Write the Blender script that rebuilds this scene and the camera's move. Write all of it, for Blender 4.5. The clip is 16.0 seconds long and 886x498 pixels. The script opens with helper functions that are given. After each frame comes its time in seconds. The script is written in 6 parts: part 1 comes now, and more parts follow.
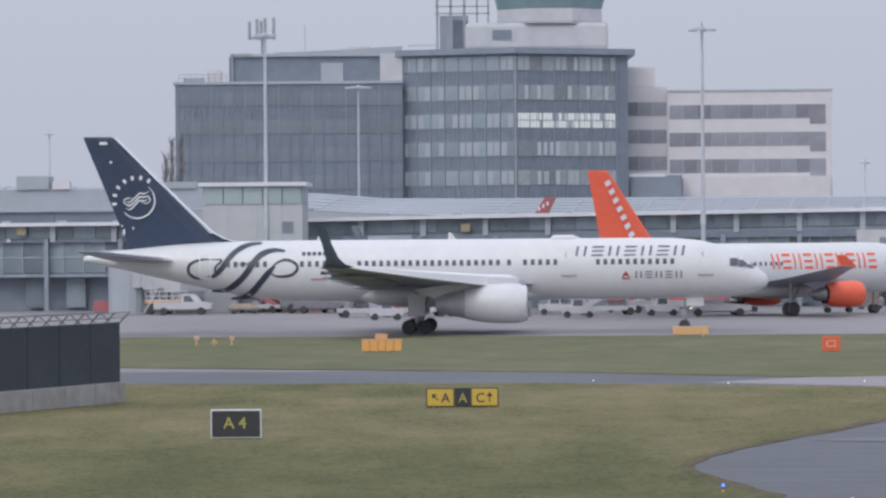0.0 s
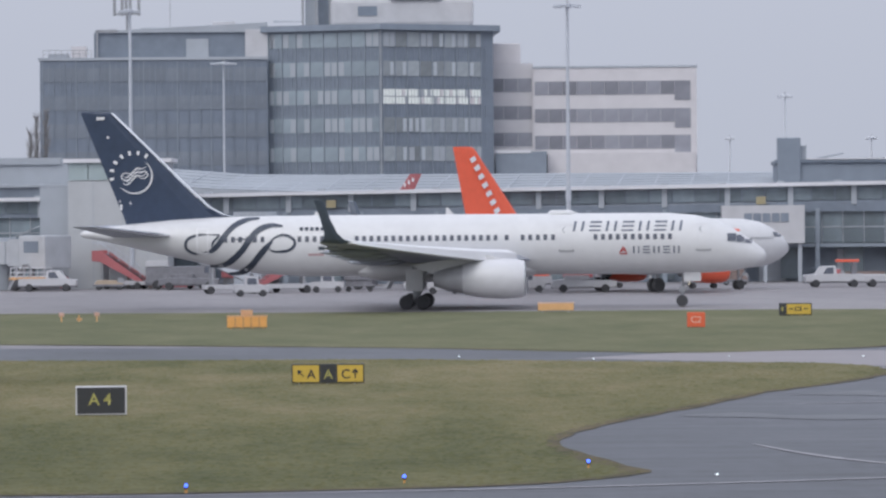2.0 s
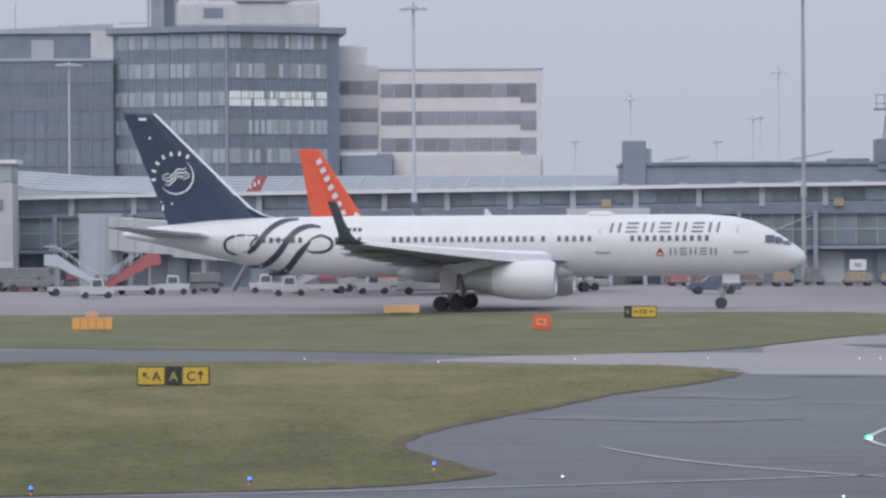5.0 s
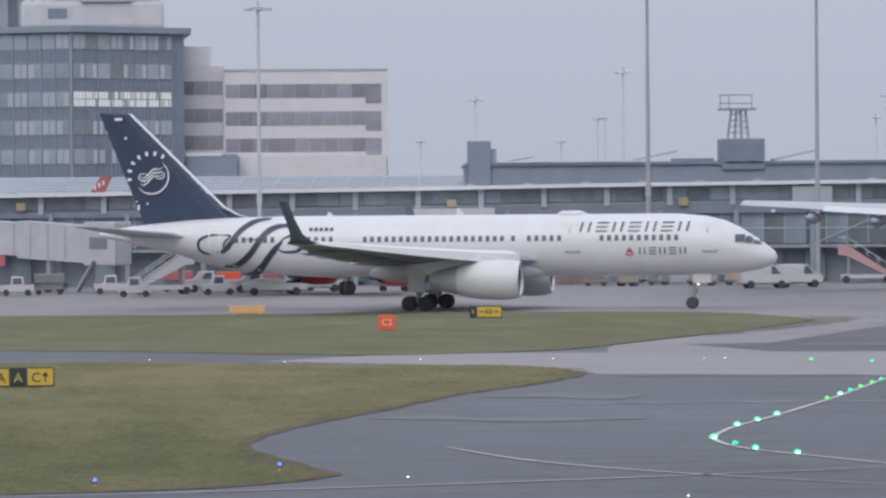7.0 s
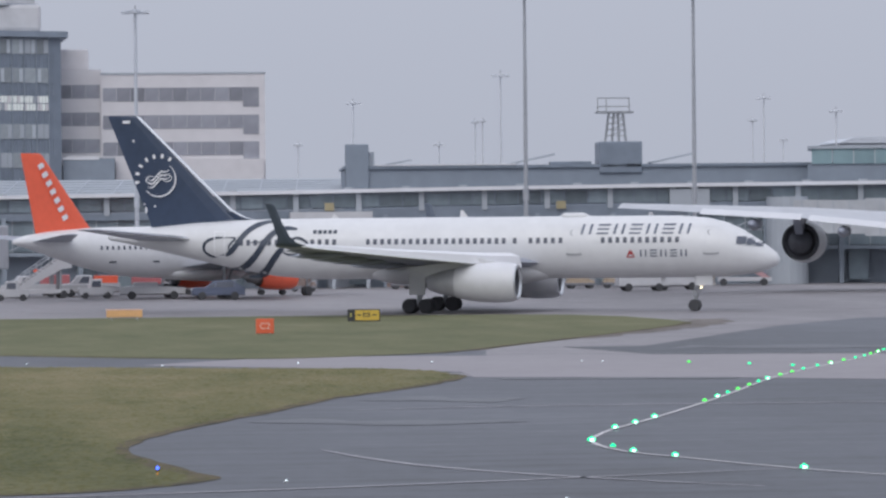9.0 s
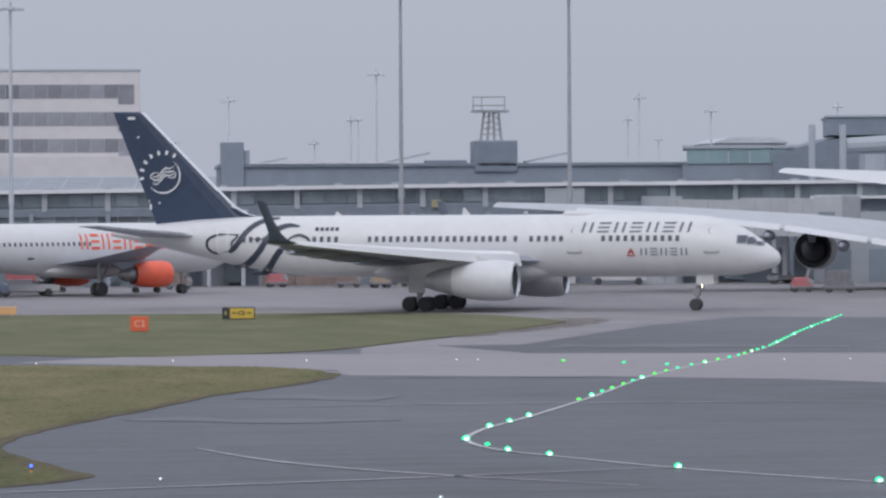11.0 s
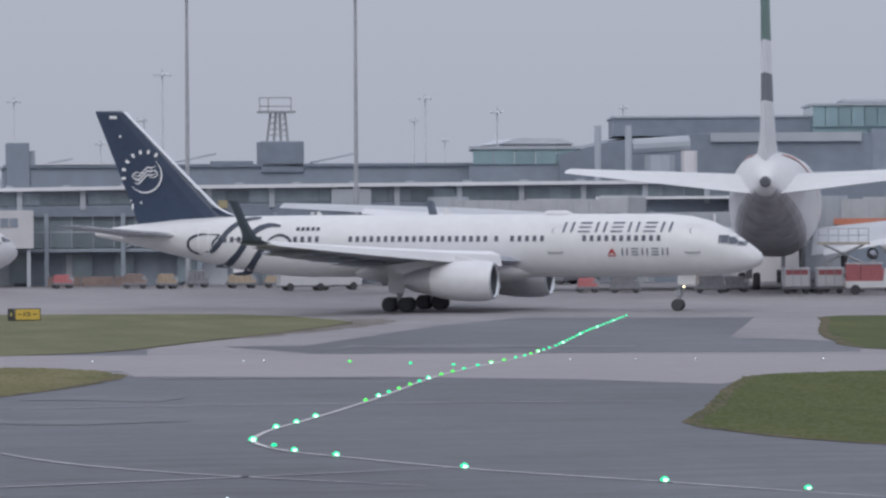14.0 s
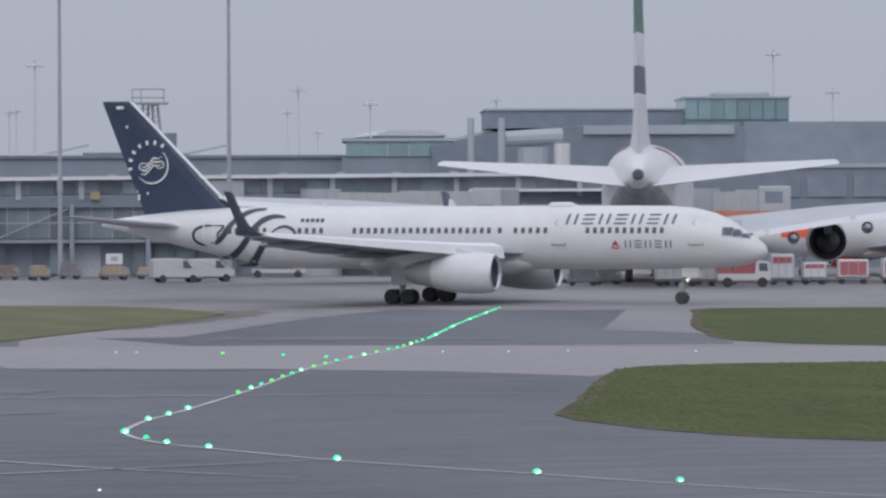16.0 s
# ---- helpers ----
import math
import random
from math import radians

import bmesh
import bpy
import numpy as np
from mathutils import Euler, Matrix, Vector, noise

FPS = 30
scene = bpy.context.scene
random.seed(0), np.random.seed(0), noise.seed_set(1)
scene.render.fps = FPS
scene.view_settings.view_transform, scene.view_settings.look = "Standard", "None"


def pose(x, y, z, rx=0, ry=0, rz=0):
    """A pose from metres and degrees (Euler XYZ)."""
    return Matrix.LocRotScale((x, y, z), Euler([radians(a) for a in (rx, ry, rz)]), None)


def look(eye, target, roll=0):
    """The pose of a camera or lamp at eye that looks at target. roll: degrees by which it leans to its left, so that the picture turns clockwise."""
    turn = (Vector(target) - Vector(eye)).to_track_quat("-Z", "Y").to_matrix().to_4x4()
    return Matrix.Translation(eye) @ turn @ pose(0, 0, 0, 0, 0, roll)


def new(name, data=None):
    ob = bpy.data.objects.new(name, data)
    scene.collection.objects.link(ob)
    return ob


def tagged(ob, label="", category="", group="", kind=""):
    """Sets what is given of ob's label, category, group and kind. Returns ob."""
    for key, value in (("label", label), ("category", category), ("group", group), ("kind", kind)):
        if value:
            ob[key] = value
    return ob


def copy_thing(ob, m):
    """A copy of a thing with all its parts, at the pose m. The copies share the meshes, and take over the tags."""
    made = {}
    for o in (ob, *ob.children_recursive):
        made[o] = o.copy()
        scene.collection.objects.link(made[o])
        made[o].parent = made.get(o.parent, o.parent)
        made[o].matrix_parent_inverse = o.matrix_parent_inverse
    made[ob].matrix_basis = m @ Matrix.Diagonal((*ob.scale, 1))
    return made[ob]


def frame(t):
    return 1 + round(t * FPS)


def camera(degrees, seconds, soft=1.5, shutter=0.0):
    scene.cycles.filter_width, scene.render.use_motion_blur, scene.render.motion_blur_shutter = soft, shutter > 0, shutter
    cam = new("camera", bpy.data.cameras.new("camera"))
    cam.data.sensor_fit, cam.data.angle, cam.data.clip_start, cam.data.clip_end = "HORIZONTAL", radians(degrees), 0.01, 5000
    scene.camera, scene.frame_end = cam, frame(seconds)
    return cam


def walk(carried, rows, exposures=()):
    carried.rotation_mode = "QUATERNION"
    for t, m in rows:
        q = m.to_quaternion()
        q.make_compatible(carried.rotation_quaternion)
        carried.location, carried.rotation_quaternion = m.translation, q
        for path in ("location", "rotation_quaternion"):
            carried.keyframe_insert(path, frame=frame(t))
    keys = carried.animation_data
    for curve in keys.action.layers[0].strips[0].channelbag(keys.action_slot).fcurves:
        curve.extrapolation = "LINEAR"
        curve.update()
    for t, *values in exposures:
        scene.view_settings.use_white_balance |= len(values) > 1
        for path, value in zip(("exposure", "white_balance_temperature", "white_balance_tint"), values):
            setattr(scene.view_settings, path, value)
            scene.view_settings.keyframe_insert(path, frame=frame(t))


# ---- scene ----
# A tripod camera on a viewing mound pans with a taxiing airliner through a long lens.
# World: the camera stands over the origin, y runs ahead, ground at z = 0.
cam = camera(11.19, 16.0, soft=2.5)
EYE = 7.0
CAMERA_ROWS = [
    (0, -0.219, 0.450, -0.002),
    (0.5, -0.384, 0.421, -0.367),
    (1, -0.518, 0.439, -0.847),
    (1.5, -0.656, 0.528, -1.204),
    (2, -0.534, 0.464, -1.706),
    (2.5, -0.610, 0.534, -2.013),
    (3, -0.506, 0.258, -2.334),
    (3.2, -0.570, 0.346, -2.491),
    (5.3, -0.485, 0.322, -3.948),
    (5.5, -0.436, 0.323, -4.173),
    (6, -0.499, 0.344, -4.656),
    (6.5, -0.551, 0.328, -5.144),
    (7, -0.527, 0.450, -5.620),
    (7.5, -0.496, 0.538, -6.021),
    (8, -0.578, 0.555, -6.422),
    (8.5, -0.637, 0.570, -6.764),
    (9, -0.498, 0.531, -7.168),
    (9.2, -0.435, 0.512, -7.322),
    (11.3, -0.539, 0.347, -8.990),
    (11.5, -0.531, 0.369, -9.150),
    (12, -0.510, 0.296, -9.537),
    (12.5, -0.590, 0.339, -10.015),
    (13, -0.606, 0.386, -10.670),
    (13.5, -0.547, 0.520, -11.205),
    (14, -0.534, 0.338, -11.452),
    (14.5, -0.594, 0.242, -11.961),
    (15, -0.651, 0.022, -12.358),
    (15.5, -0.714, 0.139, -12.840),
    (16, -0.642, 0.227, -13.061),
]
walk(cam, [(t, pose(0, 0, EYE, 90 + pitch, lean, turn)) for t, pitch, lean, turn in CAMERA_ROWS],
     exposures=[(0, 0.11), (3, 0.11), (7, 0.05), (12, -0.11), (16, -0.15)])

# ---- light: a bright, even overcast ----
world = bpy.data.worlds.new("overcast_sky")
scene.world = world
world.use_nodes = True
wn, wl = world.node_tree.nodes, world.node_tree.links
wn.clear()
sky = wn.new("ShaderNodeTexSky")
sky.sky_type, sky.sun_disc = "NISHITA", False
sky.sun_elevation, sky.sun_rotation = radians(38), radians(205)
sky.air_density, sky.dust_density = 1.0, 6.0
sky_grey = wn.new("ShaderNodeHueSaturation")
sky_grey.inputs["Saturation"].default_value = 0.18
sky_grey.inputs["Value"].default_value = 0.12
cloud = wn.new("ShaderNodeMixRGB")
cloud.inputs[0].default_value = 0.88
cloud.inputs[2].default_value = (0.500, 0.535, 0.640, 1)
back = wn.new("ShaderNodeBackground")
back.inputs["Strength"].default_value = 1.0
wout = wn.new("ShaderNodeOutputWorld")
wl.new(sky.outputs[0], sky_grey.inputs["Color"])
wl.new(sky_grey.outputs[0], cloud.inputs[1])
# an overcast dome is about three times brighter overhead than at the horizon
dome, split, lift = wn.new("ShaderNodeTexCoord"), wn.new("ShaderNodeSeparateXYZ"), wn.new("ShaderNodeMapRange")
wl.new(dome.outputs["Generated"], split.inputs[0])
wl.new(split.outputs["Z"], lift.inputs["Value"])
lift.inputs["From Min"].default_value, lift.inputs["From Max"].default_value = 0.0, 1.0
lift.inputs["To Min"].default_value, lift.inputs["To Max"].default_value = 1.0, 1.9
wl.new(lift.outputs[0], back.inputs["Strength"])
wl.new(cloud.outputs[0], back.inputs["Color"])
wl.new(back.outputs[0], wout.inputs["Surface"])
sun = new("sun", bpy.data.lights.new("sun", "SUN"))
sun.data.energy, sun.data.angle, sun.data.color = 0.6, radians(40), (1.0, 0.97, 0.93)
sun.matrix_world = look((-60, -140, 150), (0, 0, 0))


# ---- materials ----
def material(name, colour, rough=0.6, metal=0.0, vary=0.15, grain=8.0, patch=0.4, bump=0.0, tint=None, random_tint=0.0):
    """A surface whose colour varies at two scales (patch and grain, per metre), with fine relief."""
    m = bpy.data.materials.new(name)
    m.use_nodes = True
    n, l = m.node_tree.nodes, m.node_tree.links
    bsdf = n["Principled BSDF"]
    bsdf.inputs["Roughness"].default_value, bsdf.inputs["Metallic"].default_value = rough, metal
    co = n.new("ShaderNodeTexCoord")
    big, fine = n.new("ShaderNodeTexNoise"), n.new("ShaderNodeTexNoise")
    big.inputs["Scale"].default_value, fine.inputs["Scale"].default_value = patch, grain
    big.inputs["Detail"].default_value, fine.inputs["Detail"].default_value = 4, 3
    for t in (big, fine):
        l.new(co.outputs["Object"], t.inputs["Vector"])
    add = n.new("ShaderNodeMath")
    add.operation = "MULTIPLY_ADD"
    l.new(fine.outputs["Fac"], add.inputs[0])
    add.inputs[1].default_value = 0.5
    half = n.new("ShaderNodeMath")
    half.operation = "MULTIPLY"
    l.new(big.outputs["Fac"], half.inputs[0])
    half.inputs[1].default_value = 0.5
    l.new(half.outputs[0], add.inputs[2])
    ramp = n.new("ShaderNodeValToRGB")
    lo = [c * (1 - vary) for c in colour]
    hi = [min(1, c * (1 + vary)) for c in (tint or colour)]
    ramp.color_ramp.elements[0].position, ramp.color_ramp.elements[1].position = 0.32, 0.68
    ramp.color_ramp.elements[0].color, ramp.color_ramp.elements[1].color = (*lo, 1), (*hi, 1)
    l.new(add.outputs[0], ramp.inputs[0])
    last = ramp.outputs[0]
    if random_tint:
        info, hsv, mul = n.new("ShaderNodeObjectInfo"), n.new("ShaderNodeHueSaturation"), n.new("ShaderNodeMapRange")
        mul.inputs["To Min"].default_value, mul.inputs["To Max"].default_value = 1 - random_tint, 1 + random_tint
        l.new(info.outputs["Random"], mul.inputs["Value"])
        l.new(mul.outputs[0], hsv.inputs["Value"])
        l.new(last, hsv.inputs["Color"])
        last = hsv.outputs[0]
    l.new(last, bsdf.inputs["Base Color"])
    if bump:
        b = n.new("ShaderNodeBump")
        b.inputs["Strength"].default_value, b.inputs["Distance"].default_value = bump, 0.02
        l.new(fine.outputs["Fac"], b.inputs["Height"])
        l.new(b.outputs[0], bsdf.inputs["Normal"])
    return m


def glowing(name, colour, strength):
    m = bpy.data.materials.new(name)
    m.use_nodes = True
    bsdf = m.node_tree.nodes["Principled BSDF"]
    bsdf.inputs["Base Color"].default_value = (*colour, 1)
    bsdf.inputs["Emission Color"].default_value = (*colour, 1)
    bsdf.inputs["Emission Strength"].default_value = strength
    return m


WHITE = material("aircraft_white_paint", (0.69, 0.69, 0.70), 0.32, vary=0.05, grain=1.5, patch=0.25)
NAVY = material("navy_paint", (0.038, 0.058, 0.104), 0.35, vary=0.12, grain=2, patch=0.5)
SLATE = material("slate_blue_decal", (0.045, 0.058, 0.085), 0.4, vary=0.1, grain=3)
WING_GREY = material("wing_grey_paint", (0.31, 0.33, 0.385), 0.42, vary=0.1, grain=1.2, patch=0.4)
BARE = material("polished_leading_edge", (0.72, 0.73, 0.75), 0.25, 0.7, vary=0.05)
NACELLE = material("nacelle_grey_white", (0.66, 0.66, 0.68), 0.35, vary=0.06, grain=2)
EXHAUST = material("heat_stained_metal", (0.30, 0.29, 0.29), 0.4, 0.7, vary=0.25, grain=4)
DARK_HOLE = material("dark_intake", (0.09, 0.095, 0.11), 0.55, vary=0.2)
RUBBER = material("black_rubber", (0.06, 0.061, 0.066), 0.8, vary=0.2, grain=12)
STRUT = material("gear_steel", (0.36, 0.37, 0.39), 0.45, 0.4, vary=0.15)
PANE = material("dark_cabin_glass", (0.10, 0.11, 0.14), 0.15, vary=0.1)
RED = material("red_paint", (0.45, 0.03, 0.035), 0.4, vary=0.1)
ORANGE = material("orange_paint", (0.88, 0.145, 0.075), 0.4, vary=0.07, grain=2)
DECAL_WHITE = material("white_decal", (0.78, 0.78, 0.80), 0.4, vary=0.04)
TAXI_LAMP = glowing("taxi_lamp_glow", (1.0, 0.86, 0.58), 22)
GREEN_LAMP = glowing("green_taxiway_lamp", (0.0, 0.85, 0.34), 1.05)
LIME_LAMP = glowing("lime_taxiway_lamp", (0.08, 0.88, 0.10), 1.05)
BLUE_LAMP = glowing("blue_taxiway_lamp", (0.06, 0.14, 1.0), 2.6)
PALE_LAMP = glowing("pale_taxiway_lamp", (0.85, 0.95, 1.0), 1.0)
LAMP_CORE = glowing("lamp_core", (0.62, 1.0, 0.86), 2.6)
LIGHT_STRIP = material("pale_taxiway_concrete", (0.27, 0.25, 0.262), 0.65, vary=0.1, grain=0.8, patch=0.08, bump=0.1)


def layered(name, colours, rough, layers, bump=0.3, drift=None):
    """A ground surface: noise layers (scale, stretch along y, weight) summed and read through a colour ramp; drift (y0, y1, low, high) adds a slow change along y."""
    m = bpy.data.materials.new(name)
    m.use_nodes = True
    n, l = m.node_tree.nodes, m.node_tree.links
    bsdf = n["Principled BSDF"]
    bsdf.inputs["Roughness"].default_value = rough
    co = n.new("ShaderNodeTexCoord")
    total = None
    for scale, stretch, weight in layers:
        mp, tex, mul = n.new("ShaderNodeMapping"), n.new("ShaderNodeTexNoise"), n.new("ShaderNodeMath")
        mp.inputs["Scale"].default_value = (scale, scale / stretch, scale)
        tex.inputs["Scale"].default_value, tex.inputs["Detail"].default_value = 1.0, 5.0
        l.new(co.outputs["Object"], mp.inputs["Vector"])
        l.new(mp.outputs[0], tex.inputs["Vector"])
        mul.operation = "MULTIPLY_ADD"
        l.new(tex.outputs["Fac"], mul.inputs[0])
        mul.inputs[1].default_value = weight
        if total is None:
            mul.inputs[2].default_value = 0.0
        else:
            l.new(total, mul.inputs[2])
        total = mul.outputs[0]
    if drift:
        split_y, slow, both = n.new("ShaderNodeSeparateXYZ"), n.new("ShaderNodeMapRange"), n.new("ShaderNodeMath")
        slow.inputs["From Min"].default_value, slow.inputs["From Max"].default_value = drift[0], drift[1]
        slow.inputs["To Min"].default_value, slow.inputs["To Max"].default_value = drift[2], drift[3]
        l.new(co.outputs["Object"], split_y.inputs[0])
        l.new(split_y.outputs["Y"], slow.inputs["Value"])
        l.new(total, both.inputs[0])
        l.new(slow.outputs[0], both.inputs[1])
        total = both.outputs[0]
    ramp = n.new("ShaderNodeValToRGB")
    while len(ramp.color_ramp.elements) < len(colours):
        ramp.color_ramp.elements.new(0.5)
    for e, (p, c) in zip(ramp.color_ramp.elements, colours):
        e.position, e.color = p, (*c, 1)
    l.new(total, ramp.inputs[0])
    l.new(ramp.outputs[0], bsdf.inputs["Base Color"])
    b = n.new("ShaderNodeBump")
    b.inputs["Strength"].default_value, b.inputs["Distance"].default_value = bump, 0.03
    l.new(total, b.inputs["Height"])
    l.new(b.outputs[0], bsdf.inputs["Normal"])
    return m


GRASS_LAYERS = [(.05, 1.2, .24), (.30, 3.0, .28), (1.3, .7, .26), (9.0, 2.0, .22)]
# greener where it is mown close to the taxiway, drier and straw-coloured further off
GRASS = layered("winter_grass", [(.38, (.050, .058, .013)), (.46, (.090, .090, .026)), (.54, (.142, .127, .050)), (.62, (.200, .168, .086))], 0.95,
                GRASS_LAYERS, 0.6, drift=(112, 172, -.05, .036))
GRASS_MIDDLE = layered("olive_grass", [(.38, (.072, .083, .031)), (.46, (.105, .111, .046)), (.54, (.138, .137, .064)), (.62, (.184, .170, .095))], 0.95, GRASS_LAYERS, 0.6)
GRASS_GREEN = layered("green_grass", [(.38, (.026, .043, .004)), (.46, (.044, .061, .006)), (.54, (.064, .077, .010)), (.62, (.094, .094, .020))], 0.95, GRASS_LAYERS, 0.6)
EARTH = layered("bare_verge_earth", [(.42, (.050, .044, .020)), (.50, (.088, .070, .032)), (.58, (.130, .100, .050))], 0.95, [(.4, 1.0, .5), (3.0, 1.0, .5)], 0.6)
ASPHALT = layered("dark_asphalt", [(.40, (.026, .028, .034)), (.46, (.052, .056, .068)), (.53, (.070, .075, .091)), (.60, (.112, .116, .132))], 0.5,
                  [(.06, 4.0, .38), (.16, .22, .32), (1.6, 1.0, .18), (12.0, 1.0, .12)], 0.2)
APRON = layered("apron_concrete", [(.40, (.156, .148, .156)), (.46, (.211, .199, .208)), (.54, (.258, .244, .253)), (.61, (.305, .287, .291))], 0.7,
                [(.04, 4.0, .36), (.2, .3, .34), (1.4, 1.0, .18), (9.0, 1.0, .12)], 0.15)
TAR = layered("fresh_tar_patch", [(.42, (.036, .038, .046)), (.5, (.047, .050, .060)), (.58, (.060, .064, .076))], 0.4, [(.3, 1.0, .5), (4.0, 1.0, .5)], 0.2)
RED_DULL = material("faded_red_panel", (0.44, 0.14, 0.15), 0.5, vary=0.15)
MARKING = material("worn_white_marking", (0.34, 0.33, 0.35), 0.7, vary=0.3, grain=2)
CONCRETE = material("cast_concrete", (0.34, 0.33, 0.32), 0.8, vary=0.2, grain=2, bump=0.3)
CLAD_WHITE = material("white_cladding", (0.65, 0.63, 0.645), 0.55, vary=0.07, grain=0.6, patch=0.1)
CLAD_GREY = material("grey_cladding", (0.39, 0.42, 0.46), 0.55, vary=0.08, grain=0.5, patch=0.1)
CLAD_DARK = material("dark_slate_cladding", (0.25, 0.29, 0.345), 0.5, vary=0.12, grain=0.6, patch=0.1)
BAND_DARK = material("dark_spandrel", (0.20, 0.235, 0.285), 0.45, vary=0.1, grain=0.8)
WINDOW = material("blue_grey_window", (0.30, 0.355, 0.395), 0.2, vary=0.15, grain=0.3, random_tint=0.12)
WINDOW_LIGHT = glowing("lit_office_window", (0.60, 0.63, 0.62), 0.30)
CURTAIN_WALL = material("dark_curtain_wall", (0.20, 0.235, 0.29), 0.4, vary=0.12, grain=0.5)
CURTAIN_PANE = material("dark_curtain_pane", (0.212, 0.24, 0.28), 0.3, vary=0.12, grain=0.5, random_tint=0.08)
WINDOW_PALE = material("pale_green_window", (0.36, 0.43, 0.44), 0.2, vary=0.12, grain=0.5, random_tint=0.1)
WINDOW_RIB = material("blue_grey_rib", (0.27, 0.31, 0.36), 0.5, vary=0.1, grain=0.8)
WINDOW_DARK = material("dark_office_window", (0.225, 0.26, 0.31), 0.2, vary=0.15, grain=0.5, random_tint=0.10)
GREEN_GLASS = material("green_tinted_glass", (0.23, 0.33, 0.355), 0.15, vary=0.12, grain=0.5, random_tint=0.15)
PIER_GLASS = material("pier_glass", (0.215, 0.26, 0.29), 0.15, vary=0.2, grain=0.4, random_tint=0.3)
ROOF_PALE = material("pale_metal_roof", (0.33, 0.36, 0.40), 0.45, vary=0.07, grain=0.7, patch=0.12)
FASCIA = material("white_fascia", (0.70, 0.70, 0.73), 0.5, vary=0.05, grain=0.7)
GALVANISED = material("galvanised_steel", (0.50, 0.53, 0.58), 0.55, 0.0, vary=0.1, grain=2)
POLE_GREY = material("weathered_pole", (0.35, 0.365, 0.395), 0.6, 0.0, vary=0.12, grain=2)
SIGN_YELLOW = material("sign_yellow", (0.62, 0.43, 0.07), 0.45, vary=0.05, grain=4)
SIGN_BLACK = material("sign_black", (0.04, 0.042, 0.045), 0.45, vary=0.1, grain=4)
SIGN_RED = material("sign_orange_red", (0.75, 0.14, 0.06), 0.45, vary=0.08, grain=4)
PALE_ORANGE = material("faded_orange_board", (0.76, 0.44, 0.20), 0.5, vary=0.08, grain=4)
AMBER = material("amber_board", (0.80, 0.40, 0.12), 0.5, vary=0.08, grain=4)
FENCE_DARK = material("dark_fence_mesh", (0.036, 0.047, 0.066), 0.6, vary=0.2, grain=3)
LINE_WHITE = material("worn_guide_line_paint", (0.55, 0.53, 0.54), 0.7, vary=0.25, grain=3)
BRIDGE_GREY = material("weathered_pale_cladding", (0.45, 0.465, 0.49), 0.55, vary=0.1, grain=0.8, patch=0.2)
SERVICE_GREY = material("service_building_panel", (0.47, 0.485, 0.50), 0.6, vary=0.07, grain=0.6, patch=0.15)
PLANT_PALE = material("rooftop_plant_cladding", (0.54, 0.54, 0.56), 0.55, vary=0.1, grain=0.7, patch=0.2)
WORN_EDGE = layered("worn_pinkish_verge", [(.42, (.120, .104, .092)), (.50, (.160, .138, .124)), (.58, (.200, .178, .165))], 0.9, [(.4, 1.0, .5), (3.0, 1.0, .5)], 0.4)
OFFICE_PANE = material("brownish_office_window", (0.27, 0.275, 0.31), 0.25, vary=0.15, grain=0.5, random_tint=0.22)
# mast grey for the far masts, with distance haze put into the colour
MAST_HAZED = material("hazed_mast_grey", (0.62, 0.64, 0.68), 0.6, vary=0.08, grain=2)
WINGLET = material("winglet_blue_grey", (0.08, 0.10, 0.135), 0.4, vary=0.12, grain=2)
NOZZLE_GREY = material("nozzle_pale_metal", (0.47, 0.47, 0.49), 0.4, 0.2, vary=0.12, grain=2)
OCHRE = material("ochre_equipment_paint", (0.36, 0.285, 0.21), 0.6, vary=0.2, grain=2)
VAN_WHITE = material("van_white", (0.52, 0.52, 0.54), 0.3, vary=0.06, grain=2)
VEHICLE_BLUE = material("car_blue", (0.11, 0.13, 0.19), 0.3, vary=0.1)
VEHICLE_GREY = material("equipment_grey", (0.20, 0.20, 0.22), 0.5, vary=0.2, grain=3)
BROWN = material("brown_barrier", (0.21, 0.155, 0.14), 0.6, vary=0.2, grain=2)
LEAF = material("bare_tree", (0.27, 0.26, 0.26), 0.9, vary=0.3, grain=2)

# ---- mesh helpers ----
BASE = {}


def thing(name, x, y, z=0, turn=0, label="", category="", group="", kind=""):
    ob = new(name)
    ob.matrix_world = pose(x, y, z, 0, 0, turn)
    ob.rotation_mode = "QUATERNION"
    BASE[ob] = Vector((x, y, z))
    return tagged(ob, label, category, group, kind)


def mesh_of(name, bm, mat, smooth=False):
    bmesh.ops.recalc_face_normals(bm, faces=bm.faces)
    me = bpy.data.meshes.new(name)
    bm.to_mesh(me)
    bm.free()
    me.materials.append(mat)
    if smooth:
        for p in me.polygons:
            p.use_smooth = True
    return me


def part(name, bm, mat, parent, label="", smooth=False):
    ob = new(name, mesh_of(name, bm, mat, smooth))
    ob.parent = parent
    return tagged(ob, label)


def piece(name, me, parent, m):
    ob = new(name, me)
    ob.parent = parent
    ob.matrix_basis = m
    return ob


def structure(name, bm, mat, label):
    return tagged(new(name, mesh_of(name, bm, mat)), label, kind="structure")


def box(bm, x0, x1, y0, y1, z0, z1, bevel=0.0):
    r = bmesh.ops.create_cube(bm, size=1.0)
    for v in r["verts"]:
        v.co = Vector((x0 + (v.co.x + .5) * (x1 - x0), y0 + (v.co.y + .5) * (y1 - y0), z0 + (v.co.z + .5) * (z1 - z0)))
    if bevel:
        edges = list({e for v in r["verts"] for e in v.link_edges})
        bmesh.ops.bevel(bm, geom=edges, offset=bevel, segments=2, affect="EDGES", profile=0.6)
    return bm


def boxed(*args, bevel=0.0):
    return box(bmesh.new(), *args, bevel=bevel)


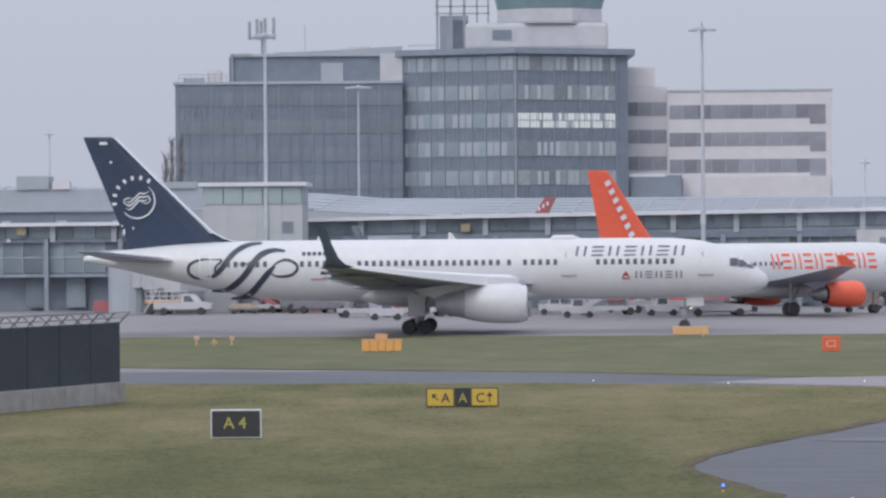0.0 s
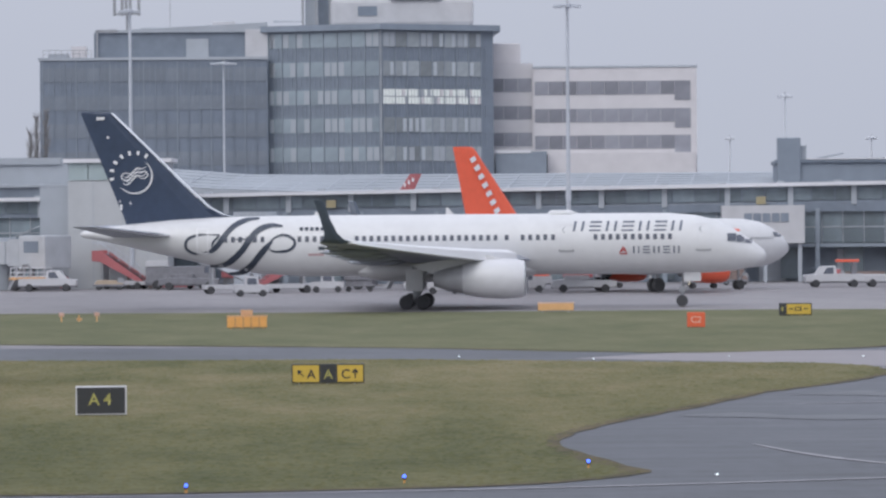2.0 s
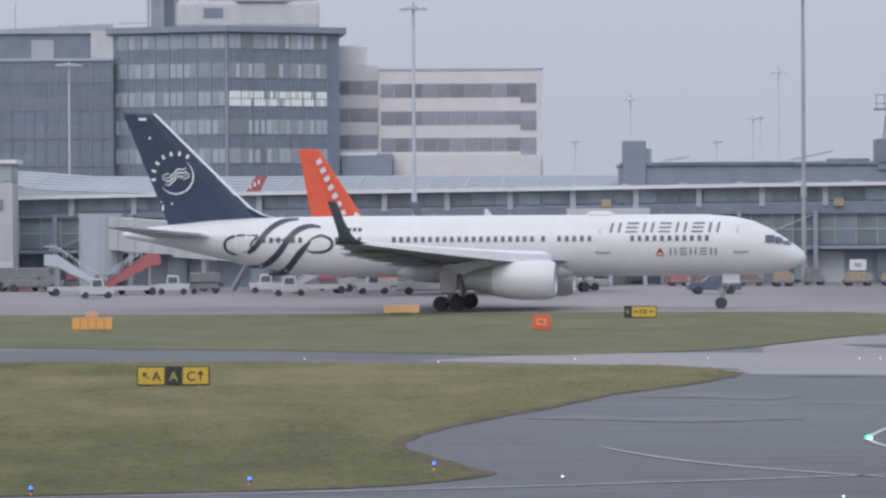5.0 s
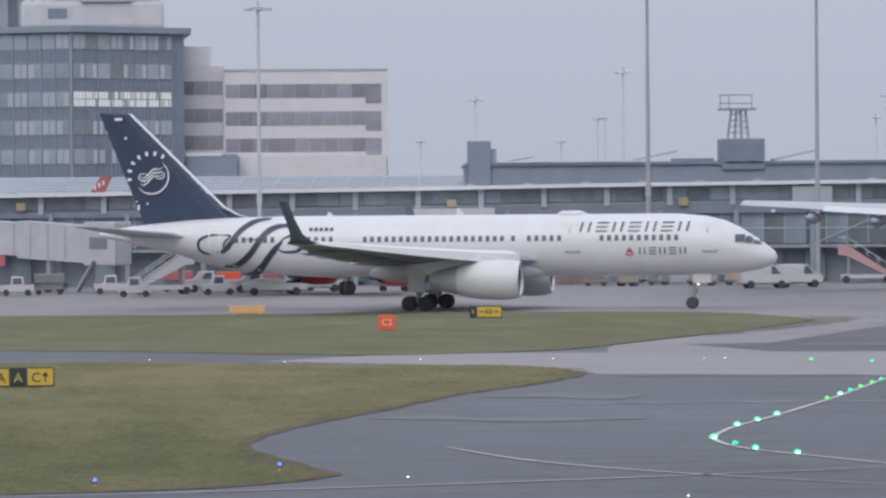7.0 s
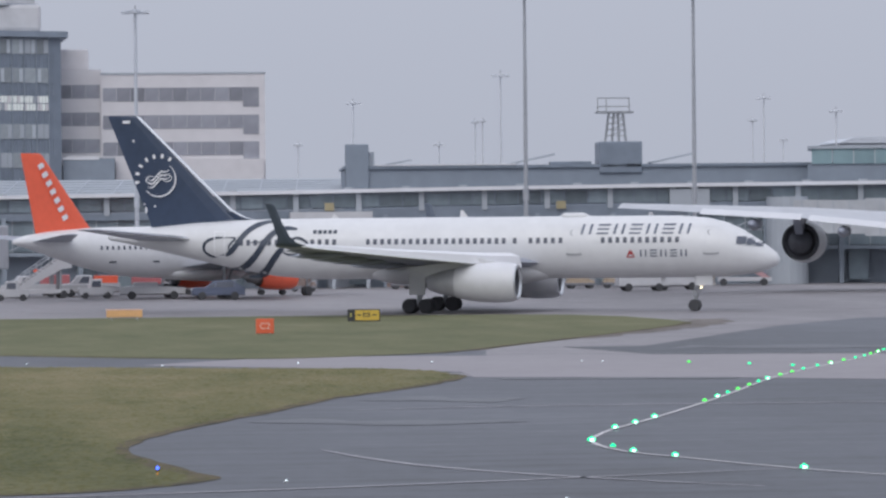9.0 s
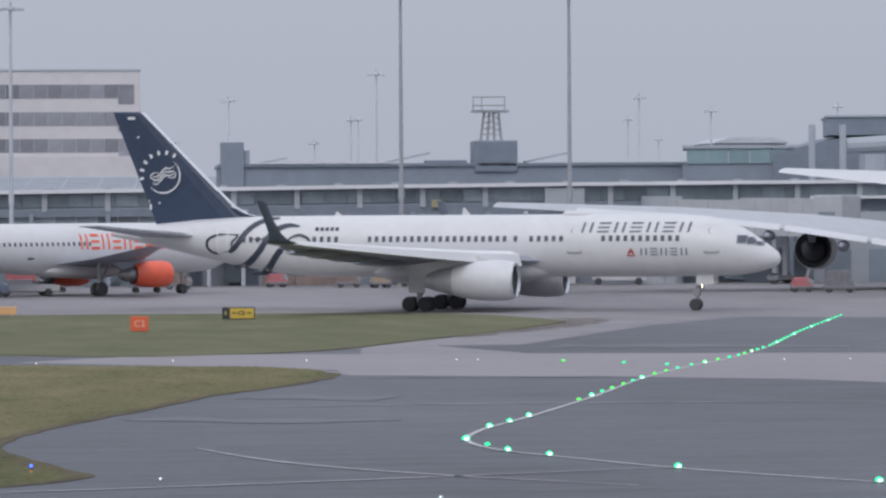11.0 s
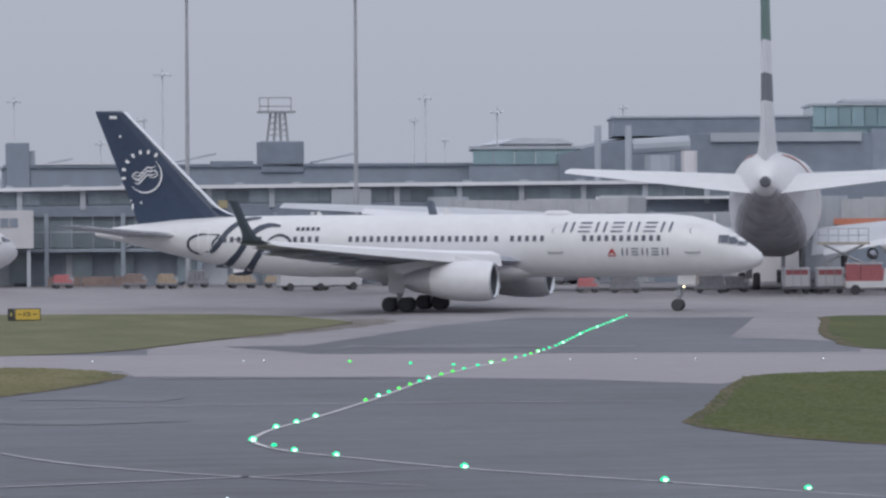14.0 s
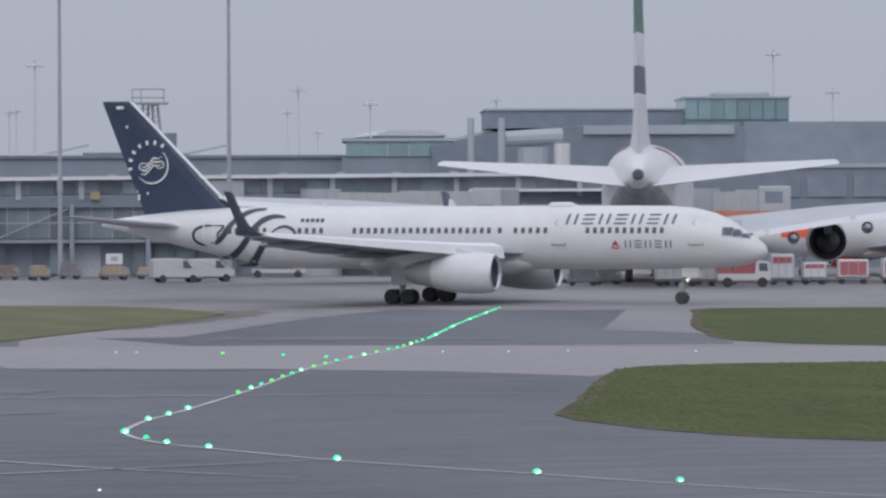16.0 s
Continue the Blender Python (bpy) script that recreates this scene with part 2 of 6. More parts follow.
def rod(bm, a, b, r0, r1=None, seg=10):
    a, b = Vector(a), Vector(b)
    d = b - a
    r = bmesh.ops.create_cone(bm, cap_ends=True, segments=seg, radius1=r0, radius2=r0 if r1 is None else r1, depth=d.length)
    m = Matrix.Translation((a + b) / 2) @ d.to_track_quat("Z", "Y").to_matrix().to_4x4()
    bmesh.ops.transform(bm, matrix=m, verts=r["verts"])
    return bm


def rodded(*args, **kw):
    return rod(bmesh.new(), *args, **kw)


def loft(bm, rings, cap=True):
    made = [[bm.verts.new(p) for p in ring] for ring in rings]
    n = len(made[0])
    for a, b in zip(made, made[1:]):
        for i in range(n):
            bm.faces.new((a[i], a[(i + 1) % n], b[(i + 1) % n], b[i]))
    if cap:
        bm.faces.new(made[0])
        bm.faces.new(made[-1])
    return bm


def lathe(bm, profile, centre=(0, 0, 0), seg=28, cap=True):
    """Turns (x, radius) pairs round the x axis through centre."""
    cx, cy, cz = centre
    rings = [[(cx + x, cy + r * math.cos(2 * math.pi * i / seg), cz + r * math.sin(2 * math.pi * i / seg)) for i in range(seg)] for x, r in profile]
    return loft(bm, rings, cap)


def prism(bm, outline, y0, y1):
    """An outline in x and z, extruded from y0 to y1."""
    a = [bm.verts.new((x, y0, z)) for x, z in outline]
    b = [bm.verts.new((x, y1, z)) for x, z in outline]
    bm.faces.new(a)
    bm.faces.new(list(reversed(b)))
    for i in range(len(a)):
        j = (i + 1) % len(a)
        bm.faces.new((a[i], b[i], b[j], a[j]))
    return bm


def footprint(bm, outline, z0, z1):
    """An outline in x and y, raised from z0 to z1."""
    a = [bm.verts.new((x, y, z0)) for x, y in outline]
    b = [bm.verts.new((x, y, z1)) for x, y in outline]
    bm.faces.new(list(reversed(a)))
    bm.faces.new(b)
    for i in range(len(a)):
        j = (i + 1) % len(a)
        bm.faces.new((a[i], a[j], b[j], b[i]))
    return bm


def aerofoil(bm, sections, upright=False):
    """Sections (span, leading x, trailing x, height, thickness), lofted along y, or along z if upright."""
    shape = ((0, 0), (.06, .55), (.22, 1), (.5, .85), (.8, .4), (1, .04), (.8, -.15), (.5, -.5), (.22, -.62), (.06, -.4))
    rings = []
    for s, le, te, h, th in sections:
        ring = []
        for c, t in shape:
            x, off = le + (te - le) * c, t * th / 2
            if upright:
                off = (1 if t > 0 else -1) * min(abs(t) * 1.1, 0.85) * th / 2
                ring.append((x, h + off, s))
            else:
                ring.append((x, s, h + off))
        rings.append(ring)
    return loft(bm, rings)


def stroke(bm, points, width, place, steps=6, ragged=0.0):
    """A ribbon along a smooth line through (u, v) points; place(u, v) sets each corner on a surface."""
    p = [np.array(q, float) for q in points]
    p = [2 * p[0] - p[1]] + p + [2 * p[-1] - p[-2]]
    line = []
    for a, b, c, d in zip(p, p[1:], p[2:], p[3:]):
        for k in range(steps):
            t = k / steps
            line.append(.5 * (2 * b + (c - a) * t + (2 * a - 5 * b + 4 * c - d) * t ** 2 + (3 * b - a - 3 * c + d) * t ** 3))
    line.append(p[-2])
    pairs = []
    for i, q in enumerate(line):
        d = line[min(i + 1, len(line) - 1)] - line[max(i - 1, 0)]
        d = d / (np.hypot(*d) + 1e-9)
        w = width / 2 * min(1, .35 + 2.5 * min(i, len(line) - 1 - i) / len(line))
        if ragged:
            w = width / 2 * (1 + ragged * noise.noise(Vector((q[0] * .35, q[1] * .35, 3.0))) * 2)
        side = np.array((-d[1], d[0])) * w
        pairs.append((bm.verts.new(place(*(q + side))), bm.verts.new(place(*(q - side)))))
    for (a, b), (c, d) in zip(pairs, pairs[1:]):
        bm.faces.new((a, b, d, c))
    return bm


def patch(bm, u0, u1, v0, v1, place, nu=1, nv=3, slant=0.0):
    """A small rectangle laid on a surface."""
    g = [[bm.verts.new(place(u0 + (u1 - u0) * i / nu + slant * j / nv, v0 + (v1 - v0) * j / nv)) for j in range(nv + 1)] for i in range(nu + 1)]
    for i in range(nu):
        for j in range(nv):
            bm.faces.new((g[i][j], g[i + 1][j], g[i + 1][j + 1], g[i][j + 1]))
    return bm


def wheel(parent, x, y, r, width, name="wheel"):
    """A tyred wheel with a steel hub; its axle runs along y."""
    w = width / 2
    bm = lathe(bmesh.new(), [(-w, r * .62), (-w, r * .86), (-w * .6, r), (w * .6, r), (w, r * .86), (w, r * .62)], seg=18)
    bmesh.ops.rotate(bm, verts=bm.verts, matrix=Matrix.Rotation(radians(90), 3, "Z"))
    ob = part(name, bm, RUBBER, parent, smooth=False)
    ob.matrix_basis = pose(x, y, r)
    hub = lathe(bmesh.new(), [(-w * .8, r * .2), (-w * .8, r * .6), (w * .8, r * .6), (w * .8, r * .2)], seg=12)
    bmesh.ops.rotate(hub, verts=hub.verts, matrix=Matrix.Rotation(radians(90), 3, "Z"))
    part("hub", hub, STRUT, ob, "grey steel hub")
    return ob


# ---- ground ----
def sheet(name, outline, z, mat, label):
    bm = footprint(bmesh.new(), outline, -0.15, z)
    return structure(name, bm, mat, label)


bm = bmesh.new()
bmesh.ops.create_grid(bm, x_segments=8, y_segments=8, size=2400)
structure("ground", bm, APRON, "grey concrete apron reaching the horizon")
sheet("taxiway_near", [(-300, 20), (300, 20), (300, 178), (62, 184), (41.6, 184.5), (28, 186.5), (20, 190), (-300, 190)], 0.012, ASPHALT, "wide dark wet asphalt taxiway")
sheet("taxiway_strip", [(-300, 205), (10, 200), (26, 192), (30, 222), (6, 226), (-300, 268)], 0.010, ASPHALT, "dark asphalt strip between grass verges")
sheet("taxiway_patch", [(36.9, 213.5), (34.5, 226), (38.7, 226), (47, 247), (53, 261.7), (61.2, 277.5), (74.8, 272), (62.3, 231.5), (64.6, 226), (66.2, 220.6), (64.4, 214), (62.2, 207.2), (54.4, 208.9)], 0.014, ASPHALT, "dark asphalt joining piece of taxiway")
sheet("taxiway_pale", [(12, 206.6), (19.5, 216), (32.5, 212.5), (47, 208.8), (56, 204.3), (68, 200.6), (300, 190), (300, 172), (61.7, 181), (50.4, 180), (45.7, 171), (41.6, 177.5), (35.5, 182.2), (28.4, 185.4), (24.7, 186.7), (25.0, 193), (20.3, 199)],
      0.022, LIGHT_STRIP, "pale concrete taxiway strip crossing the asphalt")
sheet("grass_middle", [(-260, 264), (-17, 236), (-5, 230), (6, 223), (12, 217), (16.4, 213.5), (21.9, 214.4), (28, 219.8), (34.3, 233.7), (41.4, 249.6), (47.6, 265), (49.3, 271), (49.3, 277.5), (47.9, 288), (45.2, 294.2), (41, 297), (30, 299.5), (11, 300), (-7.6, 303), (-20, 305.5), (-260, 318)],
      0.024, GRASS_MIDDLE, "worn olive-green winter grass verge")
NEAR_VERGE = [(-260, 214), (-14.3, 210), (4, 207.4), (16.3, 200.9), (22.3, 198.2), (24.1, 194.3), (24.4, 187), (22.1, 180), (19.6, 173.6), (16.7, 167.3), (13.8, 157.8), (11.2, 150.1), (8.9, 142.7), (7.6, 137), (7.2, 133), (7.2, 129.5), (7.8, 123.8), (8.5, 120), (8.6, 117.7), (7.4, 115.1), (4.4, 112.7), (-3, 111), (-8.6, 110.7), (-260, 106)]
sheet("grass_near", NEAR_VERGE, 0.024, GRASS, "patchy green and straw-coloured grass verge")
ISLAND = [(36.3, 136.1), (36.2, 139), (36.8, 142), (40.4, 152.7), (44.7, 166.6), (48.4, 177.6), (50.4, 180.6), (55, 182.3), (61.7, 182.2), (260, 172), (260, 60), (50, 115.5), (41.6, 123.1), (39.4, 125.4), (37.3, 129.7)]
sheet("grass_island", ISLAND, 0.024, GRASS_GREEN, "green grass island beside the taxiway")
sheet("grass_far", [(63.7, 211.8), (63.9, 216), (65.3, 221.9), (68, 233.7), (70.3, 242.2), (76.3, 262.2), (78.3, 270), (80.9, 273.9), (91.9, 272), (260, 236), (260, 190), (68.2, 202.1), (65, 206)],
      0.024, GRASS_GREEN, "green grass verge beside the far taxiway")

flat = lambda z: (lambda u, v: (u, v, z))


def drawn_in(x, y):
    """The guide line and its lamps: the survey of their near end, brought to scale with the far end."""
    k = float(np.interp(y, [205, 277], [.986, 1.0]))
    return x * k, y * k



for k, edge in enumerate(([(24.0, 190), (24.2, 187), (22.1, 180), (19.6, 173.6), (16.7, 167.3), (13.8, 157.8), (11.2, 150.1), (8.9, 142.7), (7.6, 137), (7.15, 133), (7.2, 129.5), (7.8, 123.8), (8.4, 120), (8.4, 117.7), (7.2, 115.3), (4.4, 113), (-3, 111.2), (-8.6, 111), (-40, 110)],
                          [(41.6, 123.4), (39.4, 125.6), (37.5, 129.7), (36.5, 136.1), (36.5, 139), (37, 142), (40.6, 152.7), (44.9, 166.6), (48.6, 177.2)],
                          [(49.0, 271), (47.4, 265), (41.2, 249.6), (34.1, 233.9), (27.9, 220.1), (21.9, 214.8), (16.4, 213.9), (6, 223.4), (-17, 236.4)],
                          [(64, 211.8), (64.2, 216), (65.6, 221.9), (68.3, 233.7), (70.6, 242.2), (76.6, 262.2), (78.6, 269.8)])):
    structure("verge_edge", stroke(bmesh.new(), edge, .55, flat(.030 + .001 * k), 12, .45), EARTH, "bare brown earth along a grass edge")
structure("verge_tip", stroke(bmesh.new(), [(37.4, 241), (42.6, 251.5), (48.0, 264), (50.6, 272), (51.4, 279)], 2.3, flat(.018), 10, .4), WORN_EDGE, "worn pinkish-brown ground beyond a grass tip")
LINE = [(42.5, 88), (36.2, 98.2), (31.1, 107), (28.5, 112.3), (24.8, 119.7), (22.5, 126.6), (21.7, 129.3), (21.4, 132.5), (21.6, 136), (22.4, 139.5), (23.5, 143.2), (26, 150.2), (31, 165.2), (36.6, 183.3), (40.6, 194.4), (45.9, 207.6), (50.6, 221.4), (58, 246), (68, 277.5)]
LINE = [drawn_in(*q) for q in LINE]
structure("taxiway_centre_line", stroke(bmesh.new(), LINE, 0.17, flat(0.034)), LINE_WHITE, "worn pale painted taxiway guide line")
structure("taxiway_curve_line", stroke(bmesh.new(), [(12.9, 131.3), (13.7, 126.7), (14.8, 122.6), (16.6, 118.6), (19, 114.8), (22, 111)], 0.28, flat(0.03)), MARKING, "worn curved edge line on asphalt")
structure("taxiway_cross_line", stroke(bmesh.new(), [(-8, 109.6), (3, 111.2), (10.1, 113), (16.1, 115.1), (24.5, 118.6)], 0.3, flat(0.03)), MARKING, "worn pale line along the taxiway edge")
structure("taxiway_joint_line", stroke(bmesh.new(), [(16.5, 157.3), (22.3, 158.6), (34.3, 157.7), (40, 156.5)], 0.35, flat(0.03)), MARKING, "faint pale joint line across asphalt")

for k, (pts, w) in enumerate((([(25.5, 184.2), (28, 183.6), (31, 183.2), (35, 182.0)], 1.6), ([(19.0, 166.5), (21.0, 164.5), (23, 163.5)], 3.2), ([(13.2, 150.5), (15.5, 148), (18.5, 147.2), (21, 147.6)], 2.2),
                             ([(40, 223.5), (45, 221.5), (54, 218.5)], 4.0))):
    structure("tar_patch", stroke(bmesh.new(), pts, w, flat(.026 + .0007 * k), 10, .5), TAR, "dark tar stain on asphalt")


# ---- buildings ----
def building(name, x, y, turn, label, category="building"):
    return thing(name, x, y, 0, turn, label, category)


def tower_block():
    b = building("office_tower", 9.1, 560, 0, "dark-banded airport office tower with ribbon windows and rooftop cab")
    left, right = Vector((-14.1, 7, 0)), Vector((14.3, 8.6, 0))
    bm = footprint(bmesh.new(), [(-14.1, 7), (0, 0), (14.3, 8.6), (14, 32), (-14, 32)], 0, 29.0)
    part("wall", bm, BAND_DARK, b, "dark slate spandrel wall")
    bm = footprint(bmesh.new(), [(-14.9, 6.6), (0, -0.9), (15.2, 8.1), (15, 33), (-15, 33)], 29.0, 29.75)
    part("roof", bm, CLAD_DARK, b, "thin dark projecting roof slab")
    rows = [(26.9, 1.9), (23.3, 1.9), (19.8, 1.9), (16.3, 1.75), (12.7, 1.8), (9.2, 1.8)]
    pane = mesh_of("window", boxed(0.06, 1.86, -0.10, 0.1, 0, 1.86), WINDOW)
    dull = mesh_of("window", boxed(0.05, 1.77, -0.10, 0.1, 0, 1.86), material("grey_blind_window", (0.30, 0.33, 0.35), 0.25, vary=0.15, grain=1.2, random_tint=0.3))
    rib = mesh_of("rib", boxed(-0.05, 0.05, -0.16, 0.1, 0, 20.0), WINDOW_RIB)
    rows_left = -26.4
    for z, h in rows:
        for k in range(8):
            piece("window", pane, b, Matrix.Translation(left) @ pose(0, 0, z, 0, 0, rows_left) @ pose(0.25 + 1.92 * k, 0, 0))
        for k in range(8):
            me = dull
            if z != 19.8:
                piece("window", me, b, pose(0, 0, z, 0, 0, 31.0) @ pose(0.25 + 1.82 * k, 0, 0))
    # the lit office floor: uneven blinds over narrow sashes
    lit = random.Random(11)
    sash = [mesh_of("window", boxed(0.0, w, -0.10, 0.1, 0, h), m) for w, h, m in ((.37, .86, WINDOW_LIGHT), (.40, .62, WINDOW_LIGHT), (.40, .86, CLAD_WHITE), (.40, .86, CLAD_GREY), (.40, .86, WINDOW))]
    for k in range(31):
        for z in (19.82, 20.78):
            me = sash[lit.choice((0, 0, 0, 0, 0, 2, 2, 3 if k > 6 else 0))]
            piece("window", me, b, pose(0, 0, z + .02, 0, 0, 31.0) @ pose(0.28 + 0.468 * k, 0, 0))
    sill = mesh_of("transom", boxed(0.2, 14.7, -0.12, 0.1, 0, 0.07), WINDOW_RIB)
    piece("transom", sill, b, pose(0, 0, 20.70, 0, 0, 31.0))
    # pale panels that stand out in the other floors: painted-in reflections, and blinds
    glare = mesh_of("blind_and_glare", boxed(0.1, 0.62, -0.13, 0.1, 0.1, 1.75), material("pale_reflection_and_blind", (.46, .50, .54), .5, vary=.1))
    screen = mesh_of("blind_and_glare", boxed(0.1, 0.85, -0.13, 0.1, 0.1, 1.75), CLAD_GREY)
    for z, h in rows:
        piece("blind_and_glare", glare, b, Matrix.Translation(left) @ pose(0, 0, z, 0, 0, rows_left) @ pose(0.3, 0, 0))
        for k in range(16):
            if lit.random() < .38:
                piece("blind_and_glare", screen, b, Matrix.Translation(left) @ pose(0, 0, z, 0, 0, rows_left) @ pose(0.3 + .96 * k, 0, 0))
            if z != 19.8 and lit.random() < .45:
                piece("blind_and_glare", glare if z == 23.3 or lit.random() < .25 else screen, b, pose(0, 0, z, 0, 0, 31.0) @ pose(0.3 + .91 * k, 0, 0))
    for k in range(9):
        piece("rib", rib, b, Matrix.Translation(left) @ pose(0, 0, 9, 0, 0, rows_left) @ pose(0.21 + 1.92 * k, 0, 0))
        piece("rib", rib, b, pose(0, 0, 9, 0, 0, 31.0) @ pose(0.21 + 1.82 * k, 0, 0))
    # thin fins on the spandrels
    fin = mesh_of("fin", boxed(-0.03, 0.03, -0.07, 0.05, 0, 1.6), WINDOW_RIB)
    for z in (25.25, 21.75, 18.15, 14.55, 11.0):
        for k in range(24):
            piece("fin", fin, b, Matrix.Translation(left) @ pose(0, 0, z, 0, 0, rows_left) @ pose(0.3 + 0.64 * k, 0, 0))
            piece("fin", fin, b, pose(0, 0, z, 0, 0, 31.0) @ pose(0.3 + 0.66 * k, 0, 0))
    part("corner_post", boxed(-0.1, 0.1, -0.25, 0.1, 5, 29), CLAD_GREY, b)
    # rooftop plant room and control cab
    part("plant_room", boxed(-6.1, 11.8, 6.5, 20, 29.7, 33.1, bevel=0.5), PLANT_PALE, b, "rounded white rooftop plant room")
    part("louvre", boxed(-2.7, -0.3, 6.4, 6.6, 31.0, 32.2), BAND_DARK, b, "dark louvre panel")
    bm = bmesh.new()
    cab = [(4.6 + 7.1 * math.cos(radians(22.5 + 45 * k)), 13 + 7.1 * math.sin(radians(22.5 + 45 * k))) for k in range(8)]
    part("cab_base", footprint(bm, cab, 33.0, 34.9), PLANT_PALE, b, "white octagonal cab base")
    part("cab_ledge", footprint(bmesh.new(), [(4.6 + (x - 4.6) * 1.06, 13 + (y - 13) * 1.06) for x, y in cab], 33.0, 33.3), CLAD_GREY, b)
    for i in range(8):
        (x0, y0), (x1, y1) = cab[i], cab[(i + 1) % 8]
        bm = bmesh.new()
        q = [(x0, y0, 34.9), (x1, y1, 34.9), (4.6 + (x1 - 4.6) * 1.12, 13 + (y1 - 13) * 1.12, 38.2), (4.6 + (x0 - 4.6) * 1.12, 13 + (y0 - 13) * 1.12, 38.2)]
        inner = [(4.6 + (x - 4.6) * .97, 13 + (y - 13) * .97, z) for x, y, z in q]
        loft(bm, [q, inner])
        part("cab_window", bm, GREEN_GLASS, b, "green-tinted sloping cab window")
    part("cab_roof", footprint(bmesh.new(), [(4.6 + (x - 4.6) * 1.18, 13 + (y - 13) * 1.18) for x, y in cab], 38.2, 38.9), CLAD_GREY, b)
    # steel stair and gantry beside the cab
    for x in (-9.6, -7.9, -6.2):
        part("gantry_post", boxed(x - .15, x + .15, 8, 8.3, 29.7, 37.5), STRUT, b)
    part("stair_core", boxed(-9.3, -5.7, 9.5, 13, 29.7, 34.2), CLAD_GREY, b, "grey stair core on the roof")
    part("door", boxed(-7.6, -5.9, 9.36, 9.5, 29.75, 33.6), BAND_DARK, b)
    for z in (34.3, 35.2, 36.4):
        part("gantry_rail", boxed(-9.8, -3.0, 8, 8.15, z, z + .16), STRUT, b)
    for x in (-4.6, -3.2):
        part("gantry_post", boxed(x - .12, x + .12, 8, 8.25, 33, 37.0), STRUT, b)
    part("parapet", boxed(-13.3, -9.8, 8, 8.2, 30.3, 30.5), GALVANISED, b)
    return b


def left_block():
    b = building("office_block", -33.3, 565, 0.8, "dark glass curtain-walled office block beside the tower")
    part("wall", boxed(0, 28.4, 0.0, 26, 0, 25.6), CURTAIN_WALL, b, "dark slate curtain wall")
    part("roof", boxed(-0.2, 28.4, -0.2, 26, 25.6, 25.95), CLAD_GREY, b)
    pane = mesh_of("window", boxed(0.05, 1.35, -0.08, 0.1, 0, 1.75), CURTAIN_PANE)
    mullion = mesh_of("mullion", boxed(-0.05, 0.05, -0.18, 0.1, 0, 16.5), BAND_DARK)
    pale = mesh_of("mullion", boxed(-0.06, 0.06, -0.2, 0.1, 0, 16.5), WINDOW_RIB)
    for k in range(20):
        for z in (22.9, 19.4, 15.9, 12.4, 9.0):
            piece("window", pane, b, pose(0.3 + 1.4 * k, 0, z))
    for k in range(21):
        piece("mullion", pale if k % 3 == 0 else mullion, b, pose(0.3 + 1.4 * k, 0, 9))
    part("penthouse", boxed(6.7, 25.6, 2, 20, 25.9, 29.1), BAND_DARK, b, "dark rooftop storey")
    bm = bmesh.new()
    loft(bm, [[(8.5, 1.6, 29.1), (28.4, 1.6, 29.1), (28.4, 20, 29.1), (8.5, 20, 29.1)], [(9.6, 1.6, 29.4), (28.4, 1.6, 30.3), (28.4, 20, 30.3), (9.6, 20, 29.4)]])
    part("penthouse_roof", bm, CLAD_GREY, b, "pale grey shallow roof")
    part("lift_room", boxed(25.6, 28.4, 1.4, 20, 25.9, 29.4), PLANT_PALE, b, "pale rooftop lift room")
    part("lift_room", boxed(18.2, 21.0, 1.85, 3, 25.95, 28.3), CLAD_GREY, b)
    part("roof_unit", boxed(3.9, 5.8, 1, 3, 25.9, 27.4), CLAD_WHITE, b)
    part("roof_unit", boxed(1.0, 3.6, 1, 3, 25.9, 26.4), CLAD_GREY, b)
    # aerial cluster on the roof
    part("aerial_mast", rodded((10.8, 4, 29), (10.8, 4, 32.2), .16), STRUT, b)
    part("aerial_frame", boxed(9.2, 12.4, 3.6, 3.75, 31.4, 31.62), STRUT, b)
    for x, z in ((9.25, 33.6), (10.2, 33.9), (10.7, 33.7), (11.2, 34.0), (12.3, 34.1)):
        part("aerial", boxed(x - .19, x + .19, 3.5, 3.8, 31.3, z), STRUT, b)
    part("aerial", rodded((16.2, 4, 29), (16.2, 4, 33.2), .04), STRUT, b)
    # guard rails, ducts and a hoist frame along the roof edge
    for k in range(9):
        part("rail_post", boxed(.4 + .75 * k, .46 + .75 * k, .3, .36, 25.9, 26.9), STRUT, b)
    for z in (26.4, 26.85):
        part("guard_rail", boxed(.4, 6.5, .3, .36, z, z + .06), STRUT, b)
    part("hoist_frame", boxed(6.9, 9.6, 1.5, 1.7, 29.1, 29.5), STRUT, b)
    part("hoist_frame", boxed(7.0, 7.2, 1.5, 1.7, 26, 29.3), STRUT, b)
    part("roof_duct", boxed(12.5, 17.2, 3, 5, 29.2, 29.75, bevel=.1), CLAD_GREY, b)
    part("roof_duct", boxed(21.5, 24.4, 3, 5, 29.6, 30.5, bevel=.1), PLANT_PALE, b)
    # pale vertical ribs over the upper floors
    for k in range(40):
        part("fin", boxed(.35 + .7 * k, .40 + .7 * k, -.16, 0, 20.2 if k % 4 else 15.0, 25.2), WINDOW_RIB, b)
    return b


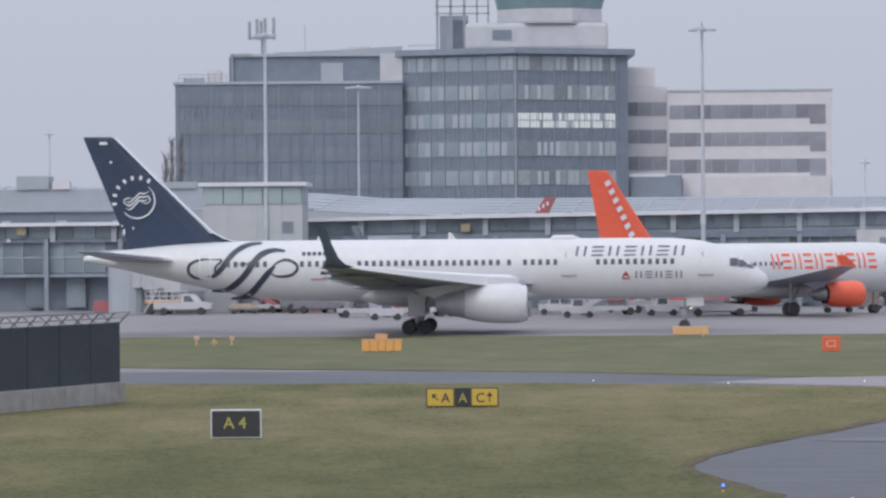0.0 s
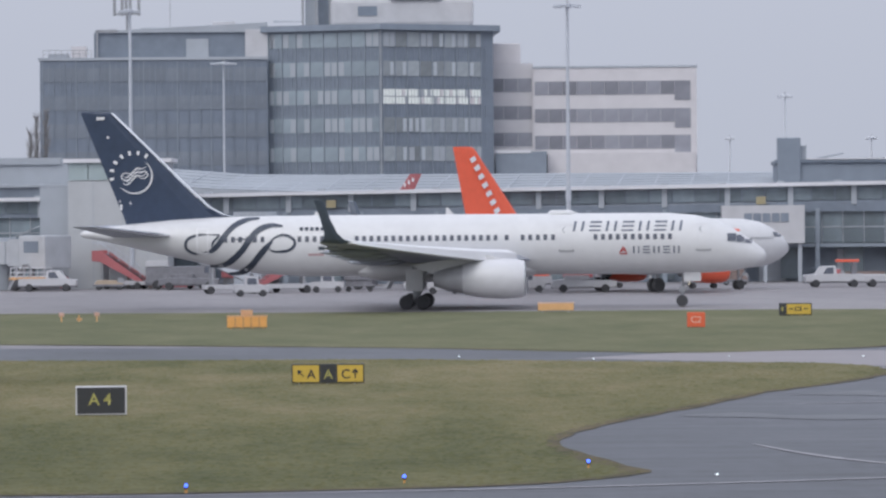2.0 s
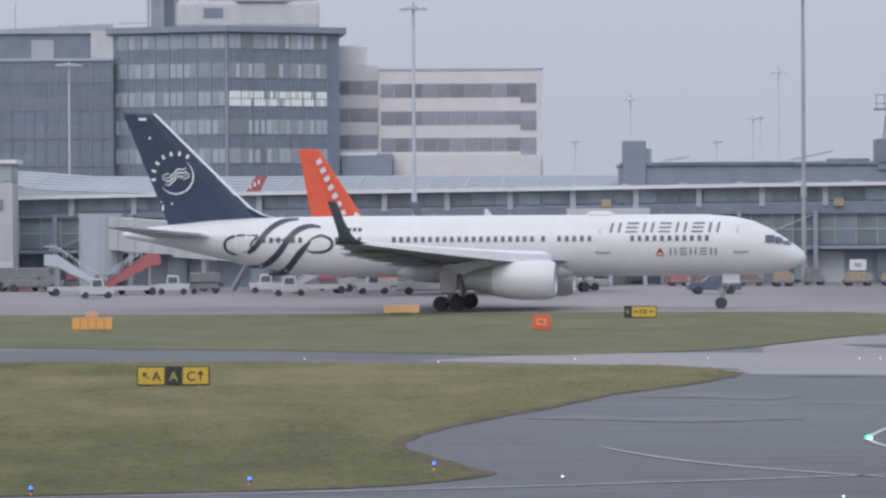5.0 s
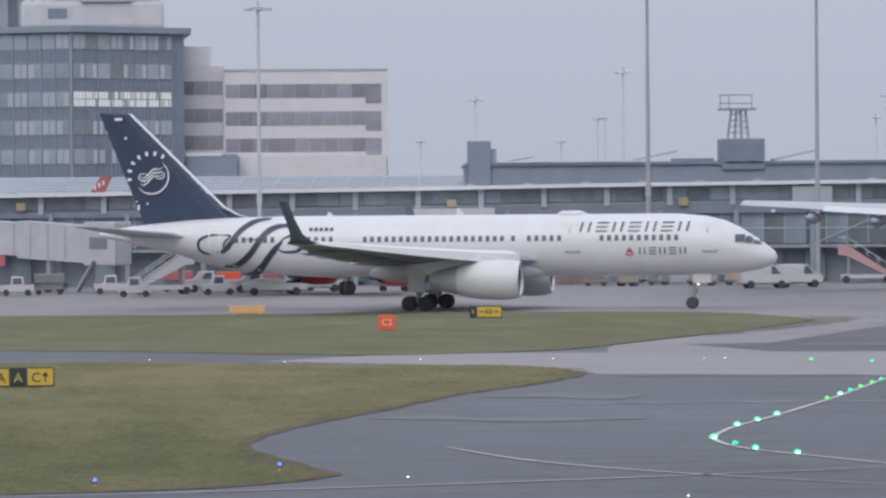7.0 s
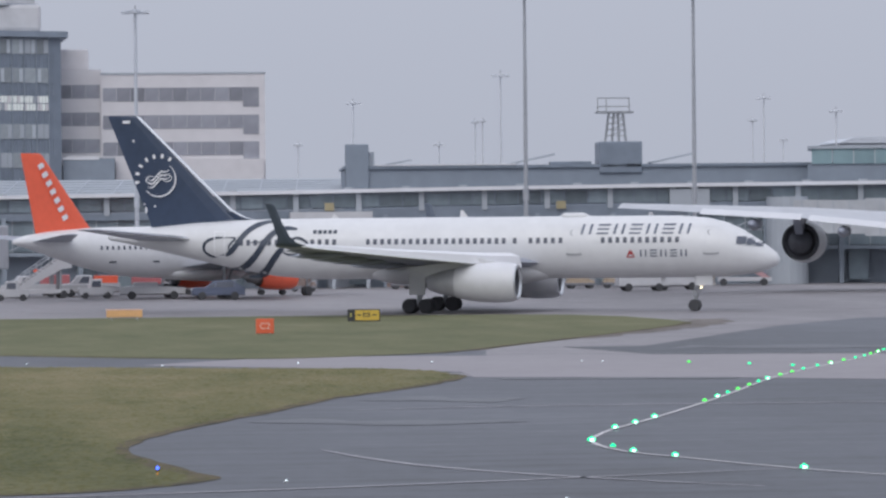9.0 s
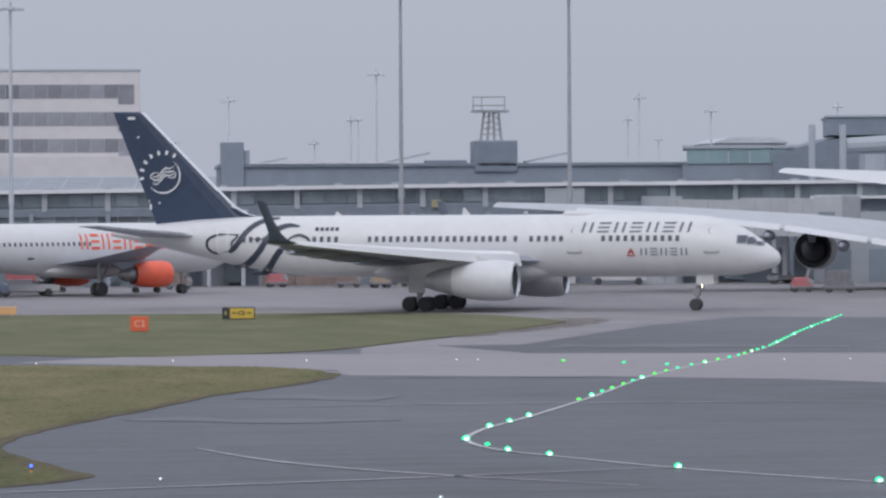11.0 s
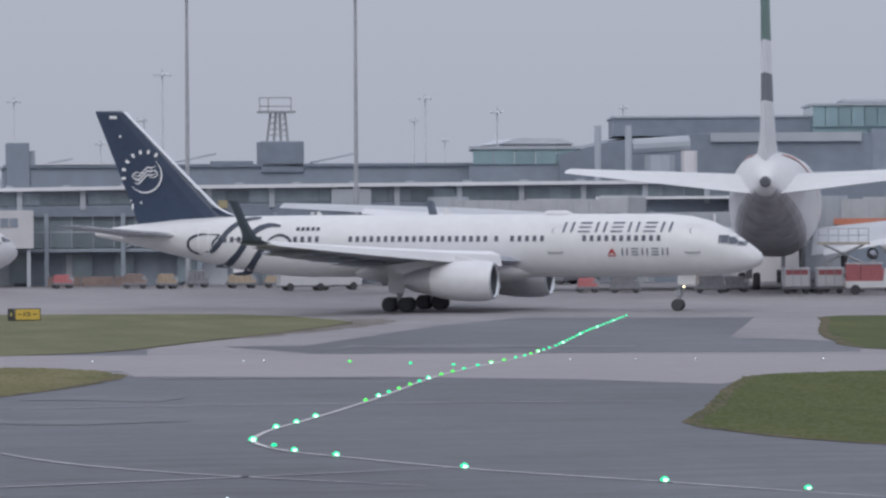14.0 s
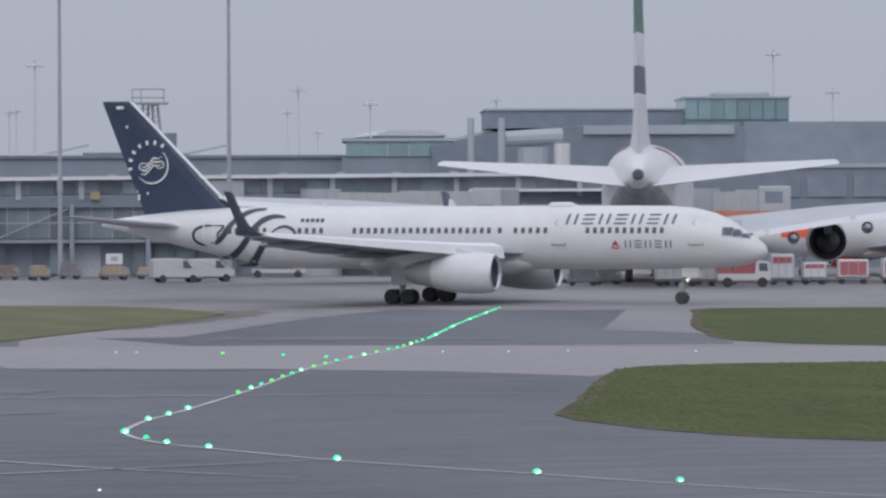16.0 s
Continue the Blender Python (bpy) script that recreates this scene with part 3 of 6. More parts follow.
def white_building():
    b = building("white_office_building", 23.8, 575, -3, "off-white office building with dark ribbon windows")
    part("wall", boxed(4.9, 25.7, 0.0, 24, 0, 24.55), CLAD_WHITE, b, "off-white panelled wall")
    part("wall", boxed(-2, 4.9, 1.0, 24, 0, 25.2), CLAD_WHITE, b, "off-white recessed wall")
    part("roof_room", boxed(-2, 3.3, 4, 12, 25.2, 27.9, bevel=.2), CLAD_WHITE, b)
    part("parapet", boxed(4.85, 25.8, -.1, .4, 24.5, 24.75), CLAD_GREY, b)
    pane = mesh_of("window", boxed(0.02, 1.76, -0.06, 0.25, 0, 1.72), OFFICE_PANE)
    for z in (21.1, 17.6, 14.2):
        for k in range(10):
            piece("window", pane, b, pose(5.1 + 1.78 * k, 0, z))
        for k in range(3):
            piece("window", pane, b, pose(-.6 + 1.78 * k, 1.0, z + .45))
        part("window", boxed(22.9, 24.9, -.07, .25, z - .75, z + 1.72), OFFICE_PANE, b)
    part("window", boxed(22.7, 24.9, -.07, .25, 11.0, 12.0), WINDOW_DARK, b)
    part("annexe", boxed(0.1, 6.6, -5, 0.9, 0, 13.9), CLAD_DARK, b, "dark lower annexe")
    part("annexe_edge", boxed(-.1, 4.6, -5.1, -4.9, 13.7, 14.1), FASCIA, b)
    part("annexe", boxed(6.7, 25.4, -2.0, -.05, 0, 13.7), CLAD_WHITE, b, "pale lower storey")
    return b


def pier():
    """The long glazed terminal pier behind the stands, 170 m along local x."""
    b = building("terminal_pier", -60, 418, -5.71, "long glazed terminal pier with white roof fascia", "terminal")
    rise = lambda u: float(np.interp(u, [0, 44, 60, 95, 120, 171], [-0.65, -0.5, -0.15, 0.15, 0.45, 0.7]))

    def bar(name, u0, u1, v0, v1, z0, z1, mat, label=""):
        bm = boxed(u0, u1, v0, v1, z0, z1)
        for v in bm.verts:
            if v.co.z > 6.9:
                v.co.z += rise(v.co.x)
        return part(name, bm, mat, b, label)

    part("wall", boxed(0, 171, 2.2, 24, 0, 6.6), CLAD_DARK, b, "dark recessed lower wall")
    part("floor_slab", boxed(0, 171, 0, 24, 3.1, 3.42), WINDOW_RIB, b)
    bar("band", 0, 171, -.1, 24, 6.3, 6.95, BAND_DARK)
    for u in range(0, 171, 19):
        bar("upper_wall", u, u + 19, 0.3, 23, 6.95, 8.35, WINDOW_DARK)
    for u in range(0, 171, 19):
        bar("fascia", u, u + 19, -.9, 0.6, 8.35, 8.68, FASCIA, "white roof fascia")
    for u in np.arange(4.0, 168, 5.2):
        bar("roof_vent", u, u + .7, -.5, .2, 8.68, 8.86, CLAD_GREY)
    part("roof_flat", boxed(112, 171, .5, 24, 8.4, 8.95), CLAD_GREY, b)
    column = mesh_of("column", boxed(-.2, .2, -.35, .1, 0, 6.6), WINDOW_RIB)
    post = mesh_of("post", boxed(-.24, .24, -.25, .4, 6.7, 8.5), CLAD_GREY)
    glass = mesh_of("glass_panel", boxed(.05, 1.85, .35, .5, 3.5, 6.3), PIER_GLASS)
    low = mesh_of("glass_panel", boxed(.05, 1.85, 1.3, 1.45, 0.3, 3.05), PIER_GLASS)
    upper = mesh_of("upper_window", boxed(.06, 2.0, .16, .4, 7.15, 8.2), PIER_GLASS)
    mull = mesh_of("mullion", boxed(-.04, .04, .25, .5, 3.4, 6.3), CLAD_GREY)
    for k in range(25):
        piece("column", column, b, pose(3 + 6.9 * k, 0, 0))
    for k in range(30):
        u = 1.5 + 5.7 * k
        piece("post", post, b, pose(u, 0, rise(u) * .7))
    rng = random.Random(5)
    for k in range(90):
        piece("glass_panel", glass, b, pose(0.5 + 1.9 * k, 0, 0))
        piece("mullion", mull, b, pose(0.5 + 1.9 * k, 0, 0))
        if rng.random() < .35:
            piece("glass_panel", low, b, pose(0.5 + 1.9 * k, 0, 0))
    # transom rails, braces and small wall lamps on the glazed front
    for k in range(24):
        u = 3.2 + 6.9 * k
        part("transom", boxed(u, u + 6.5, .28, .46, 4.85, 4.97), CLAD_GREY, b)
        if k % 3 == 1:
            part("brace", rodded((u, -.1, 3.5), (u + 6.4, -.1, 6.2), .06, seg=6), CLAD_GREY, b)
        if k % 4 == 2:
            part("wall_lamp", boxed(u + 3, u + 3.35, -.2, .1, 6.35, 6.6), FASCIA, b)
    for k in range(81):
        u = 1 + 2.1 * k
        piece("upper_window", upper, b, pose(u, 0, rise(u) * .8))
    for u in (21, 62, 101, 122, 142):
        part("gate_sign", boxed(u, u + .85, -.5, -.3, 7.0, 7.7), material("dull_yellow", (.36, .31, .19), .6), b, "small yellow gate sign")
    for u in (97.5, 104.5, 109.5, 116.8, 126.0, 66.0):
        part("doorway", boxed(u, u + 3.4, 2.05, 2.25, 0, 2.95), BAND_DARK, b, "dark service doorway")
    for u in (101.2, 108.3, 120.6):
        part("roller_door", boxed(u, u + 2.4, 2.0, 2.25, 0, 2.9), GALVANISED, b, "grey roller door")
    for u in (132.3,):
        part("stair_tower", boxed(u, u + 3.6, -.6, .2, 6.9, 8.7), CLAD_GREY, b)
    return b


def west_hall():
    """The long hall with a pale sloping roof that stands behind the west half of the pier."""
    far = 1.14
    b = building("west_hall", -60 * far, 418 * far, -5.71, "long hall with pale sloping ribbed metal roof", "terminal")
    up = lambda z: 7 + (z - 7) * far
    run = [(u * far, v * far, up(z), up(h)) for u, v, z, h in ((0, 3.2, 9.3, 11.9), (30, 3.2, 9.3, 11.6), (46, 3.2, 9.2, 10.8), (52, 1.5, 8.8, 10.3), (60, .2, 8.5, 10.2), (104, .2, 8.9, 10.1))]
    part("roof", loft(bmesh.new(), [[(u, v, z), (u, 26 * far, h), (u, 27 * far, 8)] for u, v, z, h in run]), ROOF_PALE, b, "pale sloping metal roof")
    part("front_wall", loft(bmesh.new(), [[(u, v + .05, z - .01), (u, v + .05, 0), (u, v + .5, 0), (u, v + .5, z - .01)] for u, v, z, h in run]), CLAD_GREY, b, "grey wall below the roof edge")
    for k in range(8):
        part("clerestory", boxed(6.84 * k, 6.84 * k + 6.7, 3.55, 4.1, up(7.5), up(9.1)), WINDOW_DARK, b, "dark clerestory glazing")
    part("clerestory_edge", boxed(0, 54.7, 3.2, 4.1, up(9.1), up(9.32)), CLAD_GREY, b)
    for f in (.12, .3, .48, .66, .84):
        for (u0, v0, z0, h0), (u1, v1, z1, h1) in zip(run, run[1:]):
            part("roof_ridge", rodded((u0, v0 + f * (29.6 - v0), z0 + f * (h0 - z0) + .02), (u1, v1 + f * (29.6 - v1), z1 + f * (h1 - z1) + .02), .05, seg=6), CLAD_GREY, b)
    # standing seams up the slope
    for u in np.arange(2.0, 116, 3.8):
        us = [r[0] for r in run]
        v, z, h = (float(np.interp(u, us, [r[q] for r in run])) for q in (1, 2, 3))
        part("roof_seam", rodded((u, v + .2, z + .02), (u, 29.4, h + .02), .05, seg=5), GALVANISED, b)
    return b


def rear_hall():
    b = building("rear_terminal_hall", 46.6, 448, -5, "long dark low terminal hall with rooftop boxes", "terminal")
    part("wall", boxed(0, 50, 0, 30, 0, 11.1), CLAD_DARK, b, "dark slate wall")
    part("roof", boxed(-.2, 50.2, -.3, 30, 11.1, 11.4), BAND_DARK, b)
    part("parapet", boxed(2.9, 17.0, -.4, .1, 11.4, 11.54), FASCIA, b, "thin white parapet strip")
    part("stair_tower", boxed(0, 2.3, -.4, 4, 0, 13.6, bevel=.1), CLAD_DARK, b, "dark rooftop stair tower")
    part("vent", boxed(2.3, 2.9, .5, 2, 11.4, 12.8), CLAD_GREY, b)
    part("plant_room", boxed(25.3, 29.6, -.3, 6, 10.5, 13.65, bevel=.12), BAND_DARK, b, "dark rooftop plant room")
    part("skylight", boxed(20.5, 24.6, 1, 4, 11.4, 11.7), BAND_DARK, b)
    for x, z, s in ((16.5, 11.4, 1), (30.6, 11.4, 1), (4, 11.4, .6)):
        bm = bmesh.new()
        loft(bm, [[(x, 2, z), (x + 4.5 * s, 2, z + .95 * s), (x + 4.5 * s, 2, z + 1.15 * s), (x, 2, z + .22)], [(x, 5, z), (x + 4.5 * s, 5, z + .95 * s), (x + 4.5 * s, 5, z + 1.15 * s), (x, 5, z + .22)]])
        part("roof_panel", bm, CLAD_GREY, b, "tilted grey roof panel")
    # lattice radar support
    for x, top in ((26.1, 26.5), (26.8, 27.0), (27.5, 27.4), (28.2, 27.9)):
        for y in (1.5, 3.3):
            part("lattice_leg", rodded((x, y, 13.6), (top, y, 16.6), .06, seg=6), STRUT, b)
    for z in (14.2, 14.8, 15.4, 16.0):
        k = (z - 13.6) / 3
        part("lattice_brace", boxed(26.1 + .4 * k, 28.2 - .3 * k, 1.45, 1.55, z, z + .07), STRUT, b)
        part("lattice_brace", rodded((26.1 + .4 * k, 1.5, z), (28.2 - .3 * k, 1.5, z + .55), .04, seg=5), STRUT, b)
    part("lattice_head", boxed(25.2, 28.9, 1.2, 3.6, 16.5, 16.72), STRUT, b)
    for z in (17.1, 17.95):
        part("lattice_rail", boxed(25.2, 28.5, 1.2, 1.35, z, z + .12), STRUT, b)
    for x in (25.25, 26.1, 28.4):
        part("lattice_post", boxed(x, x + .1, 1.2, 1.35, 16.7, 18.0), STRUT, b)
    return b


def east_terminal():
    b = building("east_terminal", 92, 441, -12, "grey terminal with green-glazed roof lantern", "terminal")
    part("wall", boxed(0, 16, 0, 30, 0, 11.2), CLAD_DARK, b)
    for k in range(5):
        part("window", boxed(.4 + 2.1 * k, 2.4 + 2.1 * k, -.2, .6, 11.2, 12.7), GREEN_GLASS, b, "green-tinted glass")
    part("roof", boxed(0, 14, -.4, 18, 12.7, 13.0), CLAD_GREY, b)
    bm = bmesh.new()
    loft(bm, [[(x, y, 9), (x, y, z), (x, y + 26, z + .5), (x, y + 26, 9)] for x, y, z in ((9, -1, 12.1), (14, -1, 13.4), (24, -1, 14.2), (40, -1, 14.1))])
    part("roof", bm, BAND_DARK, b, "grey curved roof shell")
    part("wall", boxed(16, 40, -.6, 24, 0, 12.4), CLAD_DARK, b, "dark curved wall")
    part("upper_storey", boxed(14.5, 35, 4, 22, 14.0, 15.9), BAND_DARK, b)
    part("upper_roof", boxed(14.3, 34, 3.8, 22, 15.8, 16.0), CLAD_GREY, b)
    part("roof_edge", boxed(24, 39, -1.4, -1.0, 13.3, 14.2), CLAD_GREY, b, "pale grey roof edge")
    for k in range(8):
        part("lantern_window", boxed(34.4 + 1.3 * k, 35.62 + 1.3 * k, 2.0, 2.3, 14.8, 16.9), GREEN_GLASS, b, "green-tinted lantern glass")
    part("lantern_wall", boxed(34.4, 44.8, 2.3, 16, 14, 16.9), GREEN_GLASS, b)
    part("lantern_roof", boxed(34.2, 45, 1.8, 16, 16.9, 17.1), CLAD_GREY, b)
    part("lantern_cap", boxed(37.5, 43, 4, 12, 17.1, 17.6, bevel=.2), CLAD_GREY, b)
    part("wall", boxed(40, 75, -.8, 26, 0, 14.5), CLAD_DARK, b, "tall dark slate wall")
    part("ledge", boxed(33, 75, -3.2, -.8, 9.9, 10.3), CLAD_GREY, b)
    part("lower_wall", boxed(33, 75, -3, -.8, 0, 9.9), BAND_DARK, b, "dark grey lower storey")
    for k in range(7):
        part("window", boxed(41.5 + 4.6 * k, 45.4 + 4.6 * k, -3.2, -2.9, 7.0, 9.0), WINDOW_DARK, b)
    for x in (104.3 - 92, 107.2 - 92):
        part("service_pole", rodded((x, -22, 0), (x, -22, 14.6), .34), CLAD_GREY, b, "thick pale steel pole")
    part("duct", rodded((15.5, -21, 12.6), (21, -20, 12.9), .75), CLAD_GREY, b)
    part("duct", rodded((18.2, -20.5, 0), (18.2, -20.5, 11.8), 1.5), CLAD_GREY, b)
    part("duct", rodded((21, -20.5, 0), (21, -20.5, 12.2), .8), CLAD_WHITE, b)
    return b


tower_block(), left_block(), white_building(), west_hall(), pier(), rear_hall(), east_terminal()

# service building and head-house of a boarding bridge
b = building("service_building", -21.6, 400, -2, "pale grey service building with glazed top storey")
part("wall", boxed(0.4, 9.2, 0, 8, 0, 9.6), SERVICE_GREY, b, "pale grey wall")
part("wall", boxed(-2.2, .4, 1.2, 8, 0, 9.0), CLAD_GREY, b)
for k in range(5):
    part("window", boxed(.5 + 1.74 * k, 2.16 + 1.74 * k, -.1, .3, 9.6, 11.1), WINDOW_PALE, b, "pale green-tinted window")
part("upper_wall", boxed(.4, 9.2, .4, 8, 9.5, 11.15), CLAD_GREY, b)
part("roof", boxed(0, 9.6, -.5, 8.4, 11.15, 11.5), FASCIA, b, "white flat roof")
for x in (2.6, 5.2, 7.4):
    part("panel_joint", boxed(x, x + .05, -.03, .02, .2, 9.5), CLAD_GREY, b)
part("notice", boxed(7.4, 8.4, -.06, .02, 7.0, 8.0), WINDOW_DARK, b)

b = building("west_roof_plant", -46, 478, 0, "low pale rooftop plant and parapets", "building")
part("wall", boxed(-10, 24, 0, 12, 0, 11.8), CLAD_GREY, b)
part("roof_unit", boxed(1, 4.4, -.3, 6, 11.8, 13.2), CLAD_GREY, b)
part("roof_unit", boxed(4.8, 6.6, -.3, 3, 11.8, 12.6), CLAD_WHITE, b)
part("roof_unit", boxed(13, 20, -.3, 3, 11.8, 12.5), CLAD_GREY, b)


b = building("distant_hangar", 140.5, 650, -3, "distant pale hangar roof beyond the terminal")
part("wall", boxed(0, 10.5, 0, 20, 0, 16.2), CLAD_GREY, b, "pale hazy wall")
part("roof", loft(bmesh.new(), [[(-.4, y, 16.2), (2, y, 17.0), (8.5, y, 17.0), (11, y, 16.2)] for y in (-.6, 20.5)]), GALVANISED, b, "low pale roof")

# ---- light masts ----
def light_mast(x, y, h, label="tall slim grey floodlight mast with lamp head", r=.22, head=1.0, paint=None):
    m = thing("light_mast", x, y, 0, 0, label, "floodlight mast", "apron floodlight masts")
    part("pole", rodded((0, 0, 0), (0, 0, h), r * .95, r * .55, seg=12), paint or GALVANISED, m, "tapered weathered steel pole")
    part("foot", boxed(-.5, .5, -.5, .5, 0, .25), CONCRETE, m)
    part("collar", rodded((0, 0, h * .30), (0, 0, h * .30 + 1.1), r * 1.15, r * 1.05, seg=10), paint or GALVANISED, m)
    part("ring", rodded((0, 0, h - .25), (0, 0, h + .1), .35 * head, .3 * head, seg=10), paint or STRUT, m)
    for k in range(6):
        a = 2 * math.pi * k / 6 + .3
        px, py = 1.0 * head * math.cos(a), 1.0 * head * math.sin(a)
        part("lamp_arm", rodded((0, 0, h + .05), (px, py, h - .1), .05, seg=6), paint or STRUT, m)
        part("lamp", boxed(px - .3 * head, px + .3 * head, py - .2, py + .2, h - .28, h - .06, bevel=.03), paint or GALVANISED, m, "angled floodlight")
    part("finial", rodded((0, 0, h), (0, 0, h + .6 * head), .12, .03, seg=6), STRUT, m)
    return m


for x, y, h, r, hd in ((-15.6, 399.7, 24.6, .22, .8), (23.0, 399.3, 24.8, .23, 1.0), (57.2, 395.9, 25.9, .24, 1.0), (71.9, 393.5, 25.8, .24, 1.0),
                       (-10.3, 558, 25.0, .2, 1.3), (52.6, 497.2, 19.0, .16, .9), (62, 496, 14.3, .12, .7), (66, 495.6, 16.8, .14, .6), (68.8, 495.2, 21.9, .18, 1.1),
                       (101.3, 510, 19.6, .17, .9), (100.4, 512, 17.1, .14, .6), (109.4, 508.4, 18.0, .16, .9), (123.5, 505.1, 18.4, .16, .6), (103.5, 509.6, 14.8, .12, .5),
                       (154.1, 496.6, 23.5, .2, 1.0), (160.6, 494.6, 19.1, .18, .9), (-45, 518, 18.7, .2, .6), (48.4, 517.7, 14.7, .14, .6), (69.5, 515.5, 17.3, .14, .5)):
    light_mast(x, y, h, r=r, head=hd * (1 if y < 400 or y > 550 else .75), paint=POLE_GREY if x > 50 and y < 400 else MAST_HAZED if 400 < y < 550 else GALVANISED)


# ---- aircraft ----
class Hull:
    """A fuselage by stations (x, top, bottom, half width)."""

    def __init__(self, stations, square=1.0):
        self.square = square
        s = sorted(stations)
        self.x, self.t, self.b, self.w = (np.array(c, float) for c in zip(*s))

    def at(self, x):
        t, b, w = (float(np.interp(x, self.x, c)) for c in (self.t, self.b, self.w))
        return (t + b) / 2, (t - b) / 2, w

    def body(self, seg=40, steps=3):
        xs = []
        for a, b in zip(self.x, self.x[1:]):
            xs += [a + (b - a) * k / steps for k in range(steps)]
        xs.append(self.x[-1])
        rings = []
        for x in xs:
            m, h, w = self.at(x)
            ring = []
            for i in range(seg):
                s, c = math.sin(2 * math.pi * i / seg), math.cos(2 * math.pi * i / seg)
                ring.append((x, w * math.copysign(abs(s) ** self.square, s), m + h * c))
            rings.append(ring)
        return loft(bmesh.new(), rings)

    def side(self, proud=0.02, hand=-1):
        def place(x, z):
            m, h, w = self.at(x)
            s = max(-.999, min(.999, (z - m) / h))
            c = math.sqrt(1 - s * s)
            return (x, hand * (w * c ** self.square + proud * max(c, .3)), z + proud * s)
        return place


def nacelle(parent, x, y, z, profile, mat, intake=.3, core=None, label="", core_mat=None):
    """An engine pod: outer cowl, bright lip, dark intake with spinner, and hot core."""
    e = part("engine", lathe(bmesh.new(), profile, (x, y, z), cap=False), mat, parent, label, smooth=True)
    x1, r1 = profile[-1]
    part("lip", lathe(bmesh.new(), [(x1 - .12, r1 + .01), (x1 + .06, r1 - .02), (x1 + .1, r1 - .1), (x1 - .1, r1 - .18)], (x, y, z), cap=False), BARE, e, "bright polished intake lip", smooth=True)
    part("intake", lathe(bmesh.new(), [(x1 - .1, r1 - .17), (x1 - 1.0, r1 - .2), (x1 - 1.05, .02)], (x, y, z), cap=False), DARK_HOLE, e, "dark fan intake", smooth=True)
    part("spinner", lathe(bmesh.new(), [(x1 - 1.0, .32), (x1 - .7, .2), (x1 - .5, .02)], (x, y, z)), EXHAUST, e, smooth=True)
    x0, r0 = profile[0]
    part("nozzle", lathe(bmesh.new(), [(x0 + .02, r0 - .01), (x0 + .6, r0 - .06), (x0 + .65, .05)], (x, y, z), cap=False), DARK_HOLE, e, "dark fan nozzle")
    part("core", lathe(bmesh.new(), core or [(x0 - 1.7, .25), (x0 - .9, .45), (x0 - .85, .62), (x0 + .6, .8)], (x, y, z)), core_mat or EXHAUST, e, "bare metal exhaust core", smooth=True)
    return e


# thin bars (left, right, low, high) in a unit slot
MARKS = (((.04, .24, 0, 1), (.72, .92, 0, 1)), ((0, 1, 0, .17), (0, 1, .42, .58), (0, 1, .83, 1)))


def letter_bars(parent, place, u0, u1, v0, v1, count, mat, label, slant=0.0, fill=.62):
    """Plain bars in the place of a painted name, a small cluster for each letter."""
    w = (u1 - u0) / count
    for k in range(count):
        lean = lambda u, v: place(u0 + (k + u * fill) * w + slant * v, v0 + (v1 - v0) * v)
        bm = bmesh.new()
        for a, b, c, d in MARKS[k % 2]:
            patch(bm, a, b, c, d, lean, 2, 5)
        part("lettering_bar", bm, mat, parent, label)


def gear_leg(parent, x, y, top, axle, r, name="gear_leg", lean=0.0):
    leg = part(name, rodded((x + lean, y, top), (x, y, axle), r, r * .8), STRUT, parent)
    part("brace", rodded((x + .9, y, top - .1), (x + .1, y, axle + .35), r * .5), STRUT, leg)
    return leg


# -- the taxiing airliner --
airliner = thing("airliner", -1.65, 312.64, 0, -2.07, "white twin-engine airliner with navy tail and blended winglets, taxiing", "aircraft")
HULL = Hull([(24.12, 3.5, 3.42, .04), (23.95, 3.88, 3.08, .42), (23.4, 4.32, 2.8, .82), (22.6, 4.88, 2.58, 1.18), (21.6, 5.52, 2.42, 1.48), (20.6, 5.98, 2.34, 1.68), (19.3, 6.3, 2.3, 1.82), (17.5, 6.46, 2.28, 1.88), (15, 6.48, 2.27, 1.88),
             (-8, 6.48, 2.27, 1.88), (-11, 6.46, 2.5, 1.86), (-14, 6.40, 3.02, 1.76), (-17, 6.24, 3.7, 1.45), (-20, 5.95, 4.4, .98), (-22, 5.7, 4.85, .58), (-23.1, 5.52, 5.05, .3), (-23.3, 5.4, 5.15, .12)])
fuselage = part("fuselage", HULL.body(), WHITE, airliner, "glossy white fuselage", smooth=True)
side = HULL.side(0.025)
far_side = HULL.side(0.025, 1)
bm = lathe(bmesh.new(), [(-4.5, .05), (-4.0, .5), (-2.5, .85), (3, 1.0), (6.5, .85), (8.6, .4), (9.2, .05)], (0, 0, 0))
for v in bm.verts:
    v.co = Vector((v.co.x, v.co.y * 2.1, 2.75 + v.co.z * 1.0))
part("belly_fairing", bm, WHITE, airliner, "white wing-to-body fairing", smooth=True)

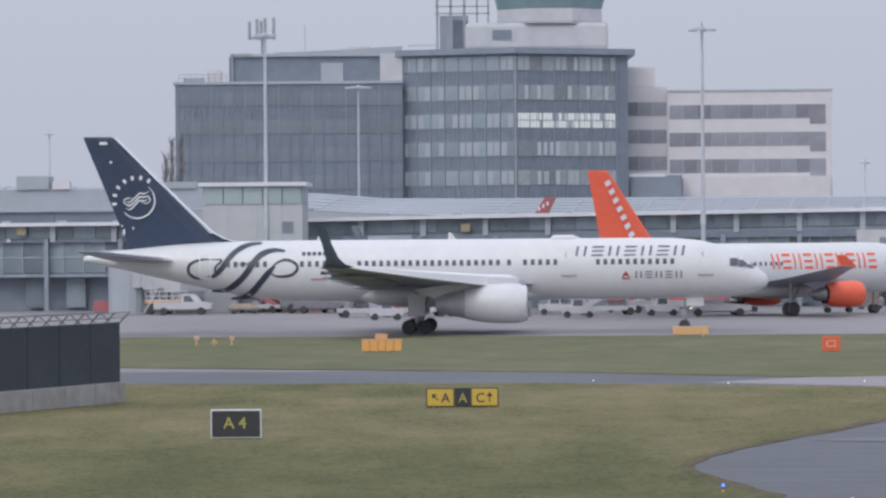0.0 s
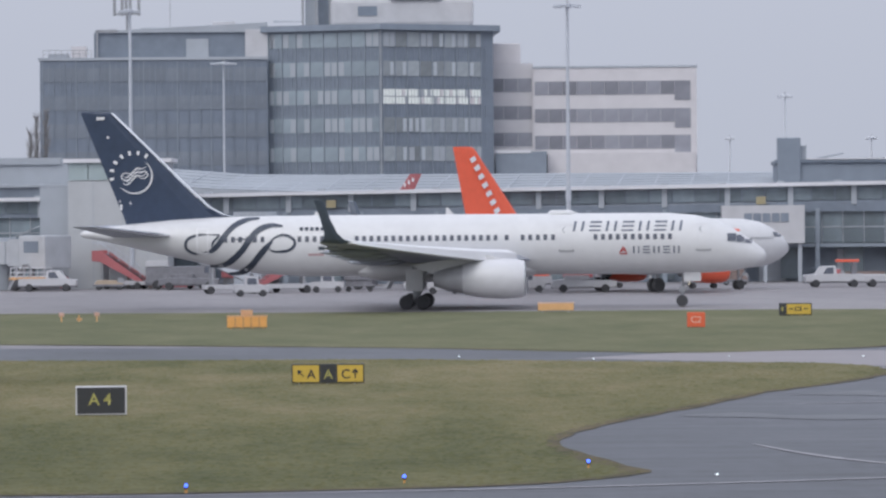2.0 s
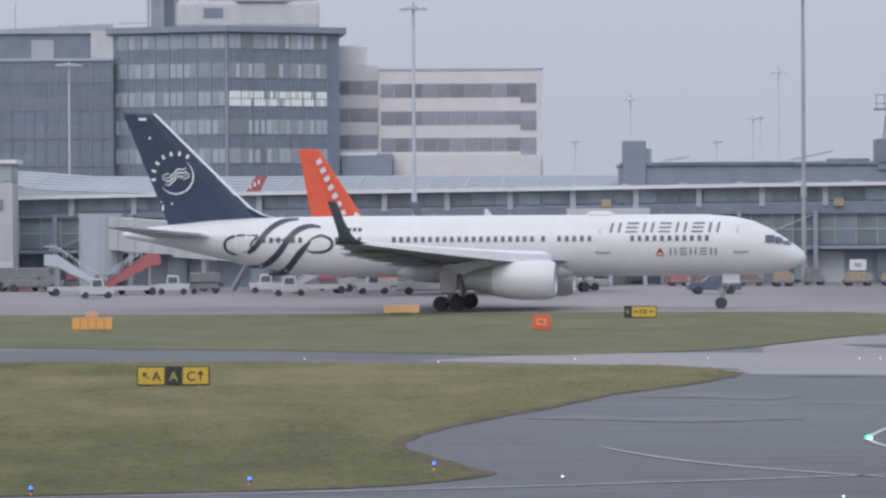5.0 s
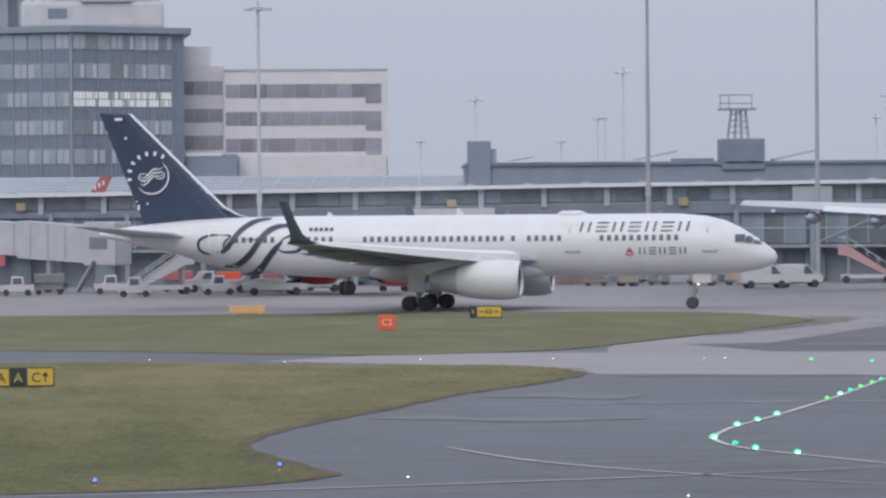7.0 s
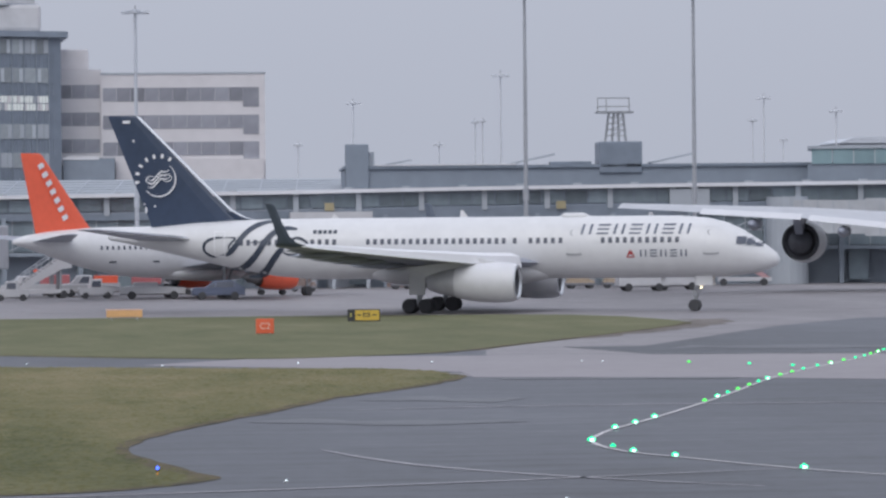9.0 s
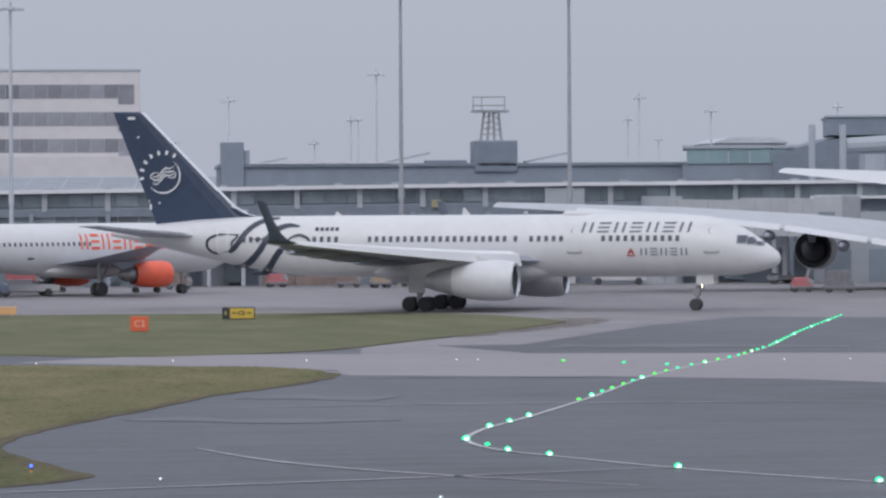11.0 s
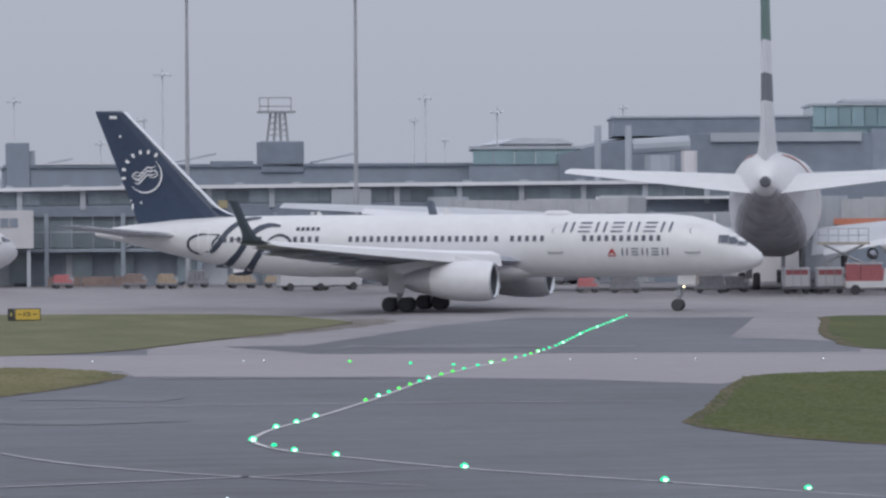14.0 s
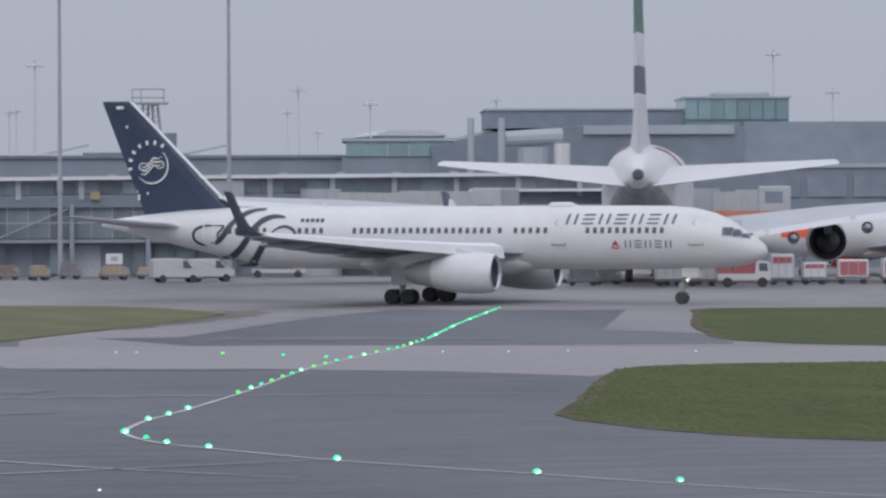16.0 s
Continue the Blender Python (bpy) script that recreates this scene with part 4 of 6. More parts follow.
groups = [(-13.1, 6, .51), (-8.0, 4, .52), (-4.05, 20, .502), (6.25, 1, .5), (7.35, 5, .52), (12.35, 11, .51)]
for x0, count, step in groups:
    for k in range(count):
        for place in (side, far_side):
            bm = patch(bmesh.new(), x0 + k * step - .13, x0 + k * step + .13, 4.66, 5.04, place, 1, 3)
            part("cabin_window", bm, PANE, fuselage)
for x in (10.35, 19.75):
    bm = bmesh.new()
    for u0, u1, v0, v1 in ((-.42, -.38, 3.8, 5.7), (.38, .42, 3.8, 5.7), (-.42, .42, 5.68, 5.72), (-.42, .42, 3.78, 3.82)):
        patch(bm, x + u0, x + u1, v0, v1, side, 1, 6)
    part("door_outline", bm, NACELLE, fuselage, "fine grey cabin door outline")
    part("door_sill", stroke(bmesh.new(), [(x - .5, 4.02), (x - .4, 3.9), (x + .4, 3.9), (x + .5, 4.02)], .11, side), STRUT, fuselage, "dark grey door sill mark")
    part("door_mark", stroke(bmesh.new(), [(x - .1, 5.55), (x - .25, 5.35), (x - .1, 5.12)], .08, side), STRUT, fuselage)
bm = bmesh.new()
for u0, u1, v0, v1 in ((-.42, -.33, 3.95, 5.6), (.33, .42, 3.95, 5.6), (-.42, .42, 5.54, 5.62), (-.42, .42, 3.92, 4.0)):
    patch(bm, -14.7 + u0, -14.7 + u1, v0, v1, HULL.side(.05), 1, 5)
part("door_outline", bm, DECAL_WHITE, fuselage, "white outline of the rear cabin door")
# cockpit glazing
for hand in (-1, 1):
    cock = HULL.side(0.02, hand)
    for u0, u1, v0, v1 in ((21.4, 22.02, 4.5, 5.02), (22.04, 22.58, 4.44, 4.9), (22.6, 23.12, 4.34, 4.62)):
        part("cockpit_window", patch(bmesh.new(), u0, u1, v0, v1, cock, 3, 3), PANE, fuselage, "dark cockpit window")
    part("cockpit_sill", stroke(bmesh.new(), [(21.3, 4.5), (22.1, 4.42), (23.1, 4.3)], .06, cock), STRUT, fuselage)
LETTER = material("grey_blue_lettering", (.13, .15, .20), .4)
# painted names as plain bars, and swirl ornament
letter_bars(fuselage, side, 10.75, 18.6, 5.24, 5.92, 7, LETTER, "grey-blue painted letter bars", slant=.14, fill=.72)
letter_bars(fuselage, side, 14.9, 18.35, 3.72, 4.2, 5, LETTER, "grey-blue painted letter bars", fill=.7)
bm = bmesh.new()
bm.faces.new([bm.verts.new(side(*q)) for q in ((13.95, 3.72), (14.25, 3.92), (14.22, 4.22))])
bm.faces.new([bm.verts.new(side(*q)) for q in ((14.55, 3.72), (14.28, 4.22), (14.25, 3.92))])
part("red_triangle", bm, RED, fuselage, "small red triangular emblem")
part("red_triangle", patch(bmesh.new(), 14.0, 14.5, 3.66, 3.74, side, 1, 1), RED, fuselage)


def swirl(points, width):
    part("swirl", stroke(bmesh.new(), points, width, side), SLATE, fuselage, "dark slate swirl ribbon")


def from_sheet(u, v):
    return ((u / 1.742 - 743) / 25.6, 7 - (380 + v / 1.742 - 412.5) * .0389)


S = from_sheet
swirl([S(812, 88), S(775, 92), S(740, 108), S(712, 135), S(690, 165), S(668, 186), S(645, 192)], .38)
swirl([S(645, 192), S(612, 194), S(588, 178), S(592, 152), S(625, 138), S(665, 137)], .2)
swirl([S(665, 137), S(690, 140), S(672, 160), S(668, 180)], .15)
swirl([S(885, 113), S(850, 110), S(815, 122), S(788, 148), S(762, 185), S(730, 215), S(695, 232), S(655, 234)], .42)
swirl([S(855, 158), S(838, 175), S(812, 205), S(785, 235), S(752, 254), S(712, 258)], .42)
swirl([S(838, 178), S(860, 190), S(900, 188), S(922, 172), S(918, 152), S(890, 140), S(862, 148), S(842, 166)], .2)
swirl([S(735, 152), S(770, 152), S(800, 162)], .1)
for k in range(5):
    part("registration_bar", patch(bmesh.new(), -8.0 + .36 * k, -7.75 + .36 * k, 5.42, 5.66, side, 1, 2), SLATE, fuselage)
part("flag_patch", patch(bmesh.new(), -6.7, -6.25, 4.12, 4.34, side, 1, 1), SLATE, fuselage)
part("flag_patch", patch(bmesh.new(), -7.4, -6.3, 3.72, 3.86, side, 1, 1), material("faded_red", (.5, .32, .33), .5), fuselage)
# roof fairing and aerials
bm = lathe(bmesh.new(), [(9.0, .02), (9.3, .3), (10.6, .32), (11.2, .02)], (0, 0, 0), seg=14)
for v in bm.verts:
    v.co = Vector((v.co.x, v.co.y * 1.6, 6.46 + v.co.z * .85))
part("radome_hump", bm, WHITE, fuselage, "white rooftop antenna hump", smooth=True)
part("aerial", prism(bmesh.new(), [(2.6, 6.46), (2.2, 6.95), (2.05, 6.95), (2.0, 6.46)], -.03, .03), WHITE, fuselage)
part("aerial", prism(bmesh.new(), [(-6.6, 6.46), (-6.9, 6.75), (-7.0, 6.75), (-7.1, 6.46)], -.03, .03), WHITE, fuselage)

# fin
bm = aerofoil(bmesh.new(), [(5.9, -13.3, -20.1, 0, .42), (6.5, -14.0, -20.3, 0, .42), (13.6, -21.05, -23.2, 0, .22), (13.74, -21.25, -23.2, 0, .1)], upright=True)
fin = part("fin", bm, NAVY, airliner, "navy-blue painted tail fin")
bm = aerofoil(bmesh.new(), [(6.0, -11.9, -13.6, 0, .2), (6.55, -13.3, -14.4, 0, .3), (7.0, -14.25, -14.9, 0, .4)], upright=True)
part("dorsal_fillet", bm, NAVY, fin)
bm = loft(bmesh.new(), [[(x + .10, 0, z), (x - .1, -.16, z), (x - .1, .16, z)] for x, z in ((-12.2, 6.3), (-13.4, 6.62), (-14.3, 7.1), (-15.6, 8.35), (-21.03, 13.68))])
part("leading_edge", bm, BARE, fin, "bright bare-metal fin leading edge")
on_fin = lambda u, v: (u, -.225, v)
cx, cz = -19.5, 9.32
ring = lambda a0, a1, r: [(cx + r * math.cos(radians(a)), cz + r * math.sin(radians(a))) for a in np.linspace(a0, a1, 14)]
part("ring_emblem", stroke(bmesh.new(), ring(50, -140, 1.22), .11, on_fin, 2), DECAL_WHITE, fin, "white ring arc emblem")
for k in range(3):
    o = .25 * (k - 1)
    part("wave_emblem", stroke(bmesh.new(), [(cx - .78, cz - .28 + o), (cx - .50, cz - .36 + o), (cx - .12, cz - .02 + o), (cx + .18, cz + .26 + o), (cx + .46, cz + .22 + o), (cx + .80, cz + .36 + o)], .10, on_fin, 4), DECAL_WHITE, fin, "white slanted wave emblem")
for s in (-1, 1):
    loop = [(cx + s * (.56 + .36 * math.cos(a)), cz + s * (.06 + .24 * math.sin(a))) for a in np.linspace(-2.4, 2.2, 12)]
    part("loop_emblem", stroke(bmesh.new(), loop, .075, on_fin, 2), DECAL_WHITE, fin, "white loop emblem")
for k in range(7):
    a = radians(188 - 21.5 * k)
    r0, r1, da = 1.44, 1.74, .06
    bm = bmesh.new()
    bm.faces.new([bm.verts.new(on_fin(cx + r * math.cos(a + s), cz + r * math.sin(a + s))) for r, s in ((r0, -da), (r0, da), (r1, da), (r1, -da))])
    part("lettering_bar", bm, DECAL_WHITE, fin)
for u, v, w, h in ((-21.4, 11.9, .16, .16), (-20.5, 6.95, .14, .4), (-19.85, 7.35, .12, .14), (-22.1, 13.2, .55, .2), (-20.6, 7.5, .1, .12)):
    bm = bmesh.new()
    patch(bm, u, u + w, v, v + h, on_fin, 1, 1)
    part("fin_marking", bm, DECAL_WHITE, fin)

for hand in (-1, 1):
    # tailplane
    bm = aerofoil(bmesh.new(), [(hand * .6, -16.2, -20.9, 5.05, .45), (hand * 1.4, -16.9, -21.2, 5.15, .4), (hand * 7.5, -21.2, -23.0, 5.82, .16), (hand * 7.65, -21.7, -23.0, 5.84, .06)])
    tp = part("tailplane", bm, WING_GREY, airliner, "grey tailplane half")
    bm = loft(bmesh.new(), [[(le + .06, hand * y, z - .02), (le - .3, hand * y, z + th), (le - .3, hand * y, z - th)] for y, le, z, th in ((1.4, -16.9, 5.16, .15), (7.5, -21.2, 5.82, .07))])
    part("leading_edge", bm, BARE, tp, "bright metal leading edge")
    # wing
    secs = [(1.2, 8.2, -3.7, 3.3, 1.1), (3.2, 6.9, -3.6, 3.42, .95), (6.5, 4.9, -3.5, 3.64, .74), (12.5, 1.0, -4.5, 4.1, .5), (19.0, -3.1, -5.6, 4.68, .26), (19.35, -3.5, -5.55, 4.76, .2)]
    wing = part("wing", aerofoil(bmesh.new(), [(hand * y, a, c, z, t) for y, a, c, z, t in secs]), WING_GREY, airliner, "grey swept wing")
    # slat: plain white stands in for sky glint on polished metal
    bm = loft(bmesh.new(), [[(le + .16, hand * y, z - .42 * t), (le + .02, hand * y, z + .40 * t), (le - .62, hand * y, z + .60 * t + .05), (le - .2, hand * y, z - .5 * t)] for y, le, _, z, t in secs[1:]])
    part("slat", bm, DECAL_WHITE, wing, "leading-edge slat with its metal glint painted white")
    for y0, y1 in ((2.2, 6.3), (6.9, 12.2), (12.6, 17.0)):
        q = []
        for y in (y0, y1):
            te = float(np.interp(y, [s[0] for s in secs], [s[2] for s in secs]))
            z = float(np.interp(y, [s[0] for s in secs], [s[3] for s in secs]))
            q.append([(te + .9, hand * y, z + .06), (te - .05, hand * y, z - .02), (te - .35, hand * y, z - .10), (te + .6, hand * y, z - .16)])
        part("flap", loft(bmesh.new(), q), WING_GREY, wing, "slightly lowered grey flap")
    for y in (4.6, 8.8, 11.8, 14.6):
        te = float(np.interp(y, [s[0] for s in secs], [s[2] for s in secs]))
        z = float(np.interp(y, [s[0] for s in secs], [s[3] for s in secs]))
        bm = lathe(bmesh.new(), [(-1.0, .02), (-.5, .15), (.8, .24), (2.2, .2), (3.0, .03)], (te, hand * y, z - .24), seg=10)
        part("flap_fairing", bm, WING_GREY, wing, "grey flap track fairing", smooth=True)
    rings = []
    for y, le, te, z, t, up in ((19.36, -3.5, -5.5, 4.76, .18, 0), (19.58, -4.0, -5.3, 4.95, .16, .5), (19.78, -4.4, -5.25, 5.35, .14, 1), (20.1, -4.8, -5.45, 6.2, .12, 1), (20.45, -5.2, -5.8, 7.35, .08, 1), (20.5, -5.4, -5.85, 7.48, .04, 1)):
        rings.append([(le, hand * y, z), ((le * 2 + te) / 3, hand * (y - t * up), z + t * (1 - up)), (te, hand * y, z), ((le * 2 + te) / 3, hand * (y + t * up * .6), z - t * .6 * (1 - up))])
    wl_ = part("winglet", loft(bmesh.new(), rings), WINGLET, airliner, "navy-blue blended winglet")
    # engine and pylon
    nacelle(airliner, 0, hand * 6.5, 2.12, [(3.35, 1.02), (3.9, 1.16), (4.8, 1.3), (6.0, 1.36), (7.0, 1.33), (7.5, 1.2)], NACELLE, core=[(1.35, .1), (1.4, .5), (2.2, .76), (3.2, .96), (3.9, .97)], label="pale grey turbofan engine cowl", core_mat=NOZZLE_GREY)
    bm = prism(bmesh.new(), [(6.8, 3.3), (5.0, 3.75), (1.2, 3.3), (-.2, 3.05), (1.8, 2.3), (4.2, 3.1)], hand * 6.5 - .2, hand * 6.5 + .2)
    part("pylon", bm, NACELLE, airliner, "pale grey engine pylon")
    # main gear
    leg = gear_leg(airliner, 0, hand * 3.66, 3.0, .62, .2, "main_gear_leg")
    part("bogie_beam", rodded((-.72, hand * 3.66, .52), (.72, hand * 3.66, .52), .12), STRUT, leg)
    part("gear_door", boxed(-.6, .55, hand * 4.1 - .04, hand * 4.1 + .04, 1.25, 2.75), WHITE, leg, "white main gear door")
    part("nav_lamp", rodded((-3.6, hand * 19.25, 4.75), (-3.5, hand * 19.3, 4.75), .05), DECAL_WHITE, wing)
WHEELS = []
for hand in (-1, 1):
    for x in (-.57, .57):
        for dy in (-.43, .43):
            WHEELS.append((wheel(airliner, x, hand * 3.66 + dy, .5, .36), x, hand * 3.66 + dy, .5))
for dy in (-.28, .28):
    WHEELS.append((wheel(airliner, 18.29, dy, .4, .26), 18.29, dy, .4))
leg = gear_leg(airliner, 18.29, 0, 2.6, .4, .13, "nose_gear_leg", lean=.15)
for hand in (-1, 1):
    part("nose_gear_door", boxed(18.4, 19.6, hand * .5 - .02, hand * .5 + .02, 1.75, 2.4), WHITE, leg, "white nose gear door")
    lamp = part("taxi_lamp", rodded((18.4, hand * .2, 1.62), (18.6, hand * .2, 1.62), .13), STRUT, leg, "taxi lamp housing")
    # hood added to block the lens glow except from well ahead
    part("added_hood", lathe(bmesh.new(), [(18.58, .135), (18.695, .135), (18.695, .125), (18.62, .125)], (0, hand * .2, 1.62), seg=14, cap=False), STRUT, lamp, "added hood that hides the lens from the side")
    part("lamp_lens", rodded((18.61, hand * .2, 1.62), (18.63, hand * .2, 1.62), .12), TAXI_LAMP, lamp, "lit warm lens")
part("steering_link", boxed(18.1, 18.5, -.16, .16, 1.0, 1.4), STRUT, leg)
part("drain_mast", boxed(16.0, 16.2, -.05, .05, 1.95, 2.35), WHITE, fuselage)

# -- the parked orange-and-white airliner --
ez = thing("parked_airliner", 26, 367, 0, 31, "parked white airliner with orange tail fin and orange engines", "aircraft")
EH = Hull([(16.1, 3.45, 3.3, .05), (15.9, 3.9, 2.9, .5), (15.2, 4.5, 2.45, 1.05), (14.2, 5.1, 2.05, 1.5), (13, 5.6, 1.82, 1.8), (11.5, 5.82, 1.74, 1.95), (9, 5.87, 1.73, 1.98), (-5, 5.87, 1.73, 1.98), (-8, 5.86, 1.98, 1.94), (-11, 5.8, 2.6, 1.72), (-14, 5.6, 3.5, 1.2), (-16.6, 5.25, 4.3, .6), (-17.6, 4.95, 4.55, .3)])
eb = part("fuselage", EH.body(32, 2), WHITE, ez, "glossy white fuselage", smooth=True)
es = EH.side(.03)
for hand in (-1, 1):
    letter_bars(eb, EH.side(.03, hand), -.5, 10.2, 3.75, 5.0, 10, ORANGE, "orange painted letter bars", fill=.76)
for k in range(10):
    part("cabin_window", patch(bmesh.new(), 10.9 + .26 * k, 11.0 + .26 * k, 4.1, 4.3, es, 1, 1), PANE, eb)
for k in range(22):
    part("cabin_window", patch(bmesh.new(), -10.6 + .52 * k, -10.4 + .52 * k, 4.05, 4.35, es, 1, 1), PANE, eb)
for u in (-9.6, -5.6):
    part("dark_mark", patch(bmesh.new(), u, u + .6, 3.0, 3.14, es, 1, 1), SLATE, eb)
part("cockpit_window", patch(bmesh.new(), 13.6, 14.9, 4.3, 4.7, es, 3, 2), PANE, eb)
ef = part("fin", aerofoil(bmesh.new(), [(5.4, -9.9, -15.6, 0, .4), (6.0, -10.6, -15.7, 0, .4), (11.6, -14.9, -16.9, 0, .2), (11.76, -15.2, -16.9, 0, .1)], upright=True), ORANGE, ez, "bright orange tail fin")
for k in range(7):
    u, v = -15.15 + .37 * k, 10.75 - .68 * k
    bm = bmesh.new()
    d = Vector((.42, 0, -.72)).normalized()
    n = Vector((d.z * -1, 0, d.x))
    p0 = Vector((u, -.22, v))
    bm.faces.new([bm.verts.new(p0 + d * a + n * c) for a, c in ((-.2, -.28), (.2, -.28), (.2, .26), (-.2, .26))])
    part("lettering_bar", bm, DECAL_WHITE, ef, "white painted letter bar")
for hand in (-1, 1):
    part("tailplane", aerofoil(bmesh.new(), [(hand * .6, -12.6, -16.3, 4.75, .4), (hand * 6.2, -15.7, -17.2, 5.3, .15)]), WING_GREY, ez)
    wg = part("wing", aerofoil(bmesh.new(), [(hand * 1.2, 5.8, -2.6, 2.5, 1.0), (hand * 6.0, 2.9, -2.3, 3.0, .6), (hand * 16.6, -2.9, -4.4, 4.1, .22)]), WING_GREY, ez, "grey swept wing")
    part("winglet", loft(bmesh.new(), [[(-2.9, hand * 16.6, 4.1), (-4.4, hand * 16.6, 4.1), (-4.0, hand * 16.5, 4.1)], [(-4.0, hand * 16.75, 4.95), (-4.8, hand * 16.75, 4.95), (-4.5, hand * 16.7, 4.95)]]), ORANGE, ez, "orange winglet")
    nacelle(ez, 0, hand * 5.75, 1.75, [(1.9, .78), (2.6, .98), (3.6, 1.08), (4.8, 1.08), (5.3, .98)], ORANGE, core=[(.4, .1), (.9, .3), (1.0, .5), (2.4, .72)], label="bright orange engine cowl")
    part("pylon", prism(bmesh.new(), [(4.6, 2.8), (3, 3.0), (-.2, 2.7), (1.2, 1.9), (2.6, 2.5)], hand * 5.75 - .18, hand * 5.75 + .18), WING_GREY, ez)
    gl = gear_leg(ez, 0, hand * 3.8, 2.7, .55, .18, "main_gear_leg")
    for dy in (-.35, .35):
        wheel(ez, 0, hand * 3.8 + dy, .57, .38)
    wheel(ez, 11.04, hand * .25, .4, .22)
gear_leg(ez, 11.04, 0, 2.0, .4, .11, "nose_gear_leg")
bm = lathe(bmesh.new(), [(-4.6, .05), (-3, .6), (2, .9), (5.5, .5), (6.4, .05)], (0, 0, 0), seg=18)
for v in bm.verts:
    v.co = Vector((v.co.x, v.co.y * 2.2, 2.1 + v.co.z * .9))
part("belly_fairing", bm, WHITE, ez, smooth=True)

KEEL_SHADE_PALE = material("pale_shade_grey", (.50, .50, .52), .5, vary=.2, grain=.8)
KEEL_SHADE_MID = material("middling_shade_grey", (.40, .40, .42), .5, vary=.2, grain=.8)
KEEL_SHADE = material("deep_shade_grey", (.31, .31, .33), .55, vary=.25, grain=.8)
FADED_RED = material("faded_red_line", (.50, .25, .24), .5, vary=.1)
# -- the parked double-deck airliner, tail towards the camera --
GIANT = thing("double_deck_airliner", 93, 334.3, 0, 73, "huge white double-deck airliner parked tail outwards", "aircraft")
GH = Hull([(-4.4, 9.0, 8.5, .25), (-3.2, 9.5, 7.9, .7), (0, 10.4, 6.6, 1.5), (5, 11.0, 5.0, 2.5), (11, 11.2, 3.7, 3.2), (18, 11.25, 2.9, 3.5), (26, 11.25, 2.8, 3.57), (48, 11.25, 2.8, 3.57), (54, 10.9, 2.9, 3.3), (59, 9.6, 3.4, 2.4), (62, 7.6, 4.4, 1.1), (63, 6.4, 5.4, .2)], .78)
gb = part("fuselage", GH.body(36, 2), WHITE, GIANT, "glossy white double-deck fuselage", smooth=True)
part("tail_exhaust", lathe(bmesh.new(), [(-4.75, .3), (-4.3, .42), (-3.9, .45)], (0, 0, 8.75), seg=14), DARK_HOLE, gb, "dark tail exhaust")
for hand in (-1, 1):
    gs = GH.side(.06, hand)

    # shade of the tail underside painted on in three greys, darker along the keel
    for reach, proud, mat, lab in ((1.0, .05, KEEL_SHADE_PALE, "tail underside with its shade painted grey"), (.86, .058, KEEL_SHADE_MID, "tail underside with its shade painted grey"), (.70, .066, KEEL_SHADE, "tail underside with its shade painted dark")):
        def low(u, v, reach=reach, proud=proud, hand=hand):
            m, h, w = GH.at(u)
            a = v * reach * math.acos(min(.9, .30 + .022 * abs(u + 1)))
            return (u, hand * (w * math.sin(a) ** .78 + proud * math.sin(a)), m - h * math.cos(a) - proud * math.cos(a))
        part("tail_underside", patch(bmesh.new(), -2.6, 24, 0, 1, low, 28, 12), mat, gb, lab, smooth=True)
    part("cheatline", stroke(bmesh.new(), [(6, 10.85), (10, 10.65), (14, 10.1), (18, 9.3), (22, 8.3), (26, 7.2)], .45, gs), FADED_RED, gb, "faded red cheatline")
bands = [(10.4, 13.6, WHITE, 12.0, -1.2), (13.6, 15.0, WHITE, 9.0, -1.9), (15.0, 17.1, SLATE, 7.2, -2.4), (17.1, 19.6, DECAL_WHITE, 5.5, -3.0), (19.6, 24.1, material("deep_green_paint", (.02, .13, .09), .4), 3.0, -4.0)]
for z0, z1, mat, le, te in bands:
    f = lambda z: (float(np.interp(z, [10.4, 24.1], [13, 0.6])), float(np.interp(z, [10.4, 24.1], [-0.4, -4.6])))
    thick = lambda z: float(np.interp(z, [10.4, 12, 15, 24.1], [2.3, 1.6, 1.15, .8]))
    cuts = [z0, (z0 + z1) / 2, z1]
    bm = aerofoil(bmesh.new(), [(z, *f(z), 0, thick(z)) for z in cuts], upright=True)
    part("fin", bm, mat, GIANT, {WHITE: "white tail fin panel", SLATE: "dark slate tail fin band", DECAL_WHITE: "white tail fin band"}.get(mat, "deep green tail fin top"))
